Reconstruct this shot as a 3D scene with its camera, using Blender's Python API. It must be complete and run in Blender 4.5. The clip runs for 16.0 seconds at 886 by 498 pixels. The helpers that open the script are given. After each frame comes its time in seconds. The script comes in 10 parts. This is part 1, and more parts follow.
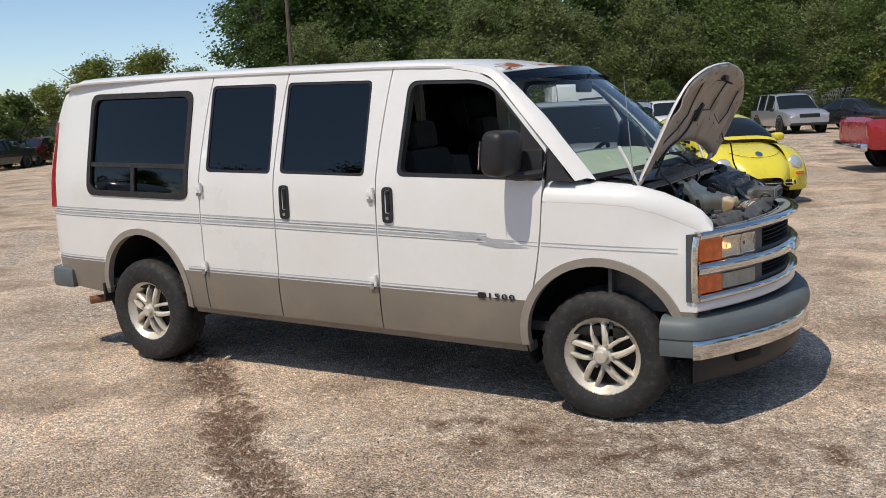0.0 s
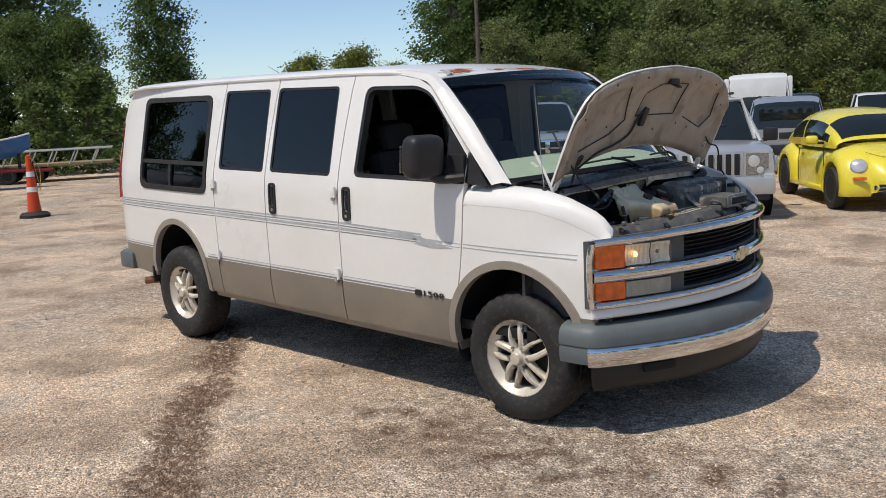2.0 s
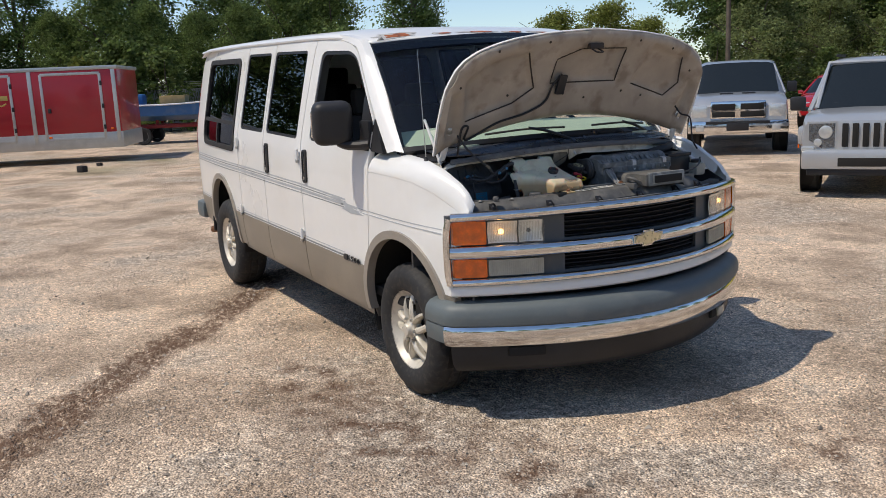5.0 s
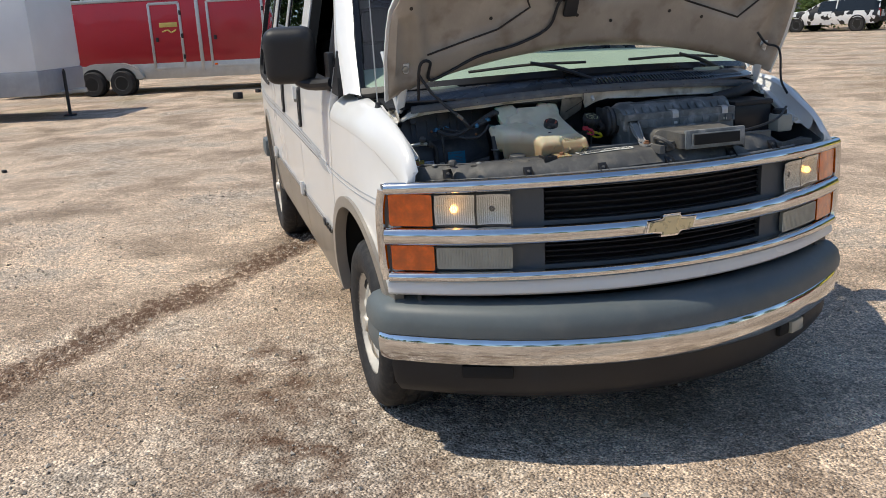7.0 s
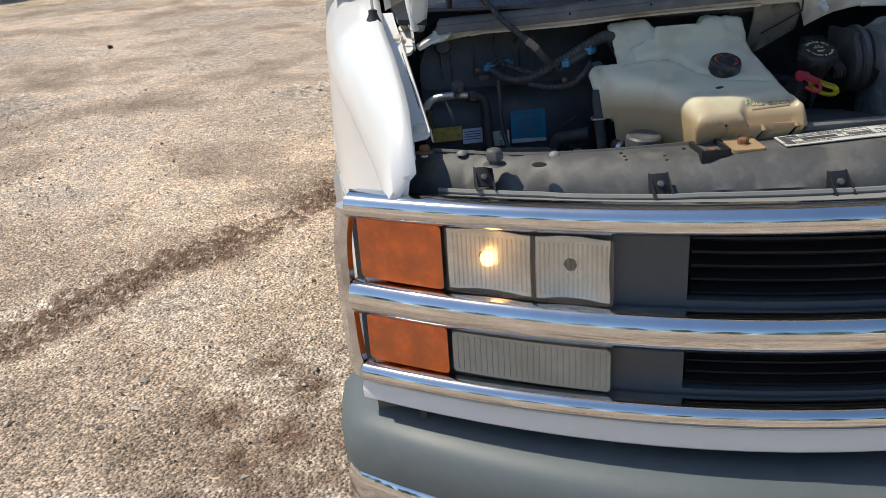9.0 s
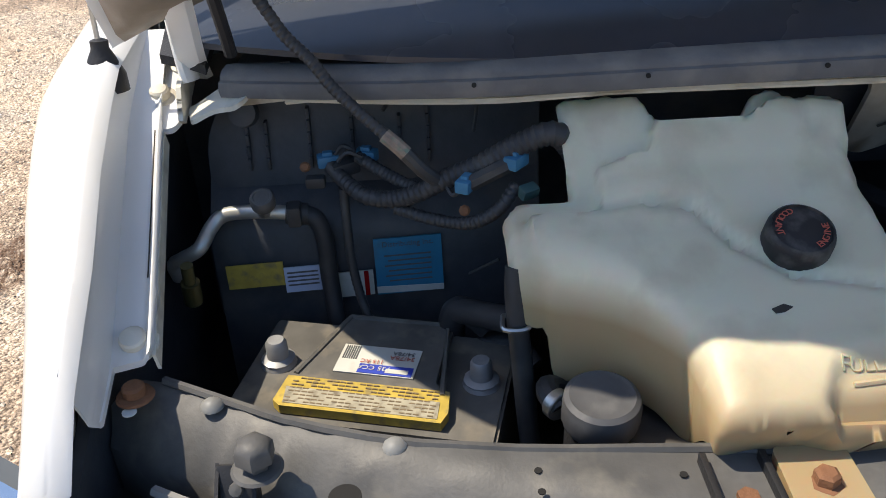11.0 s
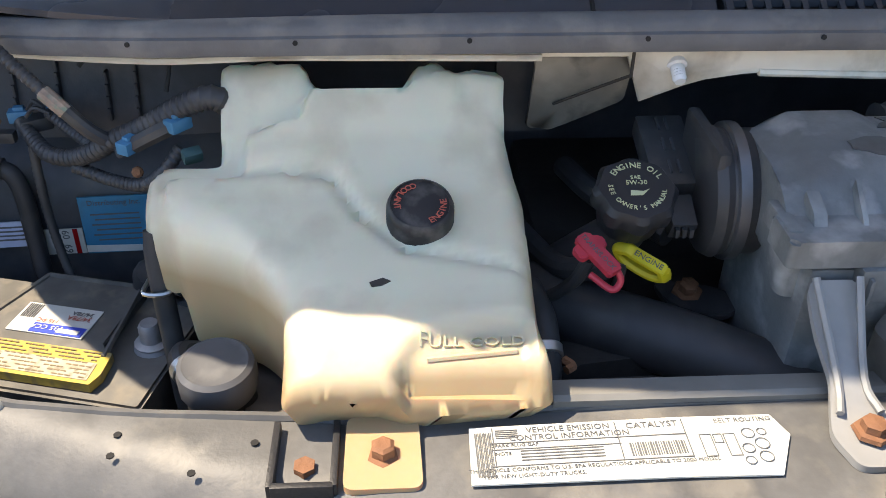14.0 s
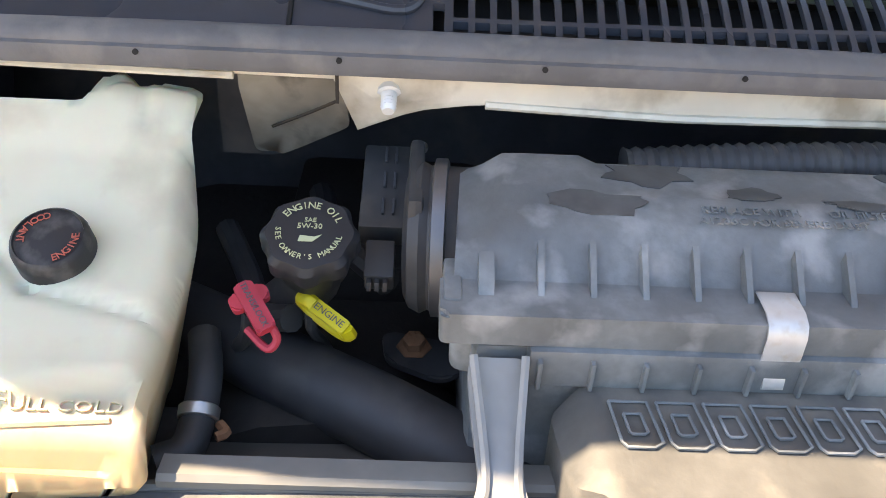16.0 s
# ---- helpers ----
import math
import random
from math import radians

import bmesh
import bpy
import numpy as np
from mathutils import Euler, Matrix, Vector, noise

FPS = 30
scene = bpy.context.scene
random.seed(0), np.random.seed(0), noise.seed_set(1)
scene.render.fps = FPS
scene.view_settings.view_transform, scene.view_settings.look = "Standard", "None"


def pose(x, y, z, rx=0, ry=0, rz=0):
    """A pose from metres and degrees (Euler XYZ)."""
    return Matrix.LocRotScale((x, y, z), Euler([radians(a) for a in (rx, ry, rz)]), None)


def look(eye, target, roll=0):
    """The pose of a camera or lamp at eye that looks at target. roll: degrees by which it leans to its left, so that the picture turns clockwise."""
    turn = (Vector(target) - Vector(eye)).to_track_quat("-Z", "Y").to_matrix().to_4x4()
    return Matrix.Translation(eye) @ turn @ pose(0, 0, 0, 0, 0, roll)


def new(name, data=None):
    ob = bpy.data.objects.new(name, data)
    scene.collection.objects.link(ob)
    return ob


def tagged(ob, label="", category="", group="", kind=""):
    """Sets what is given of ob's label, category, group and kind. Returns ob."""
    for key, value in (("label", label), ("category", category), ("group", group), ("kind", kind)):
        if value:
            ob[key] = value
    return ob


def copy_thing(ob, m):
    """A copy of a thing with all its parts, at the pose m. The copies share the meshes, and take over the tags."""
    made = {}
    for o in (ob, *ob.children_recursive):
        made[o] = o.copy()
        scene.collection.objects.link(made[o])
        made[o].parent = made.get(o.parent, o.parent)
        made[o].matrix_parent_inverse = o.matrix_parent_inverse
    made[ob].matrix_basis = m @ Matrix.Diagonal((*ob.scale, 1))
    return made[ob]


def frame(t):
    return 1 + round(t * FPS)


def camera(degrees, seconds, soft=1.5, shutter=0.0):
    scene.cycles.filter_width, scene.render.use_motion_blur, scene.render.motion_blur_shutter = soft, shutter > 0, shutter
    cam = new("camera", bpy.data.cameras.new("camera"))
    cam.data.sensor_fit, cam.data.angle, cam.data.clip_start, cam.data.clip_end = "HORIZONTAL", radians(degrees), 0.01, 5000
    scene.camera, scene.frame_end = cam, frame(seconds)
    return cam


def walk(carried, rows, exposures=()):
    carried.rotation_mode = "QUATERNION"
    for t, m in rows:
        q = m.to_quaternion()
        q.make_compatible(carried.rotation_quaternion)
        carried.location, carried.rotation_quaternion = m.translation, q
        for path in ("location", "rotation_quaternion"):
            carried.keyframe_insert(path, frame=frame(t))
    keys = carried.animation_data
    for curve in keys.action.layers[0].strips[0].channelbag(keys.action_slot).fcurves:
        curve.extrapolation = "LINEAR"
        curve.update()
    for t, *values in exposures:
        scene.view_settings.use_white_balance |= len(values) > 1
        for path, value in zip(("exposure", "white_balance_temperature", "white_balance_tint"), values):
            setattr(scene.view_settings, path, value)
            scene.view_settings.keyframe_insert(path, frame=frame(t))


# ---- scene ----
cam = camera(54.0, 16.0, 0.9)
PATH = [
    (0, (1.554, -5.357, 1.725), (0.582, -3.637, 1.414), -2.8),
    (0.5, (1.881, -5.15, 1.718), (0.784, -3.507, 1.406), -3.0),
    (1, (2.26, -4.964, 1.716), (1.052, -3.4, 1.41), -2.9),
    (1.5, (2.649, -4.817, 1.751), (1.364, -3.315, 1.445), -2.9),
    (2, (2.953, -4.607, 1.72), (1.596, -3.169, 1.415), -2.9),
    (2.5, (3.265, -4.443, 1.727), (1.839, -3.073, 1.427), -2.9),
    (3, (3.648, -4.285, 1.751), (2.155, -2.989, 1.45), -2.8),
    (3.5, (3.879, -4.044, 1.725), (2.327, -2.822, 1.411), -2.5),
    (4, (4.076, -3.768, 1.738), (2.471, -2.622, 1.403), -2.2),
    (4.2, (4.165, -3.632, 1.723), (2.537, -2.522, 1.381), -2.2),
    (6.3, (3.973, -1.988, 1.632), (2.144, -1.314, 1.182), -2.9),
    (6.5, (3.854, -1.869, 1.615), (2.015, -1.236, 1.149), -2.8),
    (7, (3.523, -1.589, 1.62), (1.663, -1.065, 1.106), -3.0),
    (7.5, (3.192, -1.309, 1.608), (1.318, -0.902, 1.04), -3.2),
    (8, (2.817, -1.124, 1.585), (0.94, -0.835, 0.958), -3.6),
    (8.2, (2.637, -1.06, 1.562), (0.757, -0.826, 0.919), -3.8),
    (10.3, (1.207, -0.702, 1.53), (-0.558, -0.677, 0.59), -3.4),
    (10.5, (1.154, -0.657, 1.537), (-0.604, -0.642, 0.583), -3.3),
    (11, (1.046, -0.566, 1.57), (-0.663, -0.544, 0.53), -2.8),
    (11.5, (0.977, -0.573, 1.57), (-0.696, -0.53, 0.475), -2.1),
    (12, (0.945, -0.589, 1.574), (-0.698, -0.54, 0.435), -2.2),
    (12.5, (0.961, -0.583, 1.562), (-0.677, -0.513, 0.417), -1.9),
    (13, (0.999, -0.485, 1.564), (-0.642, -0.389, 0.426), -1.1),
    (13.5, (1.032, -0.375, 1.568), (-0.615, -0.271, 0.439), -0.2),
    (14, (1.054, -0.294, 1.572), (-0.6, -0.197, 0.452), 0.7),
    (14.5, (1.026, -0.242, 1.565), (-0.63, -0.156, 0.446), 1.4),
    (15, (0.997, -0.167, 1.557), (-0.663, -0.09, 0.444), 2.0),
    (15.5, (0.968, -0.095, 1.558), (-0.689, -0.012, 0.44), 2.9),
    (16, (0.962, -0.028, 1.56), (-0.687, 0.033, 0.429), 3.4),
]
EXPOSURE = [(0, 0.0, 6950, 9), (4, 0.04, 6950, 10), (6.5, 0.14, 6800, 7), (8.2, 0.3, 6800, 6), (10.3, 0.34, 7000, 8), (11, 0.8, 7150, 9), (12, 1.22, 7250, 10), (13, 1.54, 7450, 11), (14, 1.72, 7750, 11), (15, 2.06, 8300, 13), (16, 2.5, 9000, 14)]
walk(cam, [(t, look(eye, target, roll)) for t, eye, target, roll in PATH], EXPOSURE)

# ---- world, sun ----
SUN_WAY = Vector((0.135, 0.545, -1.0)).normalized()
world = bpy.data.worlds.new("world")
scene.world = world
world.use_nodes = True
wn = world.node_tree.nodes
sky = wn.new("ShaderNodeTexSky")
sky.sky_type, sky.sun_disc = "NISHITA", False
sky.sun_elevation = math.asin(-SUN_WAY.z)
sky.sun_rotation = math.atan2(-SUN_WAY.x, -SUN_WAY.y)
sky.air_density, sky.dust_density, sky.ozone_density = 0.85, 0.35, 3.8
world.node_tree.links.new(sky.outputs[0], wn["Background"].inputs[0])
wn["Background"].inputs[1].default_value = 0.145
sun = new("sun", bpy.data.lights.new("sun", "SUN"))
sun.data.energy, sun.data.angle, sun.data.color = 3.25, radians(0.55), (1.0, 0.93, 0.83)
sun.matrix_basis = look((0, 0, 30), Vector((0, 0, 30)) + SUN_WAY)


# ---- materials ----
def mat(name, col, rough=0.5, metal=0.0, var=0.12, scale=6.0, fine=60.0, bump=0.0, bscale=200.0, stain=None, amount=0.5,
        coat=0.0, spec=0.5, spread=0.0, transmission=0.0, ior=1.45, emit=None, island=0.0, sub=0.0):
    """A principled material with colour varied at two scales, optional stains, relief and per-piece spread."""
    m = bpy.data.materials.new(name)
    m.use_nodes = True
    nt = m.node_tree
    b = nt.nodes["Principled BSDF"]
    link = nt.links.new
    tc = nt.nodes.new("ShaderNodeTexCoord")

    def noise_tex(s, d=4.0):
        n = nt.nodes.new("ShaderNodeTexNoise")
        n.inputs["Scale"].default_value, n.inputs["Detail"].default_value = s, d
        link(tc.outputs["Object"], n.inputs["Vector"])
        return n

    def mix(kind, fac, a, c):
        n = nt.nodes.new("ShaderNodeMix")
        n.data_type, n.blend_type = "RGBA", kind
        for sock, v in ((n.inputs[0], fac), (n.inputs[6], a), (n.inputs[7], c)):
            if isinstance(v, (int, float)):
                sock.default_value = v
            elif isinstance(v, tuple):
                sock.default_value = (*v, 1)
            else:
                link(v, sock)
        return n.outputs[2]

    def ramp(src, lo, hi, a=0.0, c=1.0):
        n = nt.nodes.new("ShaderNodeMapRange")
        for k, v in zip((1, 2, 3, 4), (lo, hi, a, c)):
            n.inputs[k].default_value = v
        link(src, n.inputs[0])
        return n.outputs[0]

    n1, n2 = noise_tex(scale), noise_tex(fine)
    light, dark = tuple(min(1, c * (1 + var)) for c in col), tuple(c * (1 - var) for c in col)
    c = mix("MIX", ramp(n1.outputs[0], 0.3, 0.7), dark, light)
    c = mix("MIX", ramp(n2.outputs[0], 0.35, 0.65, 0, 0.35), c, dark)
    if stain:
        c = mix("MIX", ramp(noise_tex(scale * 1.7, 8.0).outputs[0], 0.52, 0.68, 0, amount), c, stain)
    if spread or island:
        src = nt.nodes.new("ShaderNodeObjectInfo").outputs["Random"] if spread else nt.nodes.new("ShaderNodeNewGeometry").outputs["Random Per Island"]
        w = spread or island
        h = nt.nodes.new("ShaderNodeHueSaturation")
        link(ramp(src, 0, 1, 1 - w, 1 + w), h.inputs["Value"])
        link(c, h.inputs["Color"])
        c = h.outputs[0]
    link(c, b.inputs["Base Color"])
    link(ramp(n1.outputs[0], 0.3, 0.7, max(0, rough - 0.06), min(1, rough + 0.06)), b.inputs["Roughness"])
    b.inputs["Metallic"].default_value, b.inputs["Specular IOR Level"].default_value = metal, spec
    b.inputs["Coat Weight"].default_value, b.inputs["Coat Roughness"].default_value = coat, 0.06
    b.inputs["Transmission Weight"].default_value, b.inputs["IOR"].default_value = transmission, ior
    if sub:
        b.inputs["Subsurface Weight"].default_value, b.inputs["Subsurface Scale"].default_value = sub, 0.02
    if emit:
        b.inputs["Emission Color"].default_value, b.inputs["Emission Strength"].default_value = (*emit[:3], 1), emit[3]
    if bump:
        bp = nt.nodes.new("ShaderNodeBump")
        bp.inputs["Strength"].default_value, bp.inputs["Distance"].default_value = bump, 0.004
        link(noise_tex(bscale, 6.0).outputs[0], bp.inputs["Height"])
        link(bp.outputs[0], b.inputs["Normal"])
    return m


def glass_mat(name, tint, clear, rough=0.0):
    """Tinted pane: part see-through, with a mirror-like surface."""
    m = bpy.data.materials.new(name)
    m.use_nodes = True
    nt = m.node_tree
    nt.nodes.remove(nt.nodes["Principled BSDF"])
    tr, gl, fr, pw, mr, mx = (nt.nodes.new("ShaderNode" + k) for k in ("BsdfTransparent", "BsdfGlossy", "LayerWeight", "Math", "MapRange", "MixShader"))
    tr.inputs[0].default_value = (tint[0] * clear, tint[1] * clear, tint[2] * clear, 1)
    gl.inputs["Roughness"].default_value = rough
    gl.inputs[0].default_value = (1, 1, 1, 1)
    fr.inputs[0].default_value = 0.5
    pw.operation = "POWER"
    pw.inputs[1].default_value = 5.0
    mr.inputs[3].default_value, mr.inputs[4].default_value = 0.045, 1.0
    nt.links.new(fr.outputs["Facing"], pw.inputs[0])
    nt.links.new(pw.outputs[0], mr.inputs[0])
    nt.links.new(mr.outputs[0], mx.inputs[0])
    nt.links.new(tr.outputs[0], mx.inputs[1])
    nt.links.new(gl.outputs[0], mx.inputs[2])
    nt.links.new(mx.outputs[0], nt.nodes["Material Output"].inputs[0])
    return m


WHITE = mat("van_white_paint", (0.79, 0.785, 0.765), 0.32, var=0.03, scale=1.4, fine=18, coat=0.5, stain=(0.66, 0.62, 0.54), amount=0.18)
TAN = mat("tan_lower_paint", (0.215, 0.187, 0.150), 0.42, var=0.08, scale=2.0, coat=0.25, stain=(0.29, 0.245, 0.19), amount=0.4)
TRIM_GREY = mat("arch_trim", (0.36, 0.33, 0.29), 0.38, metal=0.35, var=0.1)
STRIPE = mat("stripe_grey", (0.23, 0.24, 0.25), 0.45, var=0.15, scale=9)
STRIPE_LIGHT = mat("stripe_light", (0.42, 0.44, 0.46), 0.45, var=0.15, scale=9)
RUBBER = mat("black_rubber", (0.022, 0.022, 0.023), 0.7, var=0.25, scale=20, bump=0.3, bscale=90, stain=(0.09, 0.075, 0.06), amount=0.35)
BLACK = mat("black_plastic", (0.02, 0.02, 0.022), 0.5, var=0.2, bump=0.15, bscale=300)
GLOSSY = mat("black_gloss", (0.012, 0.014, 0.02), 0.28, var=0.15, scale=4, stain=(0.06, 0.055, 0.05), amount=0.2)
DUSTY = mat("dusty_black_plastic", (0.10, 0.098, 0.095), 0.55, var=0.32, scale=12, fine=110, bump=0.08, bscale=300, stain=(0.22, 0.20, 0.165), amount=0.5)
GREY_PAD = mat("bumper_grey", (0.115, 0.135, 0.14), 0.5, var=0.1, scale=5, bump=0.08, bscale=400, stain=(0.17, 0.175, 0.17), amount=0.4)
CHROME = mat("chrome", (0.72, 0.72, 0.72), 0.09, metal=1.0, var=0.04, scale=7, stain=(0.45, 0.42, 0.38), amount=0.2)
ALU = mat("cast_alloy", (0.66, 0.61, 0.52), 0.45, metal=0.3, var=0.1, scale=12, stain=(0.34, 0.29, 0.23), amount=0.5)
STEEL = mat("zinc_steel", (0.5, 0.5, 0.48), 0.35, metal=0.9, var=0.15, scale=30)
RUST = mat("rusty_iron", (0.22, 0.10, 0.05), 0.8, var=0.35, scale=25, bump=0.5, bscale=150)
# near-black for the underside, and for openings whose shade is painted in
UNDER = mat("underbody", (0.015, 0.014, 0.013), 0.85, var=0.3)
INTERIOR = mat("dark_upholstery", (0.025, 0.024, 0.026), 0.9, var=0.2, bump=0.2)
DASH = mat("dash_vinyl", (0.42, 0.50, 0.41), 0.7, var=0.08, bump=0.1)
AMBER = mat("amber_lens", (0.78, 0.125, 0.002), 0.08, var=0.28, scale=26, fine=90, coat=1.0, bump=0.25, bscale=60)
RED_LENS = mat("red_lens", (0.35, 0.012, 0.012), 0.15, var=0.1, coat=1.0)
GLASS_DARK = glass_mat("privacy_glass", (0.7, 0.8, 0.85), 0.06)
GLASS = glass_mat("tinted_windscreen", (0.90, 0.98, 0.94), 0.86)
GLASS_CLEAR = glass_mat("lens_clear", (1, 1, 0.98), 0.95, 0.03)


# ---- mesh tools ----
from mathutils import geometry


def finish(ob, mats, angle=35):
    me = ob.data
    for m in mats if isinstance(mats, (list, tuple)) else [mats]:
        me.materials.append(m)
    me.shade_smooth()
    me.set_sharp_from_angle(angle=radians(angle))
    return ob


def part(name, bm, material, parent=None, label="", angle=35):
    """Links a bmesh, or (verts, faces), as one mesh object under a thing or part."""
    me = bpy.data.meshes.new(name)
    if isinstance(bm, bmesh.types.BMesh):
        bm.to_mesh(me)
        bm.free()
    else:
        me.from_pydata([tuple(v) for v in bm[0]], [], bm[1])
    ob = finish(new(name, me), material, angle)
    ob.parent = parent
    return tagged(ob, label)


def thing(name, label, category, group="", m=None, kind=""):
    ob = new(name)
    ob.empty_display_size = 0.2
    if m is not None:
        ob.matrix_basis = m
    return tagged(ob, label, category, group, kind)


def joined(*bms):
    out = bmesh.new()
    for b in bms:
        me = bpy.data.meshes.new("tmp")
        b.to_mesh(me)
        b.free()
        out.from_mesh(me)
        bpy.data.meshes.remove(me)
    return out


def box(c, s, bevel=0.0, rot=None, seg=2):
    bm = bmesh.new()
    bmesh.ops.create_cube(bm, size=1)
    bmesh.ops.scale(bm, vec=s, verts=bm.verts)
    if bevel:
        bmesh.ops.bevel(bm, geom=bm.edges[:], offset=min(bevel, min(s) * 0.45), segments=seg, affect="EDGES", profile=0.6)
    m = Matrix.Translation(c) @ (Euler([radians(a) for a in rot]).to_matrix().to_4x4() if rot else Matrix())
    bmesh.ops.transform(bm, matrix=m, verts=bm.verts)
    return bm


def islands(bm):
    """Splits a bmesh into its separate pieces."""
    left, out = set(bm.verts), []
    while left:
        stack, piece = [left.pop()], set()
        while stack:
            v = stack.pop()
            piece.add(v)
            for e in v.link_edges:
                w = e.other_vert(v)
                if w in left:
                    left.discard(w)
                    stack.append(w)
        out.append(piece)
    if len(out) == 1:
        return [bm]
    res = []
    for piece in out:
        b, at = bmesh.new(), {}
        for v in piece:
            at[v] = b.verts.new(v.co)
        for f in {f for v in piece for f in v.link_faces}:
            b.faces.new([at[v] for v in f.verts])
        res.append(b)
    bm.free()
    return res


def axis_matrix(p, way):
    return Matrix.Translation(p) @ Vector(way).to_track_quat("Z", "Y").to_matrix().to_4x4()


def lathe(profile, p=(0, 0, 0), way=(0, 0, 1), seg=24, ripple=None, caps=True):
    """Turns a profile of (radius, height) round an axis. ripple(angle, n) scales the radius."""
    verts, faces = [], []
    for n, (r, h) in enumerate(profile):
        for k in range(seg):
            a = 2 * math.pi * k / seg
            rr = r * (ripple(a, n) if ripple else 1)
            verts.append((rr * math.cos(a), rr * math.sin(a), h))
    for n in range(len(profile) - 1):
        for k in range(seg):
            a, b = n * seg + k, n * seg + (k + 1) % seg
            faces.append((a, b, b + seg, a + seg))
    if caps:
        faces.append(tuple(range(seg))[::-1])
        faces.append(tuple(range((len(profile) - 1) * seg, len(profile) * seg)))
    bm = bmesh.new()
    vs = [bm.verts.new(v) for v in verts]
    for f in faces:
        bm.faces.new([vs[i] for i in f])
    bmesh.ops.transform(bm, matrix=axis_matrix(p, way), verts=bm.verts)
    bmesh.ops.recalc_face_normals(bm, faces=bm.faces)
    return bm


def cyl(p0, p1, r, r2=None, seg=16, bevel=0.0):
    p0, p1 = Vector(p0), Vector(p1)
    h, r2 = (p1 - p0).length, r if r2 is None else r2
    prof = [(r - bevel, 0), (r, bevel), (r2, h - bevel), (r2 - bevel, h)] if bevel else [(r, 0), (r2, h)]
    return lathe(prof, p0, p1 - p0, seg)


def curve_points(pts, n=8):
    """A smooth line through points (Catmull-Rom)."""
    p = [Vector(q) for q in pts]
    p = [2 * p[0] - p[1], *p, 2 * p[-1] - p[-2]]
    out = []
    for i in range(1, len(p) - 2):
        for k in range(n):
            t = k / n
            out.append(0.5 * (2 * p[i] + (p[i + 1] - p[i - 1]) * t + (2 * p[i - 1] - 5 * p[i] + 4 * p[i + 1] - p[i + 2]) * t * t
                              + (3 * p[i] - p[i - 1] - 3 * p[i + 1] + p[i + 2]) * t ** 3))
    return out + [p[-2]]


def tube(pts, r, seg=8, n=8, ribs=0.0, pitch=0.012, flat=1.0, smooth=True):
    """A pipe along a smooth line; ribs: depth of corrugation, as a share of the radius."""
    line = curve_points(pts, n) if smooth else [Vector(p) for p in pts]
    if ribs:
        total = sum((b - a).length for a, b in zip(line, line[1:]))
        want = max(4, int(total / pitch * 2))
        acc, d, fine, k = [0.0], 0.0, [], 0
        for a, b in zip(line, line[1:]):
            d += (b - a).length
            acc.append(d)
        for i in range(want + 1):
            s = total * i / want
            while k < len(acc) - 2 and acc[k + 1] < s:
                k += 1
            fine.append(line[k].lerp(line[k + 1], (s - acc[k]) / max(1e-6, acc[k + 1] - acc[k])))
        line = fine
    rad = r if callable(r) else (lambda q: r)
    verts, faces, up = [], [], Vector((0.13, 0.31, 0.94))
    for i, p in enumerate(line):
        way = (line[min(i + 1, len(line) - 1)] - line[max(i - 1, 0)]).normalized()
        side = way.cross(up).normalized()
        up = side.cross(way).normalized()
        rr = rad(i / (len(line) - 1)) * (1 - ribs * (i % 2))
        for k in range(seg):
            a = 2 * math.pi * k / seg
            verts.append(p + side * rr * math.cos(a) + up * rr * flat * math.sin(a))
    for i in range(len(line) - 1):
        for k in range(seg):
            a, b = i * seg + k, i * seg + (k + 1) % seg
            faces.append((a, b, b + seg, a + seg))
    faces += [tuple(range(seg))[::-1], tuple(range((len(line) - 1) * seg, len(line) * seg))]
    bm = bmesh.new()
    vs = [bm.verts.new(v) for v in verts]
    for f in faces:
        bm.faces.new([vs[j] for j in f])
    bmesh.ops.recalc_face_normals(bm, faces=bm.faces)
    return bm


def smooth_step(x, a, b):
    t = max(0.0, min(1.0, (x - a) / (b - a)))
    return t * t * (3 - 2 * t)


def rounded(pts, r, seg=5):
    """A polygon with its corners rounded. r: one radius, or one for each corner."""
    out, n = [], len(pts)
    for i in range(n):
        a, b, c = (Vector(pts[j % n]) for j in (i - 1, i, i + 1))
        rr = r[i] if isinstance(r, (list, tuple)) else r
        u, v = (a - b), (c - b)
        d = min(rr, u.length * 0.48, v.length * 0.48)
        if d < 1e-5:
            out.append(b)
            continue
        p, q = b + u.normalized() * d, b + v.normalized() * d
        for k in range(seg + 1):
            t = k / seg
            out.append((1 - t) ** 2 * p + 2 * t * (1 - t) * b + t * t * q)
    return [(v[0], v[1]) for v in out]


def inside(p, poly):
    x, y, res = p[0], p[1], False
    for (x1, y1), (x2, y2) in zip(poly, [*poly[1:], poly[0]]):
        if (y1 > y) != (y2 > y) and x < (x2 - x1) * (y - y1) / (y2 - y1) + x1:
            res = not res
    return res


def dense(poly, step):
    out = []
    for a, b in zip(poly, [*poly[1:], poly[0]]):
        n = max(1, math.ceil(math.dist(a, b) / step))
        out += [(a[0] + (b[0] - a[0]) * k / n, a[1] + (b[1] - a[1]) * k / n) for k in range(n)]
    return out


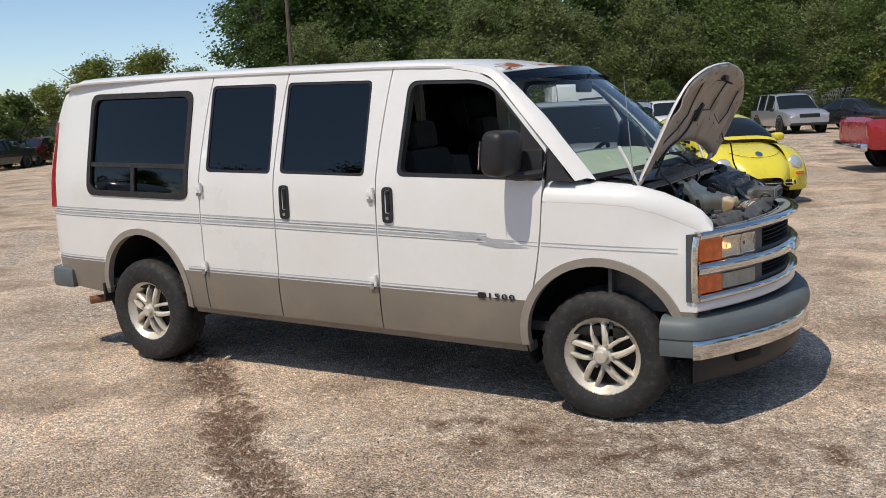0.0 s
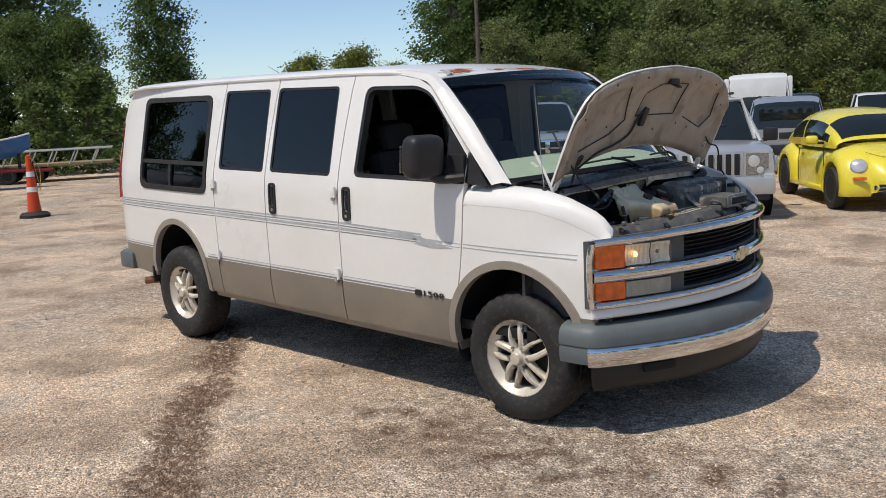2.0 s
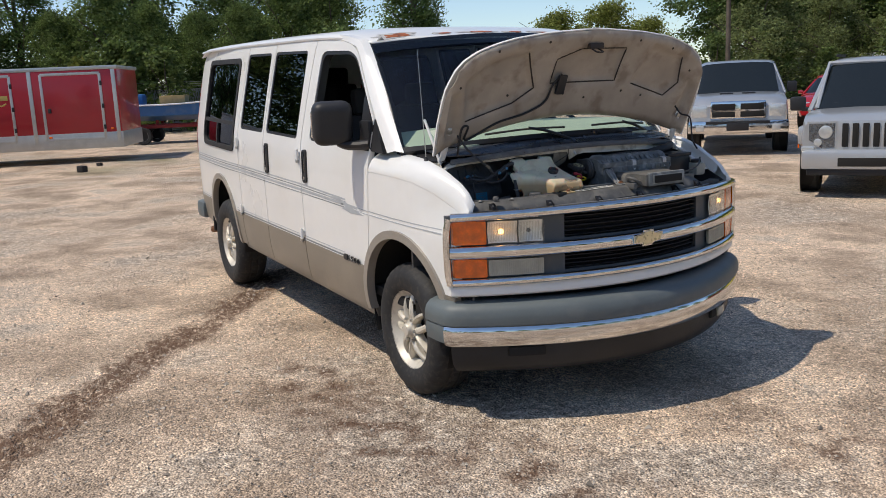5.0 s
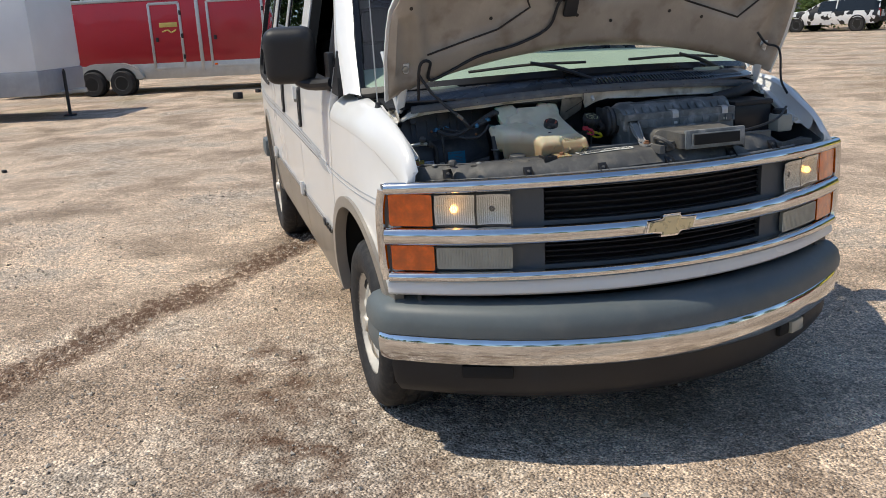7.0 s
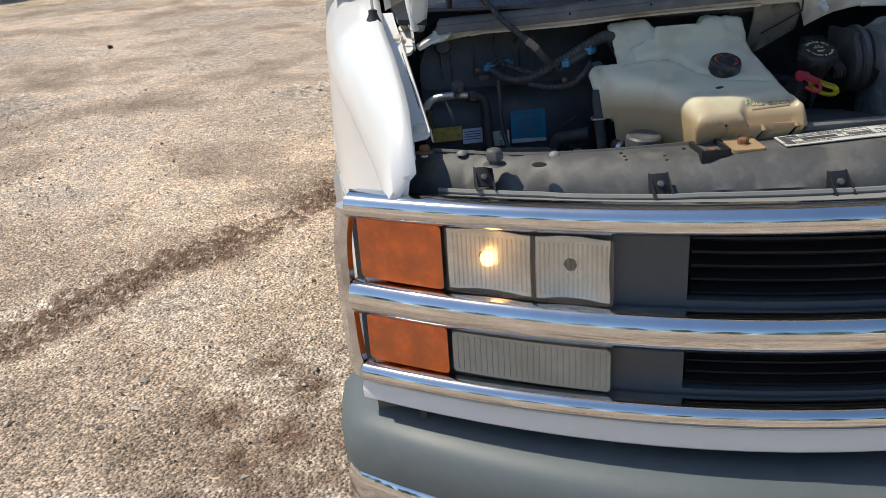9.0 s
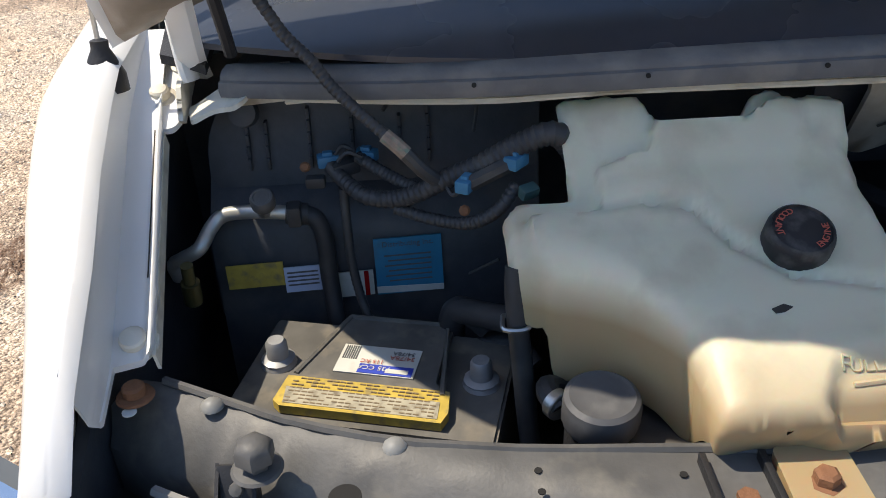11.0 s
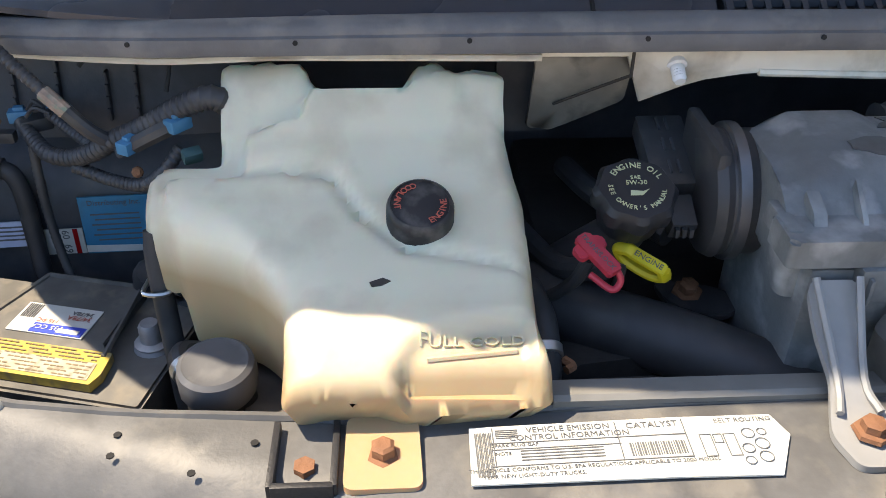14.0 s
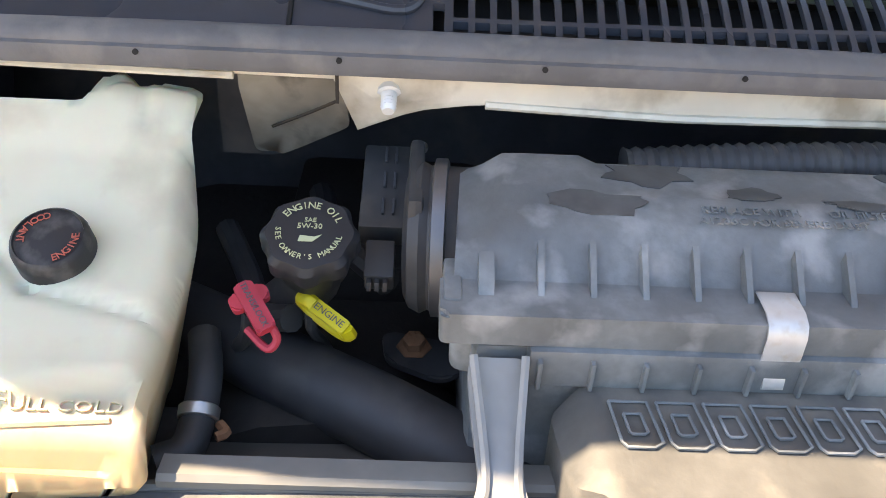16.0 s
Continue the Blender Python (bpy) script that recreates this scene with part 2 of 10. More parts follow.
def skin(outer, holes, surf, inward, step=0.08):
    """A panel over a 2D outline with holes, laid on surf(a, b), with thickness along inward."""
    loops = [dense(lp, step) for lp in (outer, *holes)]
    pts, edges = [], []
    for lp in loops:
        n = len(pts)
        edges += [(n + i, n + (i + 1) % len(lp)) for i in range(len(lp))]
        pts += lp
    rim = np.array(pts)
    lo, hi = rim.min(0), rim.max(0)
    for a in np.arange(lo[0] + step / 2, hi[0], step):
        for b in np.arange(lo[1] + step / 2, hi[1], step):
            if inside((a, b), loops[0]) and not any(inside((a, b), h) for h in loops[1:]) and np.min(np.hypot(rim[:, 0] - a, rim[:, 1] - b)) > step * 0.45:
                pts.append((a, b))
    v, _, tri, *_ = geometry.delaunay_2d_cdt([Vector(p) for p in pts], edges, [], 0, 1e-5)
    keep = []
    for t in tri:
        c = sum((v[i] for i in t), Vector((0, 0))) / len(t)
        if inside(c, loops[0]) and not any(inside(c, h) for h in loops[1:]):
            keep.append(tuple(t))
    inw = inward if callable(inward) else (lambda a, b: Vector(inward))
    top = [Vector(surf(p[0], p[1])) for p in v]
    n = len(top)
    verts = top + [t + inw(p[0], p[1]) for t, p in zip(top, v)]
    count = {}
    for t in keep:
        for a, b in zip(t, t[1:] + t[:1]):
            count[(a, b)] = 1
    faces = list(keep) + [tuple(i + n for i in t[::-1]) for t in keep]
    faces += [(b, a, a + n, b + n) for a, b in count if (b, a) not in count]
    bm = bmesh.new()
    vs = [bm.verts.new(q) for q in verts]
    for f in faces:
        try:
            bm.faces.new([vs[i] for i in f])
        except ValueError:
            pass
    bmesh.ops.delete(bm, geom=[q for q in bm.verts if not q.link_faces], context="VERTS")
    bmesh.ops.recalc_face_normals(bm, faces=bm.faces)
    return bm


def ribbon(line, section):
    """Sweeps a closed section [(out, up)] along a line of (point, out direction); up is z."""
    verts, faces, m = [], [], len(section)
    for p, out in line:
        verts += [Vector(p) + Vector(out) * a + Vector((0, 0, b)) for a, b in section]
    for i in range(len(line) - 1):
        for k in range(m):
            a, b = i * m + k, i * m + (k + 1) % m
            faces.append((a, b, b + m, a + m))
    faces += [tuple(range(m))[::-1], tuple(range((len(line) - 1) * m, len(line) * m))]
    bm = bmesh.new()
    vs = [bm.verts.new(v) for v in verts]
    for f in faces:
        bm.faces.new([vs[j] for j in f])
    bmesh.ops.recalc_face_normals(bm, faces=bm.faces)
    return bm


def plate(poly, z0, z1, m=None, bevel=0.0):
    """A slab over a 2D outline from z0 to z1."""
    bm = bmesh.new()
    lo = [bm.verts.new((p[0], p[1], z0)) for p in poly]
    hi = [bm.verts.new((p[0], p[1], z1)) for p in poly]
    top = bm.faces.new(hi)
    bm.faces.new(lo[::-1])
    for i in range(len(poly)):
        j = (i + 1) % len(poly)
        bm.faces.new((lo[i], lo[j], hi[j], hi[i]))
    if bevel:
        bmesh.ops.bevel(bm, geom=[e for e in top.edges], offset=bevel, segments=2, affect="EDGES")
    if m is not None:
        bmesh.ops.transform(bm, matrix=m, verts=bm.verts)
    bmesh.ops.recalc_face_normals(bm, faces=bm.faces)
    return bm


def writing(name, text, size, m, material, parent=None, depth=0.0006, align="CENTER", label=""):
    """Letters in the built-in font as a mesh."""
    cu = bpy.data.curves.new(name, "FONT")
    cu.body, cu.size, cu.extrude, cu.align_x, cu.align_y, cu.resolution_u = text, size, depth, align, "CENTER", 2
    tmp = bpy.data.objects.new("tmp", cu)
    scene.collection.objects.link(tmp)
    bpy.context.view_layer.update()
    me = bpy.data.meshes.new_from_object(tmp.evaluated_get(bpy.context.evaluated_depsgraph_get()))
    bpy.data.objects.remove(tmp)
    bpy.data.curves.remove(cu)
    me.name = name
    me.transform(m)
    me.materials.clear()
    me.materials.append(material)
    ob = new(name, me)
    ob.parent = parent
    return tagged(ob, label)


# ---- ground ----
def ground_mat():
    m = bpy.data.materials.new("gravel_dirt")
    m.use_nodes = True
    nt, link = m.node_tree, m.node_tree.links.new
    b = nt.nodes["Principled BSDF"]
    b.inputs["Roughness"].default_value = 0.92
    b.inputs["Specular IOR Level"].default_value = 0.2
    tc = nt.nodes.new("ShaderNodeTexCoord")

    def tex(kind, s, **kw):
        n = nt.nodes.new("ShaderNodeTex" + kind)
        n.inputs["Scale"].default_value = s
        for k, v in kw.items():
            n.inputs[k].default_value = v
        link(tc.outputs["Object"], n.inputs["Vector"])
        return n

    def ramp(src, *stops):
        r = nt.nodes.new("ShaderNodeValToRGB")
        r.color_ramp.elements.remove(r.color_ramp.elements[1])
        for i, (p, c) in enumerate(stops):
            e = r.color_ramp.elements[0] if i == 0 else r.color_ramp.elements.new(p)
            e.position, e.color = p, (*c, 1)
        link(src, r.inputs[0])
        return r.outputs[0]

    def mix(fac, a, c, kind="MIX"):
        n = nt.nodes.new("ShaderNodeMix")
        n.data_type, n.blend_type = "RGBA", kind
        for sock, v in ((n.inputs[0], fac), (n.inputs[6], a), (n.inputs[7], c)):
            if isinstance(v, float):
                sock.default_value = v
            else:
                link(v, sock)
        return n.outputs[2]

    base = ramp(tex("Noise", 0.9, Detail=8.0, Roughness=0.62).outputs[0], (0.34, (0.31, 0.238, 0.178)), (0.46, (0.47, 0.365, 0.278)), (0.55, (0.70, 0.55, 0.42)), (0.66, (0.56, 0.47, 0.385)))
    patch = ramp(tex("Noise", 0.45, Detail=7.0, Roughness=0.6).outputs[0], (0.49, (0, 0, 0)), (0.6, (1, 1, 1)))
    grey = ramp(tex("Noise", 14.0, Detail=8.0, Roughness=0.7).outputs[0], (0.32, (0.18, 0.15, 0.12)), (0.5, (0.45, 0.375, 0.305)), (0.66, (0.76, 0.66, 0.55)))
    c = mix(patch, base, grey)
    stones = tex("Voronoi", 78.0)
    vs = ramp(stones.outputs["Color"], (0.12, (0.22, 0.215, 0.21)), (0.5, (0.92, 0.91, 0.89)), (0.9, (2.0, 1.93, 1.84)))
    c = mix(0.4, c, vs, "MULTIPLY")
    clods = ramp(tex("Noise", 24.0, Detail=10.0, Roughness=0.75).outputs[0], (0.36, (0.45, 0.43, 0.41)), (0.5, (1, 1, 1)), (0.66, (1.4, 1.38, 1.35)))
    c = mix(0.6, c, clods, "MULTIPLY")
    speck = ramp(tex("Noise", 110.0, Detail=4.0).outputs[0], (0.36, (0.36, 0.36, 0.36)), (0.5, (1.08, 1.08, 1.08)), (0.64, (1.75, 1.71, 1.66)))
    c = mix(0.8, c, speck, "MULTIPLY")
    dirt = ramp(tex("Noise", 0.55, Detail=9.0, Roughness=0.68, Distortion=0.6).outputs[0], (0.55, (0, 0, 0)), (0.66, (0.24, 0.24, 0.24)))
    dk = nt.nodes.new("ShaderNodeRGB")
    dk.outputs[0].default_value = (0.17, 0.115, 0.08, 1)
    c = mix(dirt, c, dk.outputs[0])
    churn = nt.nodes.new("ShaderNodeAttribute")
    churn.attribute_name = "churned"
    wet = nt.nodes.new("ShaderNodeRGB")
    wet.outputs[0].default_value = (0.15, 0.09, 0.06, 1)
    grit = ramp(tex("Noise", 26.0, Detail=8.0, Roughness=0.7).outputs[0], (0.38, (0.15, 0.15, 0.15)), (0.52, (1, 1, 1)))
    c = mix(mix(1.0, churn.outputs["Color"], grit, "MULTIPLY"), c, wet.outputs[0])
    weeds = nt.nodes.new("ShaderNodeAttribute")
    weeds.attribute_name = "weedy"
    gr = nt.nodes.new("ShaderNodeRGB")
    gr.outputs[0].default_value = (0.13, 0.16, 0.05, 1)
    c = mix(weeds.outputs["Fac"], c, gr.outputs[0])
    link(c, b.inputs["Base Color"])
    bp = nt.nodes.new("ShaderNodeBump")
    bp.inputs["Strength"].default_value, bp.inputs["Distance"].default_value = 1.0, 0.02
    h = mix(0.5, ramp(stones.outputs["Distance"], (0.0, (1, 1, 1)), (0.7, (0, 0, 0))), tex("Noise", 30.0, Detail=8.0, Roughness=0.7).outputs["Color"])
    link(h, bp.inputs["Height"])
    link(bp.outputs[0], b.inputs["Normal"])
    return m


RUT = [(-3.7, -0.55), (-3.05, -0.86), (-2.6, -1.2), (-2.08, -1.6), (-1.6, -2.1), (-1.1, -2.5), (-0.72, -2.75), (0.1, -3.35)]


def rut_distance(x, y):
    best = 9.0
    for a, b in zip(RUT, RUT[1:]):
        ax, ay, bx, by = *a, *b
        t = max(0, min(1, ((x - ax) * (bx - ax) + (y - ay) * (by - ay)) / ((bx - ax) ** 2 + (by - ay) ** 2)))
        best = min(best, math.hypot(x - ax - t * (bx - ax), y - ay - t * (by - ay)))
    return best


def ground_height(x, y):
    """Height of the lot, and how churned the dirt is."""
    far = math.hypot(x + 1, y)
    h = 0.010 * noise.noise((x * 0.9, y * 0.9, 0)) + 0.006 * noise.noise((x * 3.1, y * 3.1, 5))
    churn = 0.0
    if far < 9:
        h += 0.004 * noise.noise((x * 11, y * 11, 2)) + 0.0025 * noise.noise((x * 31, y * 31, 7))
        d = rut_distance(x + 0.10 * noise.noise((x * 2.2, y * 2.2, 3)), y + 0.10 * noise.noise((x * 2.2, y * 2.2, 9)))
        w = math.exp(-(d / 0.20) ** 2) * min(1.0, 0.98 + 0.7 * noise.noise((x * 1.7, y * 1.7, 14)))
        lump = noise.noise((x * 11, y * 11, 4)) + 0.8 * noise.noise((x * 27, y * 27, 6))
        h += w * (0.046 * lump - 0.010)
        churn = min(0.95, max(0.0, (w * (1 + 0.9 * lump) - 0.35) * 4.0))
        for px, py, pr in ((0.0, -1.30, 0.30), (-0.45, -1.35, 0.25), (0.55, -1.5, 0.22), (1.2, -1.0, 0.35), (1.9, 0.3, 0.4), (2.4, -0.9, 0.3)):
            q = math.exp(-(((x - px) / 2) ** 2 + (y - py) ** 2) / pr ** 2) * max(0, noise.noise((x * 7, y * 7, 8)) + 0.25)
            churn = min(1.0, churn + 1.3 * q)
            h += 0.022 * q * lump
    weedy = 0.0
    if x < -9:
        g = noise.noise((x * 0.35, y * 0.35, 1)) + 0.5 * noise.noise((x * 1.3, y * 1.3, 3))
        weedy = max(0, min(1, (g - 0.1) * 1.6)) * max(0, 1 - abs(x + 20 + 0.15 * y) / 7) * 0.75
    return h, churn, weedy


def build_ground():
    def axis(lo, hi, near0, near1, cell):
        out = [lo]
        a = list(np.arange(near0, near1 + 1e-6, cell))
        step, left, v = cell, [], near0
        while v > lo:
            step = min(step * 1.18, 60)
            v -= step
            left.append(max(v, lo))
        step, right, v = cell, [], near1
        while v < hi:
            step = min(step * 1.18, 60)
            v += step
            right.append(min(v, hi))
        return left[::-1] + a + right

    xs, ys = axis(-900, 900, -6.0, 3.6, 0.03), axis(-900, 900, -4.6, 2.6, 0.03)
    verts, churn, weedy = [], [], []
    for x in xs:
        for y in ys:
            h, c, w = ground_height(x, y) if abs(x) < 120 and abs(y) < 120 else (0, 0, 0)
            verts.append((x, y, h))
            churn.append(c)
            weedy.append(w)
    m = len(ys)
    faces = [(i * m + j, (i + 1) * m + j, (i + 1) * m + j + 1, i * m + j + 1) for i in range(len(xs) - 1) for j in range(m - 1)]
    me = bpy.data.meshes.new("ground")
    me.from_pydata(verts, [], faces)
    for key, vals in (("churned", churn), ("weedy", weedy)):
        me.attributes.new(key, "FLOAT", "POINT").data.foreach_set("value", vals)
    ob = finish(new("ground", me), ground_mat(), 80)
    tagged(ob, "dry tan and grey gravel lot with dark churned mud", "ground", kind="structure")


build_ground()


def scattered_stones():
    """Loose gravel round the van, thousands of small angular stones in one mesh."""
    rng = np.random.default_rng(4)
    base = [(1, 0, 0), (-0.5, 0.85, 0), (-0.5, -0.85, 0), (0.25, 0.2, 0.8), (-0.3, -0.2, -0.6)]
    tri = [(0, 1, 3), (1, 2, 3), (2, 0, 3), (1, 0, 4), (2, 1, 4), (0, 2, 4)]
    verts, faces = [], []
    while len(faces) < 6 * 52000:
        x, y = rng.uniform(-6, 4.2), rng.uniform(-4.8, 3.5)
        if noise.noise((x * 0.8, y * 0.8, 12)) + 0.5 * noise.noise((x * 3, y * 3, 2)) < rng.uniform(-0.75, 0.75):
            continue
        s = 0.003 + 0.0075 * rng.random() ** 3 + (0.010 if rng.random() < 0.010 else 0)
        a, z = rng.uniform(0, 6.3), ground_height(x, y)[0]
        ca, sa, n = math.cos(a), math.sin(a), len(verts)
        k = rng.uniform(0.6, 1.3, 3)
        verts += [(x + s * (ca * p[0] * k[0] - sa * p[1] * k[1]), y + s * (sa * p[0] * k[0] + ca * p[1] * k[1]), z + s * (p[2] * k[2] + 0.25)) for p in base]
        faces += [tuple(n + i for i in t) for t in tri]
    m = mat("loose_stone", (0.46, 0.40, 0.335), 0.9, var=0.2, scale=3, island=0.65)
    ob = part("gravel", (verts, faces), m, None, "loose pale grey and tan gravel stones", 20)
    tagged(ob, category="gravel", kind="stuff")


scattered_stones()


# ---- the van: body ----

van = thing("van", "white full-size passenger van, hood raised, tan lower body, rusty roof edge", "van")

ZZ = np.linspace(0.2, 2.2, 401)
WW = np.interp(ZZ, [0.2, 0.36, 0.42, 0.55, 0.72, 1.0, 1.24, 1.34, 1.6, 1.9, 1.98, 2.2], [0.93, 0.955, 0.975, 0.992, 1.0, 1.006, 1.0, 0.985, 0.932, 0.868, 0.845, 0.78])
WW = np.convolve(np.pad(WW, 8, mode="edge"), np.ones(17) / 17, "valid")


def half_width(x, z):
    w = float(np.interp(z, ZZ, WW))
    if x > -0.35:
        w -= 0.068 * min(1.6, ((x + 0.35) / 0.93)) ** 2
        w -= 0.048 * smooth_step(x, 0.12, 0.60) * smooth_step(z, 0.92, 1.08)
    if x < -3.0:
        w -= 0.038 * (-3.0 - x) ** 1.4
    if x < -4.22:
        w -= 0.065 * (1 - math.sqrt(max(0, 1 - ((-4.22 - x) / 0.25) ** 2)))
    return w


def fender_top(x):
    return float(np.interp(x, [-0.3, 0.0, 0.2, 0.35, 0.5, 0.6, 0.7], [1.322, 1.318, 1.305, 1.265, 1.20, 1.155, 1.10]))


def fender_half(x, z):
    zt = fender_top(x)
    q = max(0.0, min(1.0, (z - (zt - 0.12)) / 0.12))
    return half_width(x, z) - 0.145 * (1 - math.sqrt(max(0, 1 - q * q)))


def side_surf(sgn, out=0.0, f=half_width):
    return lambda x, z: (x, sgn * (f(x, z) + out), z)


def arch(cx, cz, r, a0=0.0, a1=180.0, n=22):
    return [(cx + r * math.cos(radians(a0 + (a1 - a0) * k / n)), cz + r * math.sin(radians(a0 + (a1 - a0) * k / n))) for k in range(n + 1)]


SILL, LOW, BELT = 0.39, 0.655, 1.32
GAP = 0.004
FRONT_ARCH, REAR_ARCH = (0.03, 0.455, 0.425), (-3.42, 0.475, 0.415)


def gap_x(base, z):
    """Door gaps lean forward towards the roof."""
    return base + 0.085 * max(0, (z - 1.25) / 0.72) ** 1.5 - 0.012 * max(0, (0.9 - z) / 0.5)


def door_front_gap(z):
    return float(np.interp(z, [0.38, 0.55, 0.77, 1.0, 1.31, 1.56], [-0.44, -0.40, -0.335, -0.297, -0.275, -0.258]))


def gutter_z(x):
    return float(np.interp(x, [-4.22, -4.0, -2.7, -1.3, -0.9, -0.58, -0.40], [1.965, 1.98, 1.985, 1.975, 1.96, 1.92, 1.86]))


def edge(fn, z0, z1, n=10):
    return [(fn(z0 + (z1 - z0) * k / n), z0 + (z1 - z0) * k / n) for k in range(n + 1)]


W_REAR = rounded([(-3.955, 1.172), (-2.915, 1.165), (-2.895, 1.885), (-3.94, 1.888)], 0.075)
W_DOOR1 = rounded([(-2.738, 1.346), (-2.178, 1.340), (-2.158, 1.914), (-2.713, 1.919)], 0.035)
W_DOOR2 = rounded([(-2.098, 1.343), (-1.445, 1.333), (-1.415, 1.907), (-2.063, 1.917)], 0.035)
W_FRONT = rounded([(-1.215, 1.335), (-0.285, 1.325), (-0.265, 1.475), (-0.60, 1.845), (-0.72, 1.885), (-1.16, 1.895)], [0.05, 0.01, 0.02, 0.10, 0.05, 0.07])


def grow(poly, d):
    c = Vector((sum(p[0] for p in poly) / len(poly), sum(p[1] for p in poly) / len(poly)))
    lo, hi = np.array(poly).min(0), np.array(poly).max(0)
    sx, sy = 1 + 2 * d / (hi[0] - lo[0]), 1 + 2 * d / (hi[1] - lo[1])
    mid = (lo + hi) / 2
    return [(mid[0] + (p[0] - mid[0]) * sx, mid[1] + (p[1] - mid[1]) * sy) for p in poly]


def two_tone(poly, z_cut):
    """Splits an outline at a height: the part above and the part below."""
    def clip(pts, keep_above):
        out = []
        for (x1, z1), (x2, z2) in zip(pts, [*pts[1:], pts[0]]):
            i1, i2 = (z1 >= z_cut) == keep_above, (z2 >= z_cut) == keep_above
            if i1:
                out.append((x1, z1))
            if i1 != i2:
                t = (z_cut - z1) / (z2 - z1)
                out.append((x1 + t * (x2 - x1), z_cut))
        return out
    return clip(poly, True), clip(poly, False)


def panel_outlines():
    """Outlines of the side panels, in x and z."""
    q_top = [(x, gutter_z(x)) for x in np.linspace(-2.71, -4.20, 8)]
    ra = arch(*REAR_ARCH, 0, 180)
    quarter = ([(-2.80 - GAP, SILL), *edge(lambda z: gap_x(-2.80, z) - GAP, SILL + 0.01, 1.98)] + q_top +
               [(-4.31, 1.86), (-4.38, 1.70), (-4.43, 1.40), (-4.455, 1.0), (-4.455, 0.45), (-3.86, SILL + 0.02), (REAR_ARCH[0] - REAR_ARCH[2], REAR_ARCH[1] - 0.02)] + ra[::-1] + [(REAR_ARCH[0] + REAR_ARCH[2], SILL)])
    d1 = edge(lambda z: gap_x(-2.15, z) - GAP, SILL, 1.983) + [(-2.4, 1.984), *edge(lambda z: gap_x(-2.80, z) + GAP, 1.984, SILL)]
    d2 = edge(lambda z: gap_x(-1.36, z) - GAP, SILL, 1.974) + [(-1.7, 1.978), *edge(lambda z: gap_x(-2.15, z) + GAP, 1.983, SILL)]
    fd = (edge(lambda z: door_front_gap(z) - GAP, SILL, 1.5) + [(-0.41, 1.665), (-0.60, 1.87), (-0.70, 1.92), (-0.9, 1.955), *edge(lambda z: gap_x(-1.36, z) + GAP, 1.974, SILL)])
    fa = arch(*FRONT_ARCH, 0, 180)
    fen_top = [(x, fender_top(x) - 0.11) for x in np.linspace(0.590, -0.255, 18)]
    fender = ([(FRONT_ARCH[0] + FRONT_ARCH[2], 0.62), (0.53, 0.625), (0.548, 0.70), (0.553, 1.02)] + fen_top + edge(lambda z: door_front_gap(z) + GAP, 1.205, 0.40, 12) + [(-0.40, 0.395), (FRONT_ARCH[0] - FRONT_ARCH[2] + 0.005, 0.43)] + fa[::-1])
    return dict(quarter=quarter, d1=d1, d2=d2, fd=fd, fender=fender)


OUT = panel_outlines()


def side_panel(name, outline, holes, sgn, label="", f=half_width, lower=True):
    up, low = two_tone(outline, LOW)
    surf = side_surf(sgn, 0, f)
    inw = lambda x, z: Vector((0, -sgn * 0.035, 0))
    p = part(name, skin(up, holes, surf, inw, 0.07), WHITE, van, label)
    if lower and len(low) > 2:
        for piece in islands(skin(low, [], side_surf(sgn, 0.006, f), inw, 0.07)):
            part("lower_panel", piece, TAN, p, "tan painted lower panel")
    return p


def frame_ring(poly, width, sgn, out, material, name, parent, depth=0.02, label=""):
    return part(name, skin(poly, [grow(poly, -width)], side_surf(sgn, out), lambda x, z: Vector((0, -sgn * depth, 0)), 0.09), material, parent, label)


def pane(name, poly, sgn, out, material, parent, label=""):
    ob = part(name, skin(poly, [], side_surf(sgn, out), lambda x, z: Vector((0, -sgn * 0.004, 0)), 0.12), material, parent, label)
    ob.visible_shadow = material is not GLASS
    return ob


def strip(name, pts, sgn, out, width, material, parent, f=half_width):
    """A thin raised tape along a line on the body side."""
    line = dense_line(pts, 0.06)
    top = [(x, z + width / 2) for x, z in line]
    bot = [(x, z - width / 2) for x, z in line[::-1]]
    return part(name, skin(top + bot, [], side_surf(sgn, out, f), lambda x, z: Vector((0, -sgn * 0.004, 0)), 0.06), material, parent)


def dense_line(pts, step):
    out = []
    for a, b in zip(pts, pts[1:]):
        n = max(1, math.ceil(math.dist(a, b) / step))
        out += [(a[0] + (b[0] - a[0]) * k / n, a[1] + (b[1] - a[1]) * k / n) for k in range(n)]
    return out + [pts[-1]]


def seg_line(x0, x1, zf, n=14):
    return [(x0 + (x1 - x0) * k / n, zf(x0 + (x1 - x0) * k / n)) for k in range(n + 1)]


def z_up(x):
    """Centre height of the upper tape stripe."""
    return float(np.interp(x, [-4.45, -2.8, -1.36, -0.3, 0.45], [1.022, 1.018, 1.004, 0.985, 0.978]))


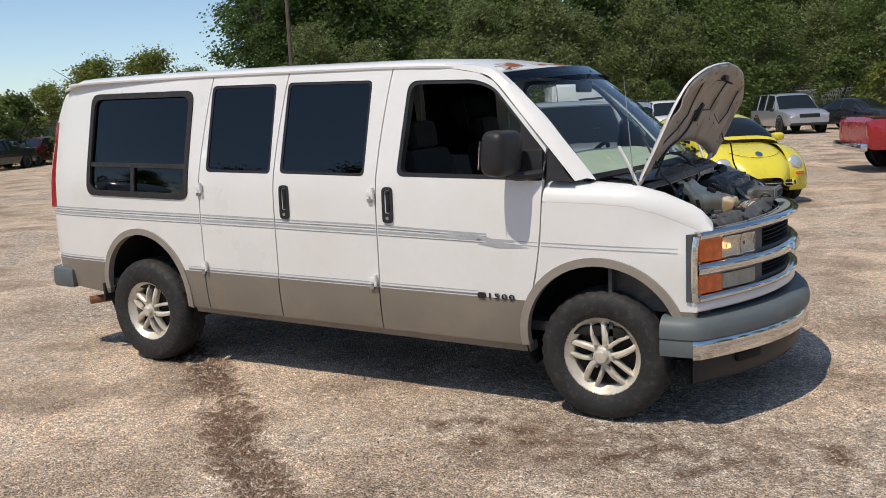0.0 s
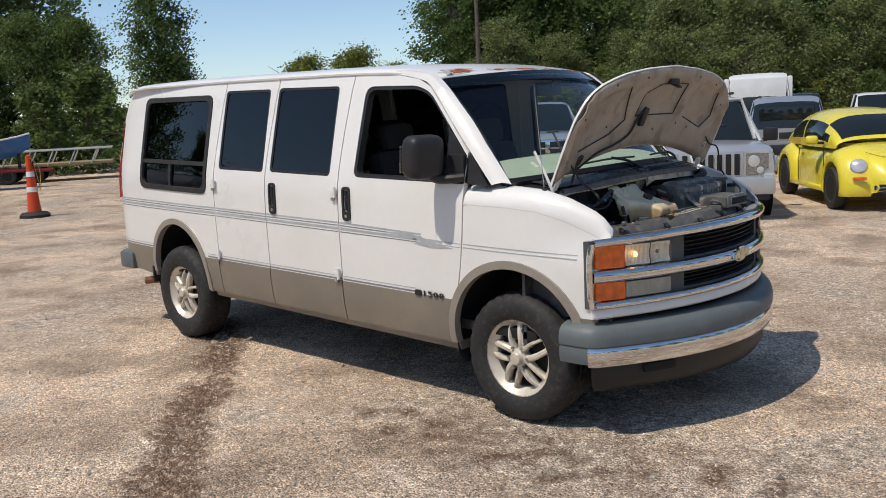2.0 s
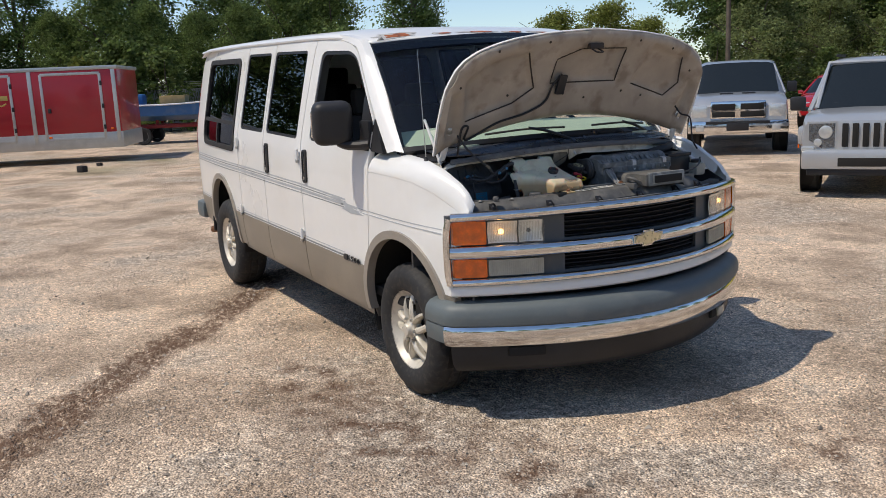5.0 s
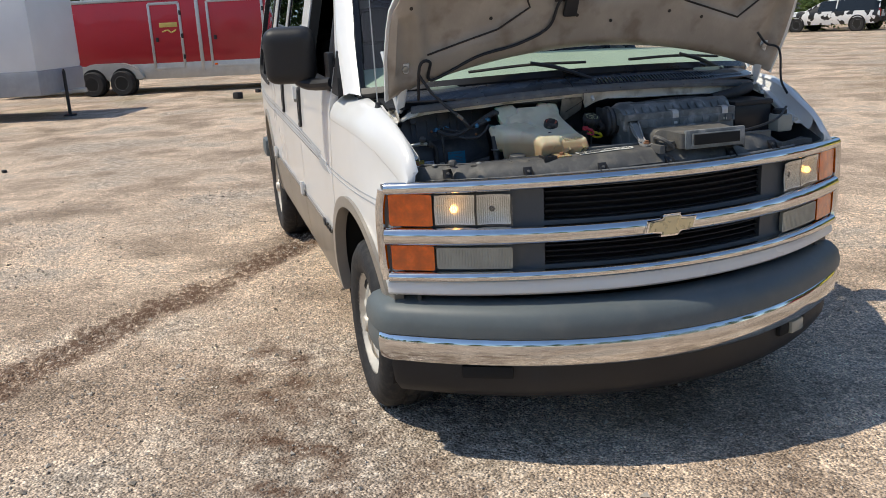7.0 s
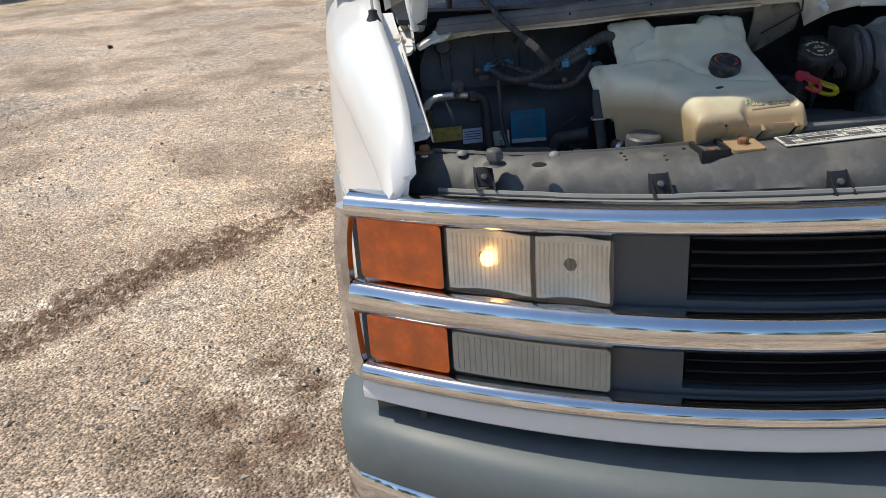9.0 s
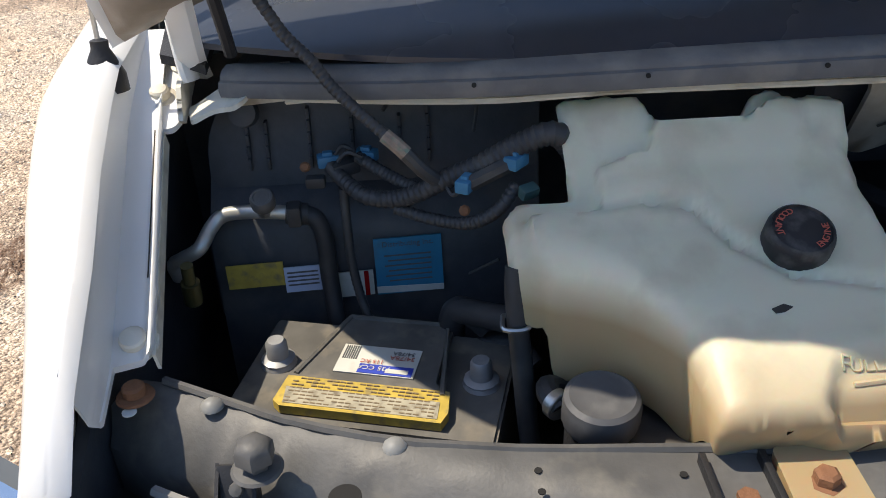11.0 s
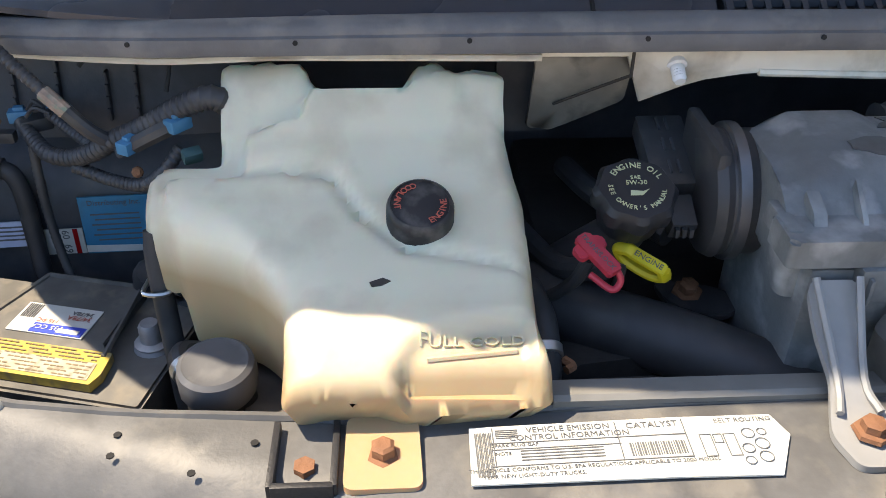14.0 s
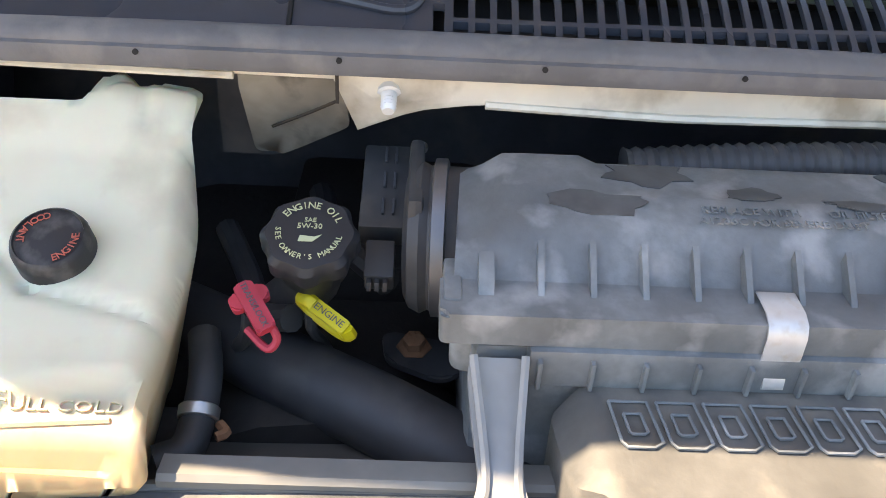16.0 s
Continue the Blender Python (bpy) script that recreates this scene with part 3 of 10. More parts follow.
def door_handle(x, z, sgn, parent):
    """Upright black pull in a recessed bezel."""
    y = half_width(x, z)
    poly = rounded([(x - 0.036, z - 0.108), (x + 0.036, z - 0.108), (x + 0.036, z + 0.108), (x - 0.036, z + 0.108)], 0.028)
    hole = rounded([(x - 0.022, z - 0.05), (x + 0.022, z - 0.05), (x + 0.022, z + 0.092), (x - 0.022, z + 0.092)], 0.018)
    h = part("door_handle", skin(poly, [hole], side_surf(sgn, 0.012), lambda a, b: Vector((0, -sgn * 0.02, 0)), 0.05), BLACK, parent, "black plastic pull handle")
    part("pull", box((x + 0.004, sgn * (y + 0.004), z + 0.02), (0.026, 0.014, 0.13), 0.006), GLOSSY, h)
    part("lock", cyl((x, sgn * (y + 0.008), z - 0.078), (x, sgn * (y + 0.016), z - 0.078), 0.011, seg=14), STEEL, h)


def hinge(x, z, sgn, parent):
    y = half_width(x, z)
    h = part("hinge", joined(box((x, sgn * (y + 0.012), z), (0.05, 0.024, 0.035), 0.006), cyl((x + 0.016, sgn * (y + 0.018), z - 0.035), (x + 0.016, sgn * (y + 0.018), z + 0.035), 0.011, seg=12)), WHITE, parent)
    part("check_strap", box((x - 0.012, sgn * (y + 0.010), z - 0.045), (0.03, 0.018, 0.022), 0.004), STEEL, h)


def fender_crown(sgn, parent):
    """The rolled upper edge of the fender, from the door to the lamps."""
    def at(x, a):
        zt = fender_top(x)
        nose = 0.05 * max(0, (x - 0.50) / 0.105) ** 2
        ang = radians(90 * a)
        hw = half_width(x, zt - 0.11)
        return (x, sgn * (hw - max(0.04, hw - 0.848 - 0.028 * max(0.0, min(1.0, (0.47 - x) / 0.25))) * (1 - math.cos(ang))), zt - 0.11 + 0.11 * math.sin(ang) - nose * math.sin(ang))

    back = [(door_front_gap(1.21 + 0.11 * math.sin(radians(90 * a))) + GAP, a) for a in np.linspace(1, 0, 8)]
    front = [(0.590 + 0.012 * math.sin(math.pi * a), a) for a in np.linspace(0, 1, 8)]
    part("fender_crown", skin(front + back, [], lambda x, a: at(x, max(0, min(1, a))), (0, -sgn * 0.01, -0.01), 0.05), WHITE, parent, "", 60)
    ring = [at(0.597, a) for a in np.linspace(0, 1, 12)]
    low = [(0.590, sgn * (abs(ring[0][1]) - 0.004), ring[0][2] - 0.012), (0.590, sgn * (abs(ring[-1][1]) + 0.012), ring[0][2] - 0.004)]
    part("fender_nose", ([*ring, low[1], low[0]], [tuple(range(14))]), WHITE, parent)


def van_side(sgn):
    right = sgn < 0
    q = side_panel("quarter_panel", OUT["quarter"], [W_REAR], sgn)
    d1 = side_panel("rear_side_door", OUT["d1"], [W_DOOR1], sgn)
    d2 = side_panel("centre_side_door", OUT["d2"], [W_DOOR2], sgn)
    fd = side_panel("front_door", OUT["fd"], [W_FRONT], sgn, "white front door with open window")
    fen = side_panel("front_fender", OUT["fender"], [], sgn)
    fender_crown(sgn, fen)
    # rear window with its bar and lower slider
    win = part("rear_window", skin(grow(W_REAR, 0.012), [grow(W_REAR, -0.028)], side_surf(sgn, 0.008), lambda x, z: Vector((0, -sgn * 0.03, 0)), 0.08), RUBBER, q, "black framed dark window")
    pane("pane", grow(W_REAR, -0.02), sgn, -0.012, GLASS_DARK, win)
    part("window_bar", skin([(-3.935, 1.372), (-2.92, 1.365), (-2.92, 1.395), (-3.935, 1.402)], [], side_surf(sgn, 0.004), (0, -sgn * 0.02, 0), 0.1), RUBBER, win)
    part("window_bar", skin([(-3.475, 1.19), (-3.44, 1.19), (-3.44, 1.38), (-3.475, 1.38)], [], side_surf(sgn, 0.004), (0, -sgn * 0.02, 0), 0.1), RUBBER, win)
    for poly, d in ((W_DOOR1, d1), (W_DOOR2, d2)):
        w = frame_ring(grow(poly, 0.004), 0.022, sgn, -0.004, BLACK, "door_window", d)
        pane("pane", poly, sgn, -0.009, GLASS_DARK, w)
    fw = frame_ring(grow(W_FRONT, 0.006), 0.028, sgn, -0.006, BLACK, "window_frame", fd, 0.05)
    # black corner trim ahead of the door glass
    part("mirror_patch", skin([(-0.42, 1.335), (-0.28, 1.328), (-0.268, 1.47), (-0.42, 1.64)], [], side_surf(sgn, 0.002), (0, -sgn * 0.03, 0), 0.06), BLACK, fd)
    part("cowl_side_trim", skin([(-0.255, 1.327), (-0.105, 1.322), (-0.255, 1.50)], [], side_surf(sgn, 0.0), (0, -sgn * 0.03, 0), 0.05), BLACK, fen)
    # tape stripes
    for off, wd, m in ((0.036, 0.010, STRIPE_LIGHT), (0.018, 0.006, STRIPE), (-0.002, 0.016, STRIPE_LIGHT), (-0.024, 0.005, STRIPE)):
        for o, a, b in ((q, -4.445, -2.81), (d1, -2.79, -2.155), (d2, -2.145, -1.368), (fd, -1.352, -0.62 if off > 0 else -0.45)):
            strip("tape_stripe", seg_line(a, b, lambda x, off=off: z_up(x) + off * (1 - 0.25 * max(0, x + 1.4))), sgn, 0.0015, wd, m, o)
    for off in (0.008, -0.012):
        strip("tape_stripe", seg_line(-0.29, 0.44, lambda x, off=off: z_up(x) + off - 0.004), sgn, 0.0015, 0.005, STRIPE_LIGHT, fen)
        strip("tape_stripe", seg_line(-0.6, -0.31, lambda x, off=off: z_up(x) + off - 0.006), sgn, 0.0015, 0.004, STRIPE_LIGHT, fd)
    part("swoosh_decal", skin([(-0.95, 1.012), (-0.75, 1.02), (-0.62, 1.005), (-0.5, 0.975), (-0.36, 0.955), (-0.55, 0.945), (-0.68, 0.962), (-0.60, 0.985), (-0.72, 1.0)], [], side_surf(sgn, 0.0022), (0, -sgn * 0.004, 0), 0.05), STRIPE_LIGHT, fd, "torn grey swoosh decal")
    for o, a, b in ((q, -4.445, -3.86), (q, -2.96, -2.81), (d1, -2.79, -2.155), (d2, -2.145, -1.372), (fd, -1.355, -0.69)):
        strip("tape_stripe", seg_line(a, b, lambda x: LOW + 0.012, 6), sgn, 0.0018, 0.010, STRIPE, o)
        strip("tape_stripe", seg_line(a, b, lambda x: LOW + 0.032, 6), sgn, 0.0018, 0.004, STRIPE_LIGHT, o)
    door_handle(-2.058, 1.162, sgn, d2)
    door_handle(-1.272, 1.165, sgn, fd)
    if right:
        for x, z in ((-2.785, 1.24), (-2.795, 0.70)):
            hinge(x, z, sgn, d1)
        for x, z in ((-1.385, 1.235), (-1.40, 0.70)):
            hinge(x, z, sgn, d2)
    # wheel arch trims
    for (cx, cz, r), o, f, a0, a1 in ((REAR_ARCH, q, half_width, -12, 183), (FRONT_ARCH, fen, half_width, -2, 188)):
        outer, inner = arch(cx, cz, r + 0.042, a0, a1, 30), arch(cx, cz, r - 0.004, a0, a1, 30)
        part("arch_moulding", skin(outer + inner[::-1], [], side_surf(sgn, 0.014, f), (0, -sgn * 0.05, 0), 0.05), TRIM_GREY, o, "grey-tan wheel arch moulding")
    part("sill", skin([(-2.98, SILL - 0.045), (-0.40, SILL - 0.05), (-0.40, SILL + 0.004), (-2.98, SILL + 0.004)], [], side_surf(sgn, -0.022), (0, -sgn * 0.10, 0), 0.12), TAN, van)
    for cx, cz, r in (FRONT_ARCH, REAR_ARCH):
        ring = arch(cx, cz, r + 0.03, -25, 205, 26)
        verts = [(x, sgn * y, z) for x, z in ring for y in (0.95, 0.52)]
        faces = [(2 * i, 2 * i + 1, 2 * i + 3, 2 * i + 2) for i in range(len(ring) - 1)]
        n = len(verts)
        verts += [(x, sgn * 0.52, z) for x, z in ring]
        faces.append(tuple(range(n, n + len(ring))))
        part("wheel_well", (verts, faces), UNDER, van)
    if right:
        b = part("badge", skin(rounded([(-0.690, 0.648), (-0.640, 0.648), (-0.640, 0.682), (-0.690, 0.682)], 0.012), [], side_surf(sgn, 0.014), (0, -sgn * 0.01, 0), 0.05), BLACK, fd, "dark emblem bar on the door")
        y = half_width(-0.55, 0.66) + 0.009
        for i, ch in enumerate("1500"):
            for m, d, size in ((STEEL, 0.001, 0.067), (BLACK, 0.004, 0.060)):
                writing("badge_numeral", ch, size, Matrix.Translation((-0.545 + (i - 1.5) * 0.046, -y, 0.664)) @ Matrix.Rotation(radians(90), 4, "X") @ Matrix.Diagonal((1.3, 0.75, 1, 1)), m, fd, d)


van_side(-1)
van_side(1)


def ribbed_roof():
    """Roof skin: crowned, rolled down to the gutters."""
    prof = [(0.838, 0.0), (0.845, 0.010), (0.838, 0.022), (0.80, 0.035), (0.70, 0.049), (0.5, 0.061), (0.25, 0.068), (0, 0.070)]
    sect = [(-y, z) for y, z in prof] + [(y, z) for y, z in prof[::-1][1:]]
    xs = [-4.25, -4.20, -4.07, -3.6, -3.0, -2.4, -1.8, -1.2, -0.85, -0.7, -0.6, -0.52, -0.46, -0.40]
    verts, faces, n = [], [], len(sect)
    for x in xs:
        for y, z in sect:
            drop = 0.04 * max(0, (-4.02 - x) / 0.23) ** 2
            lift = (gutter_z(x) + 0.002 if x < -0.58 else 1.92)
            yy = abs(y) / 0.845
            fx = x - (0.20 * yy ** 2.2 * max(0, (x + 0.9) / 0.5) if x > -0.9 else 0)
            z0 = gutter_z(min(fx, -0.58)) + z * (1 - 0.35 * max(0, (x + 0.75) / 0.35)) - drop
            if x > -0.58:
                z0 -= 0.014 * ((x + 0.58) / 0.18) ** 1.6
            verts.append((fx, y * (1 - 0.04 * max(0, (x + 0.85) / 0.45)), z0))
    for i in range(len(xs) - 1):
        for k in range(n - 1):
            faces.append((i * n + k, (i + 1) * n + k, (i + 1) * n + k + 1, i * n + k + 1))
    return verts, faces, verts[-n:], verts[:n]


rv, rf, ROOF_FRONT, ROOF_REAR = ribbed_roof()
roof = part("roof", (rv, rf), WHITE, van, "white roof with peeling paint and rust patches", 60)
roof.modifiers.new("thickness", "SOLIDIFY").thickness = 0.02
for sgn in (-1, 1):
    part("drip_rail", tube([(x, sgn * (0.848 if x < -0.9 else 0.848 - 0.07 * (x + 0.9) ** 2 / 0.1), gutter_z(x) + 0.004) for x in np.linspace(-4.18, -0.62, 14)], 0.011, 6, 3), WHITE, roof)


def windscreen(name, top_line, bottom_line, inset, material, lift, thick):
    """A curved pane between two lines."""
    rows = []
    for k in range(9):
        s = k / 8
        row = []
        for a, b in zip(top_line, bottom_line):
            p = Vector(a).lerp(Vector(b), s)
            p += Vector((0.07, 0, 0.055)) * math.sin(math.pi * s) * 0.35
            row.append(p + lift)
        rows.append(row)
    verts = [p for r in rows for p in r]
    n = len(rows[0])
    faces = [(i * n + k, i * n + k + 1, (i + 1) * n + k + 1, (i + 1) * n + k) for i in range(8) for k in range(n - 1)]
    ob = part(name, (verts, faces), material, van, angle=80)
    return ob


N = 21
TOP, BASE = [], []
for k in range(N):
    v = -1 + 2 * k / (N - 1)
    i = (k * (len(ROOF_FRONT) - 1)) / (N - 1)
    a, b = Vector(ROOF_FRONT[int(i)]), Vector(ROOF_FRONT[min(int(i) + 1, len(ROOF_FRONT) - 1)])
    TOP.append(Vector((-0.405 - 0.20 * abs(v) ** 2.4, 0.80 * v, 1.952 - 0.048 * v * v)))
    BASE.append(Vector((0.245 - 0.29 * abs(v) ** 2.3, 0.905 * v, 1.375 - 0.045 * v * v)))
ws = windscreen("windscreen", TOP, BASE, 0, GLASS, Vector((0, 0, 0)), 0.006)
tagged(ws, "tinted windscreen with a dark shade band")
ws.visible_shadow = False
border = [(p + Vector((0.006, 0, 0.006))) for p in TOP] + [(p + Vector((0.006, 0, 0.006))) for p in BASE[::-1]]
WSB = mat("screen_border", (0.012, 0.012, 0.013), 0.3)
part("screen_seal", tube(curve_points(TOP, 2), 0.012, 6, 1, smooth=False), WSB, ws)
part("shade_band", ([p + Vector((0.012, 0, 0.010)) * (1 + r) + (Vector(b) - Vector(p)) * 0.11 * r for r in (0, 1) for p, b in zip(TOP, BASE)],
                    [(k, k + 1, N + k + 1, N + k) for k in range(N - 1)]), glass_mat("shade_band_glass", (0.5, 0.6, 0.75), 0.40), ws, "dark tinted shade band")
for k in (0, N - 1):
    part("screen_seal", tube([TOP[k], TOP[k].lerp(BASE[k], 0.33) + Vector((0.022, 0, 0.018)), TOP[k].lerp(BASE[k], 0.66) + Vector((0.022, 0, 0.018)), BASE[k]], 0.026, 6, 5), WSB, ws)
part("screen_seal", tube(BASE, 0.028, 6, 1), WSB, ws)
# windscreen pillars
for sgn in (-1, 1):
    k = 0 if sgn < 0 else N - 1
    line_o = [(-0.93, 0.852, 1.962), (-0.72, 0.862, 1.925), (-0.60, 0.870, 1.875), (-0.41, 0.915, 1.672), (-0.255, 0.945, 1.505), (-0.10, 0.962, 1.325)]
    line_i = [(-0.92, 0.82, 1.985), (-0.70, 0.815, 1.965), (-0.585, 0.805, 1.925), (-0.33, 0.852, 1.70), (-0.17, 0.885, 1.525), (0.0, 0.91, 1.33)]
    A, B = curve_points([(x, sgn * y, z) for x, y, z in line_o], 5), curve_points([(x, sgn * y, z) for x, y, z in line_i], 5)
    M = [(a + b) / 2 + Vector((0.012, sgn * 0.012, 0.012)) for a, b in zip(A, B)]
    C = [b + Vector((-0.05, -sgn * 0.03, -0.03)) for b in B]
    verts = A + M + B + C
    n = len(A)
    part("windscreen_pillar", (verts, [(r * n + i, r * n + i + 1, (r + 1) * n + i + 1, (r + 1) * n + i) for r in range(3) for i in range(n - 1)]), WHITE, van, angle=50)

# rear wall, floor and inside
part("rear_door", skin(rounded([(-0.90, 0.42), (0.90, 0.42), (0.90, 1.3), (0.80, 1.93), (-0.80, 1.93), (-0.90, 1.3)], 0.06), [rounded([(-0.7, 1.25), (-0.06, 1.25), (-0.06, 1.8), (-0.66, 1.8)], 0.05), rounded([(0.06, 1.25), (0.7, 1.25), (0.66, 1.8), (0.06, 1.8)], 0.05)],
                        lambda y, z: (-4.45 + 0.17 * max(0, (z - 1.25) / 0.7) ** 1.6, y, z), (0.03, 0, 0), 0.1), WHITE, van)
part("rear_glass", skin([(-0.72, 1.24), (0.72, 1.24), (0.68, 1.82), (-0.68, 1.82)], [], lambda y, z: (-4.438 + 0.17 * max(0, (z - 1.25) / 0.7) ** 1.6, y, z), (0.004, 0, 0), 0.2), GLASS_DARK, van)
for sgn in (-1, 1):
    t = part("tail_lamp", skin([(-4.470, 1.05), (-4.40, 1.05), (-4.365, 1.70), (-4.415, 1.70)], [], lambda x, z, s=sgn: (x + 0.012, s * (half_width(max(x, -4.43), z) + 0.006), z), (0, -sgn * 0.05, 0), 0.06), RED_LENS, van, "tall red tail lamp")
part("rear_bumper", joined(box((-4.46, 0, 0.50), (0.16, 1.86, 0.16), 0.045), box((-4.36, -0.93, 0.50), (0.24, 0.09, 0.16), 0.04), box((-4.36, 0.93, 0.50), (0.24, 0.09, 0.16), 0.04)), GREY_PAD, van, "grey plastic rear bumper")
part("van_floor", box((-2.05, 0, 0.50), (4.4, 1.86, 0.06), 0.01), UNDER, van)
part("underbody", joined(box((-2.0, -0.42, 0.36), (4.2, 0.10, 0.16), 0.01), box((-2.0, 0.42, 0.36), (4.2, 0.10, 0.16), 0.01), box((-1.2, 0, 0.36), (1.4, 0.5, 0.16), 0.05), cyl((-3.43, -0.7, 0.34), (-3.43, 0.7, 0.34), 0.06), box((0.1, 0, 0.42), (1.0, 1.2, 0.14), 0.03), cyl((0.0, -0.7, 0.37), (0.0, 0.7, 0.37), 0.05)), UNDER, van)
part("exhaust_pipe", tube([(-2.6, -0.55, 0.36), (-3.0, -0.62, 0.34), (-3.75, -0.66, 0.35), (-4.0, -0.82, 0.34), (-4.12, -0.93, 0.33)], 0.032, 10, 6), RUST, van, "rusty exhaust tail pipe")
part("mud_flap", box((-3.90, -0.86, 0.42), (0.02, 0.22, 0.14), 0.004), RUBBER, van)
part("headliner", ([(x * 1.0, y * 0.93, z - 0.045) for x, y, z in rv], rf), INTERIOR, van, angle=60)


def seat(x, y, w=0.5):
    return joined(box((x, y, 0.80), (0.50, w, 0.16), 0.06), box((x - 0.27, y, 1.15), (0.16, w, 0.66), 0.07, (0, -12, 0)), box((x - 0.34, y, 1.56), (0.10, w * 0.55, 0.18), 0.045, (0, -10, 0)), box((x, y, 0.62), (0.36, w * 0.7, 0.2), 0.02))


for x, y in ((-0.98, -0.48), (-0.98, 0.48), (-2.0, -0.45), (-2.0, 0.45), (-3.1, 0.0)):
    part("bucket_seat", seat(x, y, 0.5 if x > -3 else 1.3), INTERIOR, van)
part("dashboard", skin(rounded([(-0.02, -0.88), (0.20, -0.6), (0.22, 0.6), (-0.02, 0.88), (-0.42, 0.86), (-0.42, -0.86)], 0.05), [], lambda x, y: (x - 0.02, y, 1.375 - 0.035 * (y / 0.9) ** 2 + 0.065 * smooth_step(0.12 - x, 0.0, 0.42) - 0.03 * smooth_step(-0.34 - x, 0.0, 0.08)), (0, 0, -0.05), 0.1), DASH, van, "grey-green dashboard top")
part("steering_wheel", joined(lathe([(0.19 + 0.014 * math.cos(a), 0.014 * math.sin(a)) for a in np.linspace(0, 2 * math.pi, 9)], (-0.50, 0.42, 1.30), (-0.8, 0, 0.55), 28, None, False), cyl((-0.50, 0.42, 1.30), (-0.36, 0.42, 1.20), 0.06)), BLACK, van)
part("rear_view_mirror", joined(box((-0.38, -0.02, 1.83), (0.03, 0.24, 0.065), 0.02), cyl((-0.34, 0, 1.93), (-0.37, -0.01, 1.85), 0.008)), BLACK, van)

# the body sits a little nose-down on its springs
NOSE_DOWN = Matrix(((1, 0, 0, 0), (0, 1, 0, 0), (-0.0201, 0, 1, 0), (0, 0, 0, 1)))
for o in van.children_recursive:
    o.data.transform(NOSE_DOWN)


# ---- the van: wheels ----
def tyre_mesh(r, w):
    seg = 96
    prof = [(0.215, -w / 2 + 0.012), (0.235, -w / 2 - 0.002), (0.29, -w / 2 - 0.012), (r - 0.045, -w / 2 - 0.006), (r - 0.018, -w / 2 + 0.012), (r - 0.006, -w / 2 + 0.03),
            (r, -w / 2 + 0.05), (r + 0.001, -w / 6), (r - 0.008, -w / 6 + 0.004), (r - 0.008, -w / 6 + 0.014), (r + 0.002, -w / 6 + 0.018),
            (r + 0.002, w / 6 - 0.018), (r - 0.008, w / 6 - 0.014), (r - 0.008, w / 6 - 0.004), (r + 0.001, w / 6),
            (r, w / 2 - 0.05), (r - 0.006, w / 2 - 0.03), (r - 0.018, w / 2 - 0.012), (r - 0.045, w / 2 + 0.006), (0.29, w / 2 + 0.012), (0.235, w / 2 + 0.002), (0.215, w / 2 - 0.012)]
    deep = {4, 5, 6, 7, 10, 11, 14, 15, 16, 17}

    def tread(a, n):
        k = int(round(a / (2 * math.pi) * seg))
        return 0.978 if n in deep and (k + n // 3) % 3 == 0 else 1.0
    return lathe(prof, (0, 0, 0), (0, -1, 0), seg, tread, False)


def spoke(a, sweep, w0, w1):
    """One alloy blade of a V-shaped pair from the hub to the rim."""
    n, verts = 7, []
    for k in range(n):
        s = k / (n - 1)
        r, b = 0.048 + 0.160 * s, radians(a + sweep * s ** 0.75)
        w = w0 + (w1 - w0) * s
        y = -0.098 + 0.03 * s ** 2 - 0.012 * math.sin(math.pi * s)
        c, t = Vector((r * math.cos(b), 0, r * math.sin(b))), Vector((-math.sin(b), 0, math.cos(b)))
        verts += [c - t * w + Vector((0, y + 0.012, 0)), c - t * w * 0.45 + Vector((0, y, 0)), c + t * w * 0.45 + Vector((0, y, 0)), c + t * w + Vector((0, y + 0.012, 0)), c + t * w * 0.8 + Vector((0, y + 0.05, 0)), c - t * w * 0.8 + Vector((0, y + 0.05, 0))]
    faces = [(i * 6 + k, i * 6 + (k + 1) % 6, (i + 1) * 6 + (k + 1) % 6, (i + 1) * 6 + k) for i in range(n - 1) for k in range(6)]
    return verts, faces + [tuple(range(6)), tuple(range(6 * n - 6, 6 * n))]


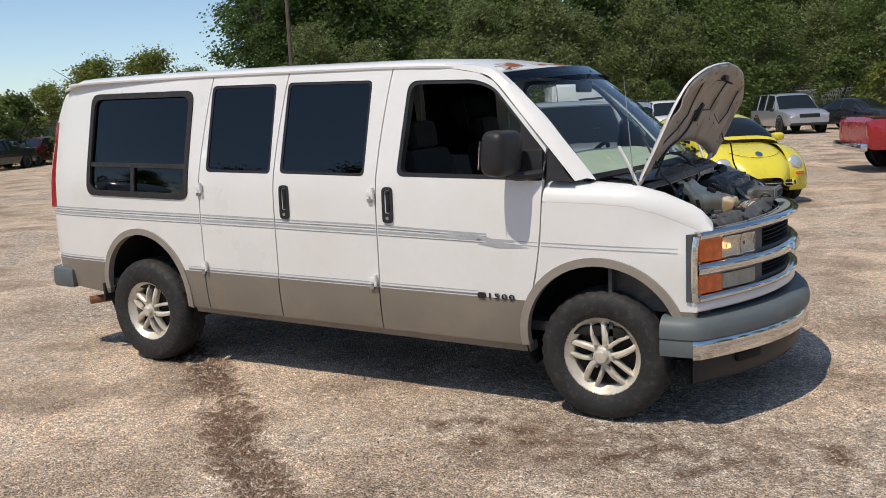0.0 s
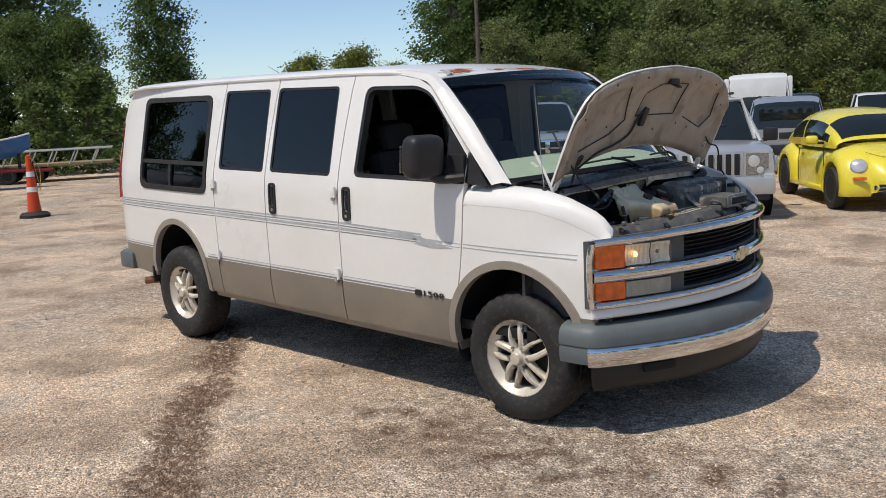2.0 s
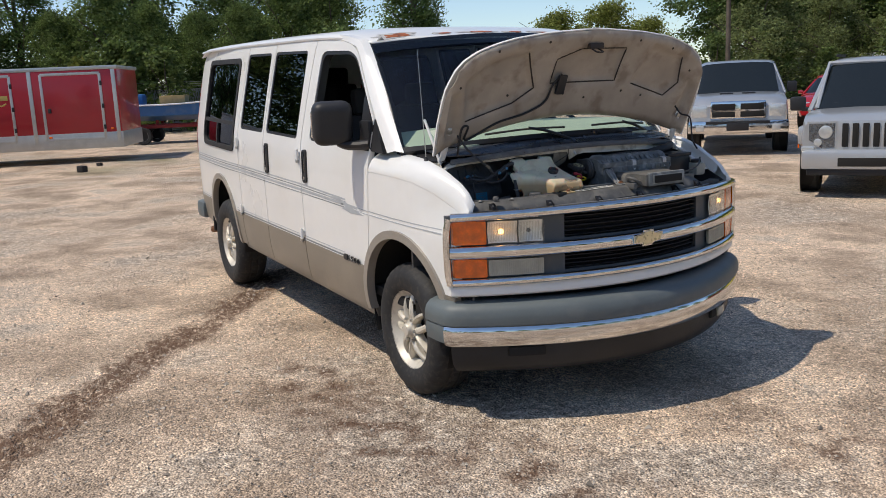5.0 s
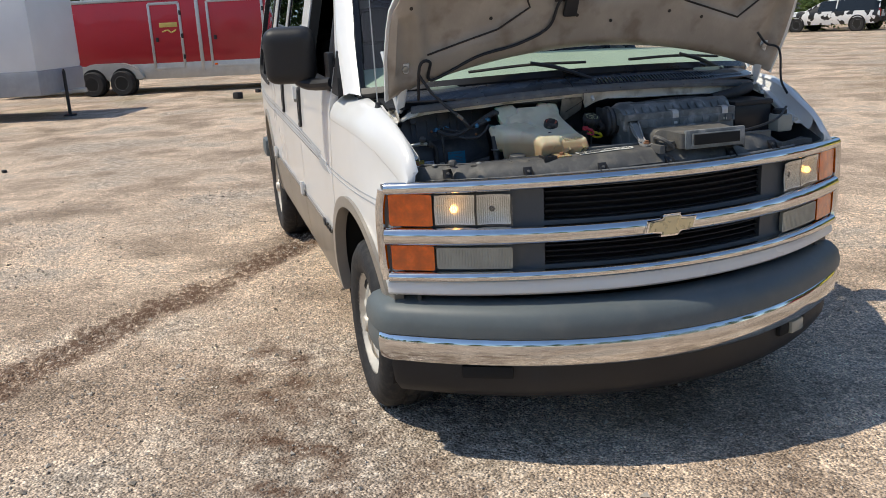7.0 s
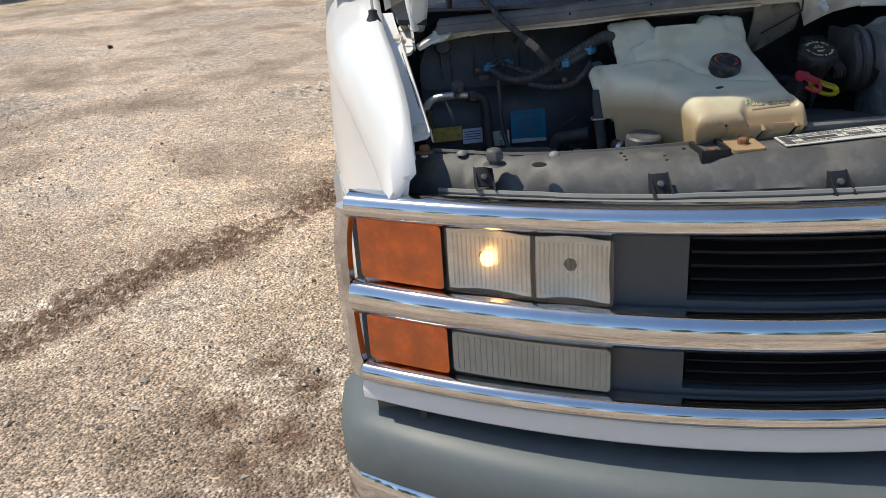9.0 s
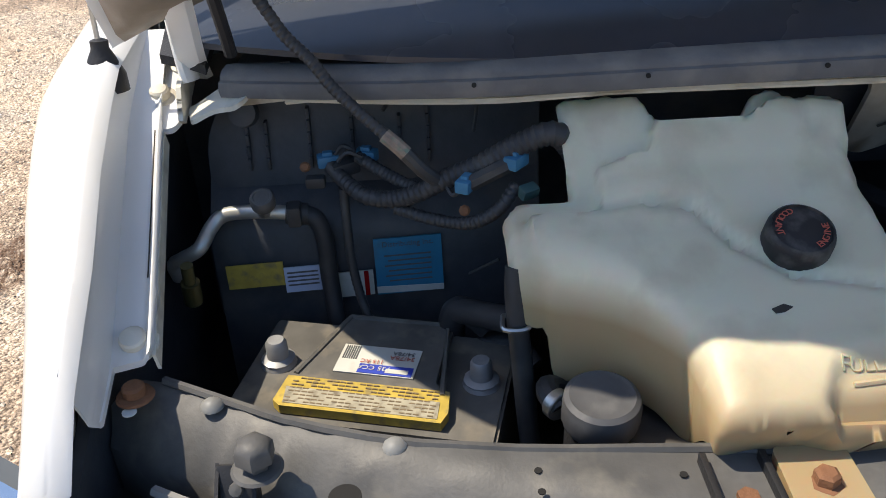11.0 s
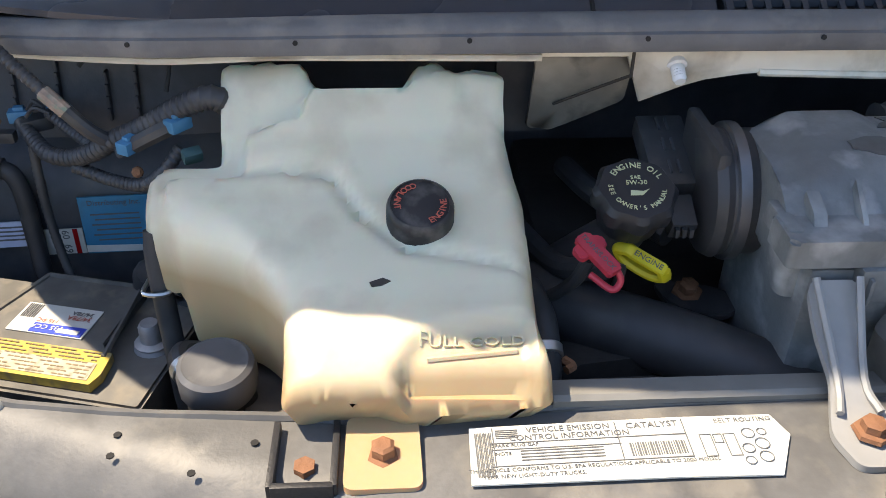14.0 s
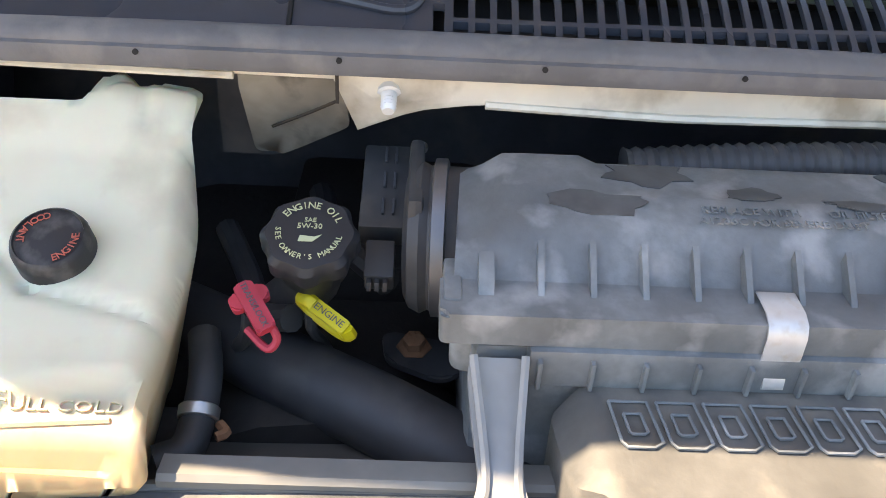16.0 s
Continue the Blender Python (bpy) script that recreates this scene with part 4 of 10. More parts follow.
def add_wheel(x, y, z, r, turn, flip):
    w = 0.235
    m = Matrix.Translation((x, y, z)) @ Matrix.Rotation(radians(180 if flip else 0), 4, "Z") @ Matrix.Rotation(radians(turn), 4, "Y")
    rim = part("wheel", lathe([(0.19, 0.075), (0.218, 0.108), (0.222, 0.100), (0.216, 0.088), (0.196, 0.068), (0.190, -0.09), (0.215, -0.10), (0.18, -0.08), (0.176, 0.06), (0.19, 0.075)], (0, 0, 0), (0, -1, 0), 48, None, False), ALU, van, "dirty alloy wheel with paired spokes on black tyre")
    rim.matrix_basis = m
    part("tyre", tyre_mesh(r, w), RUBBER, rim, "dusty black tyre", 30)
    part("brake_drum", lathe([(0.165, -0.06), (0.165, 0.035), (0.06, 0.04), (0.06, 0.05)], (0, 0, 0), (0, -1, 0), 28), UNDER, rim)
    for k in range(5):
        for a, sw, w0, w1 in ((8, 22, 0.020, 0.016), (-6, -20, 0.013, 0.011)):
            part("spoke", spoke(k * 72 + a, sw, w0, w1), ALU, rim)
    part("hub_cap", lathe([(0.052, 0.04), (0.052, 0.098), (0.040, 0.104), (0.036, 0.124), (0.030, 0.130), (0.012, 0.131)], (0, 0, 0), (0, -1, 0), 28), ALU, rim)
    for k in range(6):
        b = radians(60 * k + 12)
        part("lug_nut", cyl((0.064 * math.cos(b), -0.07, 0.064 * math.sin(b)), (0.064 * math.cos(b), -0.112, 0.064 * math.sin(b)), 0.0105, 0.008, 6), STEEL, rim)


add_wheel(0.024, -0.842, 0.366, 0.366, 9, False)
add_wheel(-3.454, -0.850, 0.380, 0.380, 31, False)
add_wheel(0.024, 0.842, 0.366, 0.366, 50, True)
add_wheel(-3.454, 0.850, 0.380, 0.380, 12, True)


# ---- the van: front end ----
def xf(y):
    return 0.872 - 0.355 * y * y


def front_line(y0, y1, z, off=0.0, n=28, fn=xf, k=0.71):
    out = []
    for i in range(n + 1):
        y = y0 + (y1 - y0) * i / n
        d = Vector((1, k * y, 0)).normalized()
        out.append((Vector((fn(y), y, z(y) if callable(z) else z)) + d * off, d))
    return out


def bar_section(depth, h):
    return [(-depth, -h * 0.4), (-0.006, -h * 0.5), (0.008, -h * 0.42), (0.016, -h * 0.18), (0.018, h * 0.1), (0.012, h * 0.38), (-0.004, h * 0.5), (-depth, h * 0.45)]


grille = part("grille", skin([(-0.955, 0.70), (0.955, 0.70), (0.955, 1.05), (-0.955, 1.05)], [[(-0.44, 0.915), (0.44, 0.915), (0.44, 1.03), (-0.44, 1.03)], [(-0.44, 0.755), (0.44, 0.755), (0.44, 0.835), (-0.44, 0.835)]],
                             lambda y, z: (xf(y) - 0.035, y, z), (-0.03, 0, 0), 0.08), mat("grille_grey", (0.075, 0.085, 0.095), 0.45, var=0.12, scale=5, stain=(0.13, 0.12, 0.11), amount=0.35), van, "dark grey grille with three chrome bars")
for zc, h, y1 in (((lambda y: 1.062 - 0.022 * y * y), 0.046, 0.955), ((lambda y: 0.874 - 0.006 * y * y), 0.066, 0.962), ((lambda y: 0.728 - 0.012 * y * y), 0.042, 0.955)):
    part("chrome_bar", ribbon(front_line(-y1, y1, zc), bar_section(0.03, h)), CHROME, grille, "chrome grille bar", 50)
for sgn in (-1, 1):
    part("chrome_end", tube([(0.535, sgn * 0.962, 0.71), (0.532, sgn * 0.972, 0.78), (0.532, sgn * 0.974, 0.95), (0.54, sgn * 0.962, 1.04)], 0.017, 8, 5), CHROME, grille)
for z0, z1, n in ((0.915, 1.03, 5), (0.755, 0.835, 4)):
    for i in range(n):
        z = z0 + (z1 - z0) * (i + 0.5) / n
        part("slat", ribbon(front_line(-0.445, 0.445, z, -0.045, 14), [(-0.028, -0.001), (0.0, -0.005), (0.003, 0.0), (-0.026, 0.004)]), BLACK, grille)
# black sheet added behind the slats for the shade in the grille
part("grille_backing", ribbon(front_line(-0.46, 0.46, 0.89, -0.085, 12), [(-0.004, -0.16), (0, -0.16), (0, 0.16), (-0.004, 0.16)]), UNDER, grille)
# gold cross-shaped emblem in a chrome edge
cross = [(-0.102, -0.022), (-0.036, -0.022), (-0.040, -0.040), (0.030, -0.040), (0.034, -0.022), (0.092, -0.022), (0.102, 0.022), (0.036, 0.022), (0.040, 0.040), (-0.030, 0.040), (-0.034, 0.022), (-0.092, 0.022)]
em = Matrix.Translation((0.878, -0.012, 0.877)) @ Matrix.Rotation(radians(90), 4, "Z") @ Matrix.Rotation(radians(90), 4, "X")
part("emblem", plate(cross, 0, 0.016, em, 0.004), CHROME, grille, "cross-shaped emblem")
part("emblem_face", plate([(x * 0.88, y * 0.80) for x, y in cross], 0.016, 0.021, em, 0.002), mat("gold_face", (0.72, 0.62, 0.38), 0.3, metal=0.4, var=0.1, scale=40), grille, "worn gold emblem face")

REFLECTOR = mat("lamp_reflector", (0.92, 0.91, 0.88), 0.34, metal=0.45, var=0.12, scale=40, bump=0.3, bscale=90)
DIRTY_LENS = mat("cloudy_lens", (0.36, 0.355, 0.30), 0.2, var=0.12, scale=14, coat=0.6)
FLUTE = glass_mat("fluted_glass", (1, 0.98, 0.95), 0.9, 0.08)
BULB = mat("lit_bulb", (1.0, 0.72, 0.38), 0.3, emit=(1.0, 0.5, 0.16, 6.0))


def lens(name, y0, y1, z0, z1, off, material, parent, sgn, label="", thick=0.02):
    a, b = sorted((sgn * y0, sgn * y1))
    return part(name, skin(rounded([(a, z0), (b, z0), (b, z1), (a, z1)], 0.008, 3), [], lambda y, z: (xf(y) + off, y, z), (-thick, 0, 0), 0.05), material, parent, label)


for sgn in (-1, 1):
    for z0, z1, main in ((0.908, 1.022, True), (0.745, 0.835, False)):
        lamp = lens("headlamp" if main else "parking_lamp", 0.55, 0.945, z0 - 0.004, z1 + 0.004, -0.05, GLOSSY, grille, sgn, "headlamp with clear fluted lens and amber corner" if main else "parking lamp with cloudy lens and amber corner")
        lens("amber_lens", 0.808, 0.945, z0, z1, -0.006, AMBER, lamp, sgn, "amber turn-signal lens")
        if main:
            for ya, yb in ((0.672, 0.798), (0.557, 0.664)):
                def bowl(y, z, yc=(ya + yb) / 2, hw=(yb - ya) / 2, zc=(z0 + z1) / 2, hz=(z1 - z0) / 2, g=sgn):
                    q = min(1.0, ((abs(y) - yc) / hw) ** 2 * 0.75 + ((z - zc) / hz) ** 2 * 0.6)
                    return (xf(y) - 0.012 - 0.024 * (1 - q), y, z)
                c0, c1 = sorted((sgn * ya, sgn * yb))
                part("reflector_bowl", skin([(c0, z0 + 0.004), (c1, z0 + 0.004), (c1, z1 - 0.004), (c0, z1 - 0.004)], [], bowl, (-0.002, 0, 0), 0.008), REFLECTOR, lamp, "", 50)
            part("bulb", lathe([(0.012, 0), (0.012, 0.010), (0.004, 0.014)], (xf(0.735) - 0.034, sgn * 0.735, 0.965), (1, 0, 0), 12), BULB, lamp, "glowing orange bulb")
            n = 34
            for i in range(n):
                y = 0.562 + 0.234 * i / n
                part("lens_flute", cyl((xf(y) - 0.012, sgn * y, z0 + 0.012), (xf(y) - 0.012, sgn * y, z1 - 0.012), 0.0016, seg=6), FLUTE, lamp)
            lens("clear_lens", 0.553, 0.802, z0, z1, -0.006, GLASS_CLEAR, lamp, sgn, "", 0.003).visible_shadow = False
        else:
            lens("cloudy_lens", 0.555, 0.80, z0 + 0.006, z1 - 0.006, -0.010, DIRTY_LENS, lamp, sgn, "cloudy ribbed lens")
            for i in range(26):
                y = 0.562 + 0.23 * i / 25
                part("lens_flute", cyl((xf(y) - 0.010, sgn * y, z0 + 0.012), (xf(y) - 0.010, sgn * y, z1 - 0.012), 0.0016, seg=6), DIRTY_LENS, lamp)

part("front_valance", ribbon(front_line(-0.965, 0.965, lambda y: 0.672 - 0.006 * y * y), [(-0.10, -0.024), (-0.012, -0.018), (0.0, -0.008), (0.002, 0.014), (-0.008, 0.034), (-0.10, 0.034)]), WHITE, van, "white painted strip under the grille")
part("header_panel", skin([(-0.88, 0.0), (0.88, 0.0), (0.79, 1.0), (-0.79, 1.0)], [], lambda y, s: (xf(y) - 0.02 - 0.082 * s, y, 1.078 - 0.026 * y * y - 0.014 * s), (0, 0, -0.02), 0.09),
     mat("primer_grey_panel", (0.26, 0.26, 0.25), 0.5, var=0.12, scale=7, stain=(0.24, 0.22, 0.2), amount=0.5), van, "pale grey panel behind the chrome bar")
part("panel_rim", tube([(xf(y) - 0.102 + 0.006 * smooth_step(math.sin(9 * y), 0.5, 0.8), y, 1.069 - 0.026 * y * y) for y in np.linspace(-0.80, 0.80, 70)], 0.005, 6, 1), mat("rim_grey", (0.24, 0.24, 0.23), 0.5, var=0.12), van)


# unseen plate, added to stop sun leaking through behind the grille
part("splash_shield", skin([(-0.80, 0), (0.80, 0), (0.80, 1), (-0.80, 1)], [], lambda y, q: (xf(y) - 0.05 - 0.22 * q, y, 0.645), (0, 0, -0.006), 0.1), UNDER, van)

# ---- the van: front bumper ----
def bumper_line(off=0.0, n=30):
    base = [(0.36, -1.015), (0.46, -1.015), (0.53, -1.008)]
    mid = [(0.955 - 0.395 * y * y, y) for y in np.linspace(-0.985, 0.985, n)]
    pts = base + mid + [(x, -y) for x, y in base[::-1]]
    out = []
    for i, p in enumerate(pts):
        a, b = pts[max(0, i - 1)], pts[min(len(pts) - 1, i + 1)]
        d = Vector((b[1] - a[1], a[0] - b[0], 0)).normalized()
        out.append((Vector((p[0], p[1], 0)) + d * off, d))
    return out


bumper = part("front_bumper", ribbon(bumper_line(), [(-0.15, 0.49), (-0.01, 0.505), (0.004, 0.515), (0.006, 0.55), (-0.004, 0.588), (-0.028, 0.612), (-0.07, 0.624), (-0.15, 0.622)]), GREY_PAD, van, "grey plastic bumper pad over a chrome strip", 50)
bl = bumper_line()
part("chrome_strip", ribbon(bl[2:-2], [(-0.05, 0.412), (-0.012, 0.406), (-0.002, 0.416), (0.004, 0.45), (0.005, 0.48), (0.0, 0.505), (-0.008, 0.512), (-0.05, 0.512)]), CHROME, bumper, "scuffed chrome bumper face", 50)
for s in (slice(0, 3), slice(-3, None)):
    part("bumper_end", ribbon(bl[s], [(-0.05, 0.420), (-0.004, 0.420), (0.002, 0.45), (0.002, 0.49), (-0.004, 0.512), (-0.05, 0.512)]), GREY_PAD, bumper)
part("air_dam", ribbon(bumper_line(-0.045)[2:-2], [(-0.08, 0.25), (-0.03, 0.262), (-0.008, 0.30), (0.0, 0.36), (0.0, 0.425), (-0.08, 0.425)]), BLACK, bumper, "black plastic air dam", 50)
for yy in (-0.66, 0.60):
    xx = 0.955 - 0.395 * yy * yy - 0.045
    part("tow_hook_slot", box((xx + 0.001, yy, 0.372), (0.03, 0.19, 0.05), 0.012, (0, 0, 40 * yy)), UNDER, bumper)
    if yy > 0:
        part("slot_cover", box((xx + 0.010, yy + 0.02, 0.372), (0.022, 0.09, 0.05), 0.008, (0, 0, 40 * yy)), DIRTY_LENS, bumper, "pale cover in the air dam slot")

# ---- the van: mirror, aerial, wipers ----
for sgn in (-1, 1):
    mir = part("door_mirror", box((-0.45, sgn * 1.125, 1.492), (0.15, 0.225, 0.245), 0.074, (0, 6, sgn * 14), 8), BLACK, van, "large black plastic door mirror")
    part("mirror_arm", joined(tube([(-0.43, sgn * 1.10, 1.385), (-0.40, sgn * 1.06, 1.365), (-0.33, sgn * 1.01, 1.365), (-0.285, sgn * 0.972, 1.37)], 0.034, 10, 6, flat=0.8), box((-0.335, sgn * 0.972, 1.42), (0.12, 0.03, 0.16), 0.014)), BLACK, mir)
    part("mirror_glass", box((-0.524, sgn * 1.150, 1.485), (0.006, 0.14, 0.15), 0.003, (0, 6, sgn * 14)), mat("mirror_silver", (0.8, 0.8, 0.82), 0.02, metal=1.0, var=0.01), mir)
aerial = part("aerial", lathe([(0.022, -0.02), (0.021, -0.004), (0.013, 0.014), (0.009, 0.022), (0.009, 0.030), (0.004, 0.032)], (0.200, -0.884, 1.285), (-0.12, 0.02, 1), 18), BLACK, van, "whip aerial on a black rubber base")
part("aerial_mast", cyl((0.197, -0.884, 1.315), (0.150, -0.880, 1.858), 0.0028, 0.0016, 8), STEEL, aerial)
for y0, y1, dx in ((-0.50, -0.02, 0.0), (0.18, 0.70, 0.0)):
    def on_glass(y, s):
        v = y / 0.905
        b, t = Vector((0.245 - 0.29 * abs(v) ** 2.3, y, 1.375 - 0.045 * v * v)), Vector((-0.405 - 0.2 * abs(v) ** 2.4, y * 0.884, 1.952 - 0.048 * v * v))
        p = b.lerp(t, s) + Vector((0.07, 0, 0.055)) * math.sin(math.pi * s) * 0.35 + Vector((0.014, 0, 0.014))
        return NOSE_DOWN @ p
    wiper = part("wiper", tube([on_glass(y1 + 0.02, -0.06), on_glass((y0 + y1) / 2 + 0.1, 0.01) + Vector((0.02, 0, 0.015)), on_glass((y0 + y1) / 2, 0.055) + Vector((0.012, 0, 0.01))], 0.008, 8, 6), BLACK, van, "black windscreen wiper")
    part("wiper_blade", tube([on_glass(y0, 0.05), on_glass((y0 + y1) / 2, 0.06), on_glass(y1, 0.05)], 0.006, 6, 6), RUBBER, wiper)
part("screen_sticker", box(tuple(on_glass(-0.74, 0.10)), (0.003, 0.055, 0.045), 0.0, (0, -48, 22)), mat("pale_sticker", (0.7, 0.75, 0.6), 0.6), ws)

# ---- the van: raised hood ----
HP, HD, HN = Vector((0.2, 0, 1.33)), Vector((0.4305, 0, 0.9025)), Vector((0.9025, 0, -0.4305))


def hood_half(v):
    """Front edge of the hood at a lateral place."""
    return float(np.interp(abs(v), [0, 0.3, 0.5, 0.6, 0.7, 0.78, 0.83, 0.86], [0.674, 0.655, 0.628, 0.602, 0.565, 0.515, 0.455, 0.37]))


def hood_rear(v):
    return 0.15 - 0.15 * (abs(v) / 0.86) ** 2


def hood_surf(v, u, under=0.0):
    crown = -0.045 * (1 - (v / 0.86) ** 2)
    curl = 0.055 * max(0, (u - 0.30) / 0.37) ** 2.2 + 0.02 * max(0, (abs(v) - 0.7) / 0.16) ** 2
    return HP + HD * u + Vector((0, v, 0)) + HN * (crown + curl + under)


hood_out = [(v, hood_half(v)) for v in np.linspace(-0.86, 0.86, 45)] + [(0.868, 0.30), (0.872, 0.18), (0.86, 0.0)] + [(v, hood_rear(v)) for v in np.linspace(0.82, -0.82, 28)] + [(-0.86, 0.0), (-0.872, 0.18), (-0.868, 0.30)]
HOODIN = mat("hood_underside", (0.40, 0.35, 0.29), 0.55, var=0.2, scale=5, fine=40, stain=(0.20, 0.155, 0.115), amount=0.7, bump=0.15, bscale=120)
hood = part("hood", skin(hood_out, [], lambda v, u: hood_surf(v, u), lambda v, u: HN * 0.012, 0.045), WHITE, van, "white hood propped open, dirty beige underside", 50)


def pocket(v, u, pts, soft=0.018):
    """1 inside a polygon, falling to 0 across its edge."""
    best = 9.0
    for (x1, y1), (x2, y2) in zip(pts, [*pts[1:], pts[0]]):
        t = max(0, min(1, ((v - x1) * (x2 - x1) + (u - y1) * (y2 - y1)) / ((x2 - x1) ** 2 + (y2 - y1) ** 2)))
        best = min(best, math.hypot(v - x1 - t * (x2 - x1), u - y1 - t * (y2 - y1)))
    return smooth_step(best if inside((v, u), pts) else -best, -soft, soft)


POCKETS = [[(-0.20, 0.36), (0.24, 0.36), (0.24, 0.56), (-0.06, 0.56), (-0.20, 0.50)],
           [(-0.70, 0.18), (-0.42, 0.26), (-0.30, 0.34), (-0.40, 0.55), (-0.62, 0.50), (-0.74, 0.40)],
           [(0.36, 0.34), (0.62, 0.26), (0.70, 0.34), (0.66, 0.50), (0.42, 0.58)],
           [(-0.81, 0.10), (-0.74, 0.12), (-0.77, 0.34), (-0.82, 0.34)], [(0.74, 0.12), (0.81, 0.10), (0.82, 0.32), (0.77, 0.36)]]


def hood_inner(v, u):
    e = 0.040
    for p in POCKETS:
        e -= 0.024 * pocket(v, u, p)
    rim = min(hood_half(max(-0.86, min(0.86, v))) - u, u - hood_rear(v), 0.862 - abs(v))
    return hood_surf(v, u, 0.014 + (e - 0.014) * smooth_step(rim, 0.0, 0.035))


def shrink_outline(k):
    return [(v * k, 0.33 + (u - 0.33) * k) for v, u in hood_out]


part("hood_inner_panel", skin(shrink_outline(0.985), [], hood_inner, lambda v, u: HN * -0.003, 0.019), HOODIN, hood, "dirty beige pressed inner panel", 60)
SEAM = mat("dark_sealer", (0.05, 0.042, 0.035), 0.9, var=0.2)
for p in POCKETS[:3]:
    pts = p + [p[0]] if p is POCKETS[0] else p[:4]
    part("sealer_line", tube([hood_inner(v, u) + HN * 0.002 for v, u in dense_line(pts, 0.03)], 0.004, 5, 1, smooth=False), SEAM, hood)
part("hood_latch", joined(box(tuple(hood_surf(0.0, 0.585, 0.05)), (0.03, 0.09, 0.03), 0.006), tube([hood_surf(-0.02, 0.57, 0.05), hood_surf(-0.02, 0.57, 0.10), hood_surf(0.02, 0.57, 0.10), hood_surf(0.02, 0.57, 0.05)], 0.005, 6, 4)), mat("latch_dark", (0.04, 0.033, 0.028), 0.6), hood)
part("lamp_bracket", box(tuple(hood_surf(-0.14, 0.36, 0.055)), (0.02, 0.055, 0.11), 0.01, (0, 25, 0)), BLACK, hood, "black under-hood lamp bracket")
part("under_hood_wire", tube([hood_surf(v, u, d) for v, u, d in ((-0.15, 0.42, 0.05), (-0.19, 0.36, 0.05), (-0.22, 0.26, 0.05), (-0.34, 0.20, 0.05), (-0.5, 0.16, 0.045), (-0.68, 0.08, 0.045), (-0.70, 0.17, 0.07), (-0.74, 0.16, 0.07), (-0.74, 0.02, 0.08))], 0.006, 8, 8), BLACK, hood)
part("far_wire", tube([hood_surf(0.72, 0.20, 0.05), hood_surf(0.76, 0.16, 0.07), Vector((0.36, 0.80, 1.42)), Vector((0.38, 0.80, 1.30)), Vector((0.40, 0.82, 1.24))], 0.005, 6, 8), BLACK, hood)
for v, u in ((-0.6, 0.57), (-0.45, 0.30), (-0.10, 0.30), (0.05, 0.27), (0.30, 0.30), (0.45, 0.27), (0.55, 0.56), (-0.3, 0.61), (0.3, 0.61), (0.74, 0.42), (-0.78, 0.38)):
    part("drain_hole", lathe([(0.007, 0), (0.007, 0.002)], hood_inner(v, u), HN, 10), SEAM, hood)
for sgn in (-1, 1):
    hg = part("hood_hinge", tube([(0.17, sgn * 0.80, 1.27), (0.205, sgn * 0.795, 1.30), (0.235, sgn * 0.79, 1.36), (0.275, sgn * 0.785, 1.46)], 0.017, 8, 6, flat=0.5), WHITE, hood, "white painted hood hinge arm")
    part("hinge_bolt", lathe([(0.014, 0), (0.013, 0.008), (0.009, 0.009)], (0.275, sgn * 0.785, 1.44), HN, 6), STEEL, hg)


# ---- the van: engine bay ----
def shelf(y):
    return 1.100 + 0.02 * max(0, min(1, (y + 0.7) / 0.6))


def xs(y):
    return 0.373 - 0.165 * y * y - 0.42 * max(0, abs(y) - 0.45) ** 2


BAY = mat("bay_black", (0.058, 0.062, 0.070), 0.5, var=0.35, scale=8, fine=70, stain=(0.12, 0.112, 0.10), amount=0.6, bump=0.08, bscale=180)
CREAM = mat("cream_painted_steel", (0.72, 0.68, 0.58), 0.5, var=0.09, scale=9, fine=50, stain=(0.30, 0.25, 0.18), amount=0.75)
SEALRUB = mat("seal_rubber", (0.125, 0.125, 0.127), 0.62, var=0.2, scale=14, bump=0.15, bscale=160, stain=(0.20, 0.19, 0.175), amount=0.65)
PAPER_WHITE = mat("chalky_white", (0.74, 0.74, 0.72), 0.6, var=0.1, scale=60)
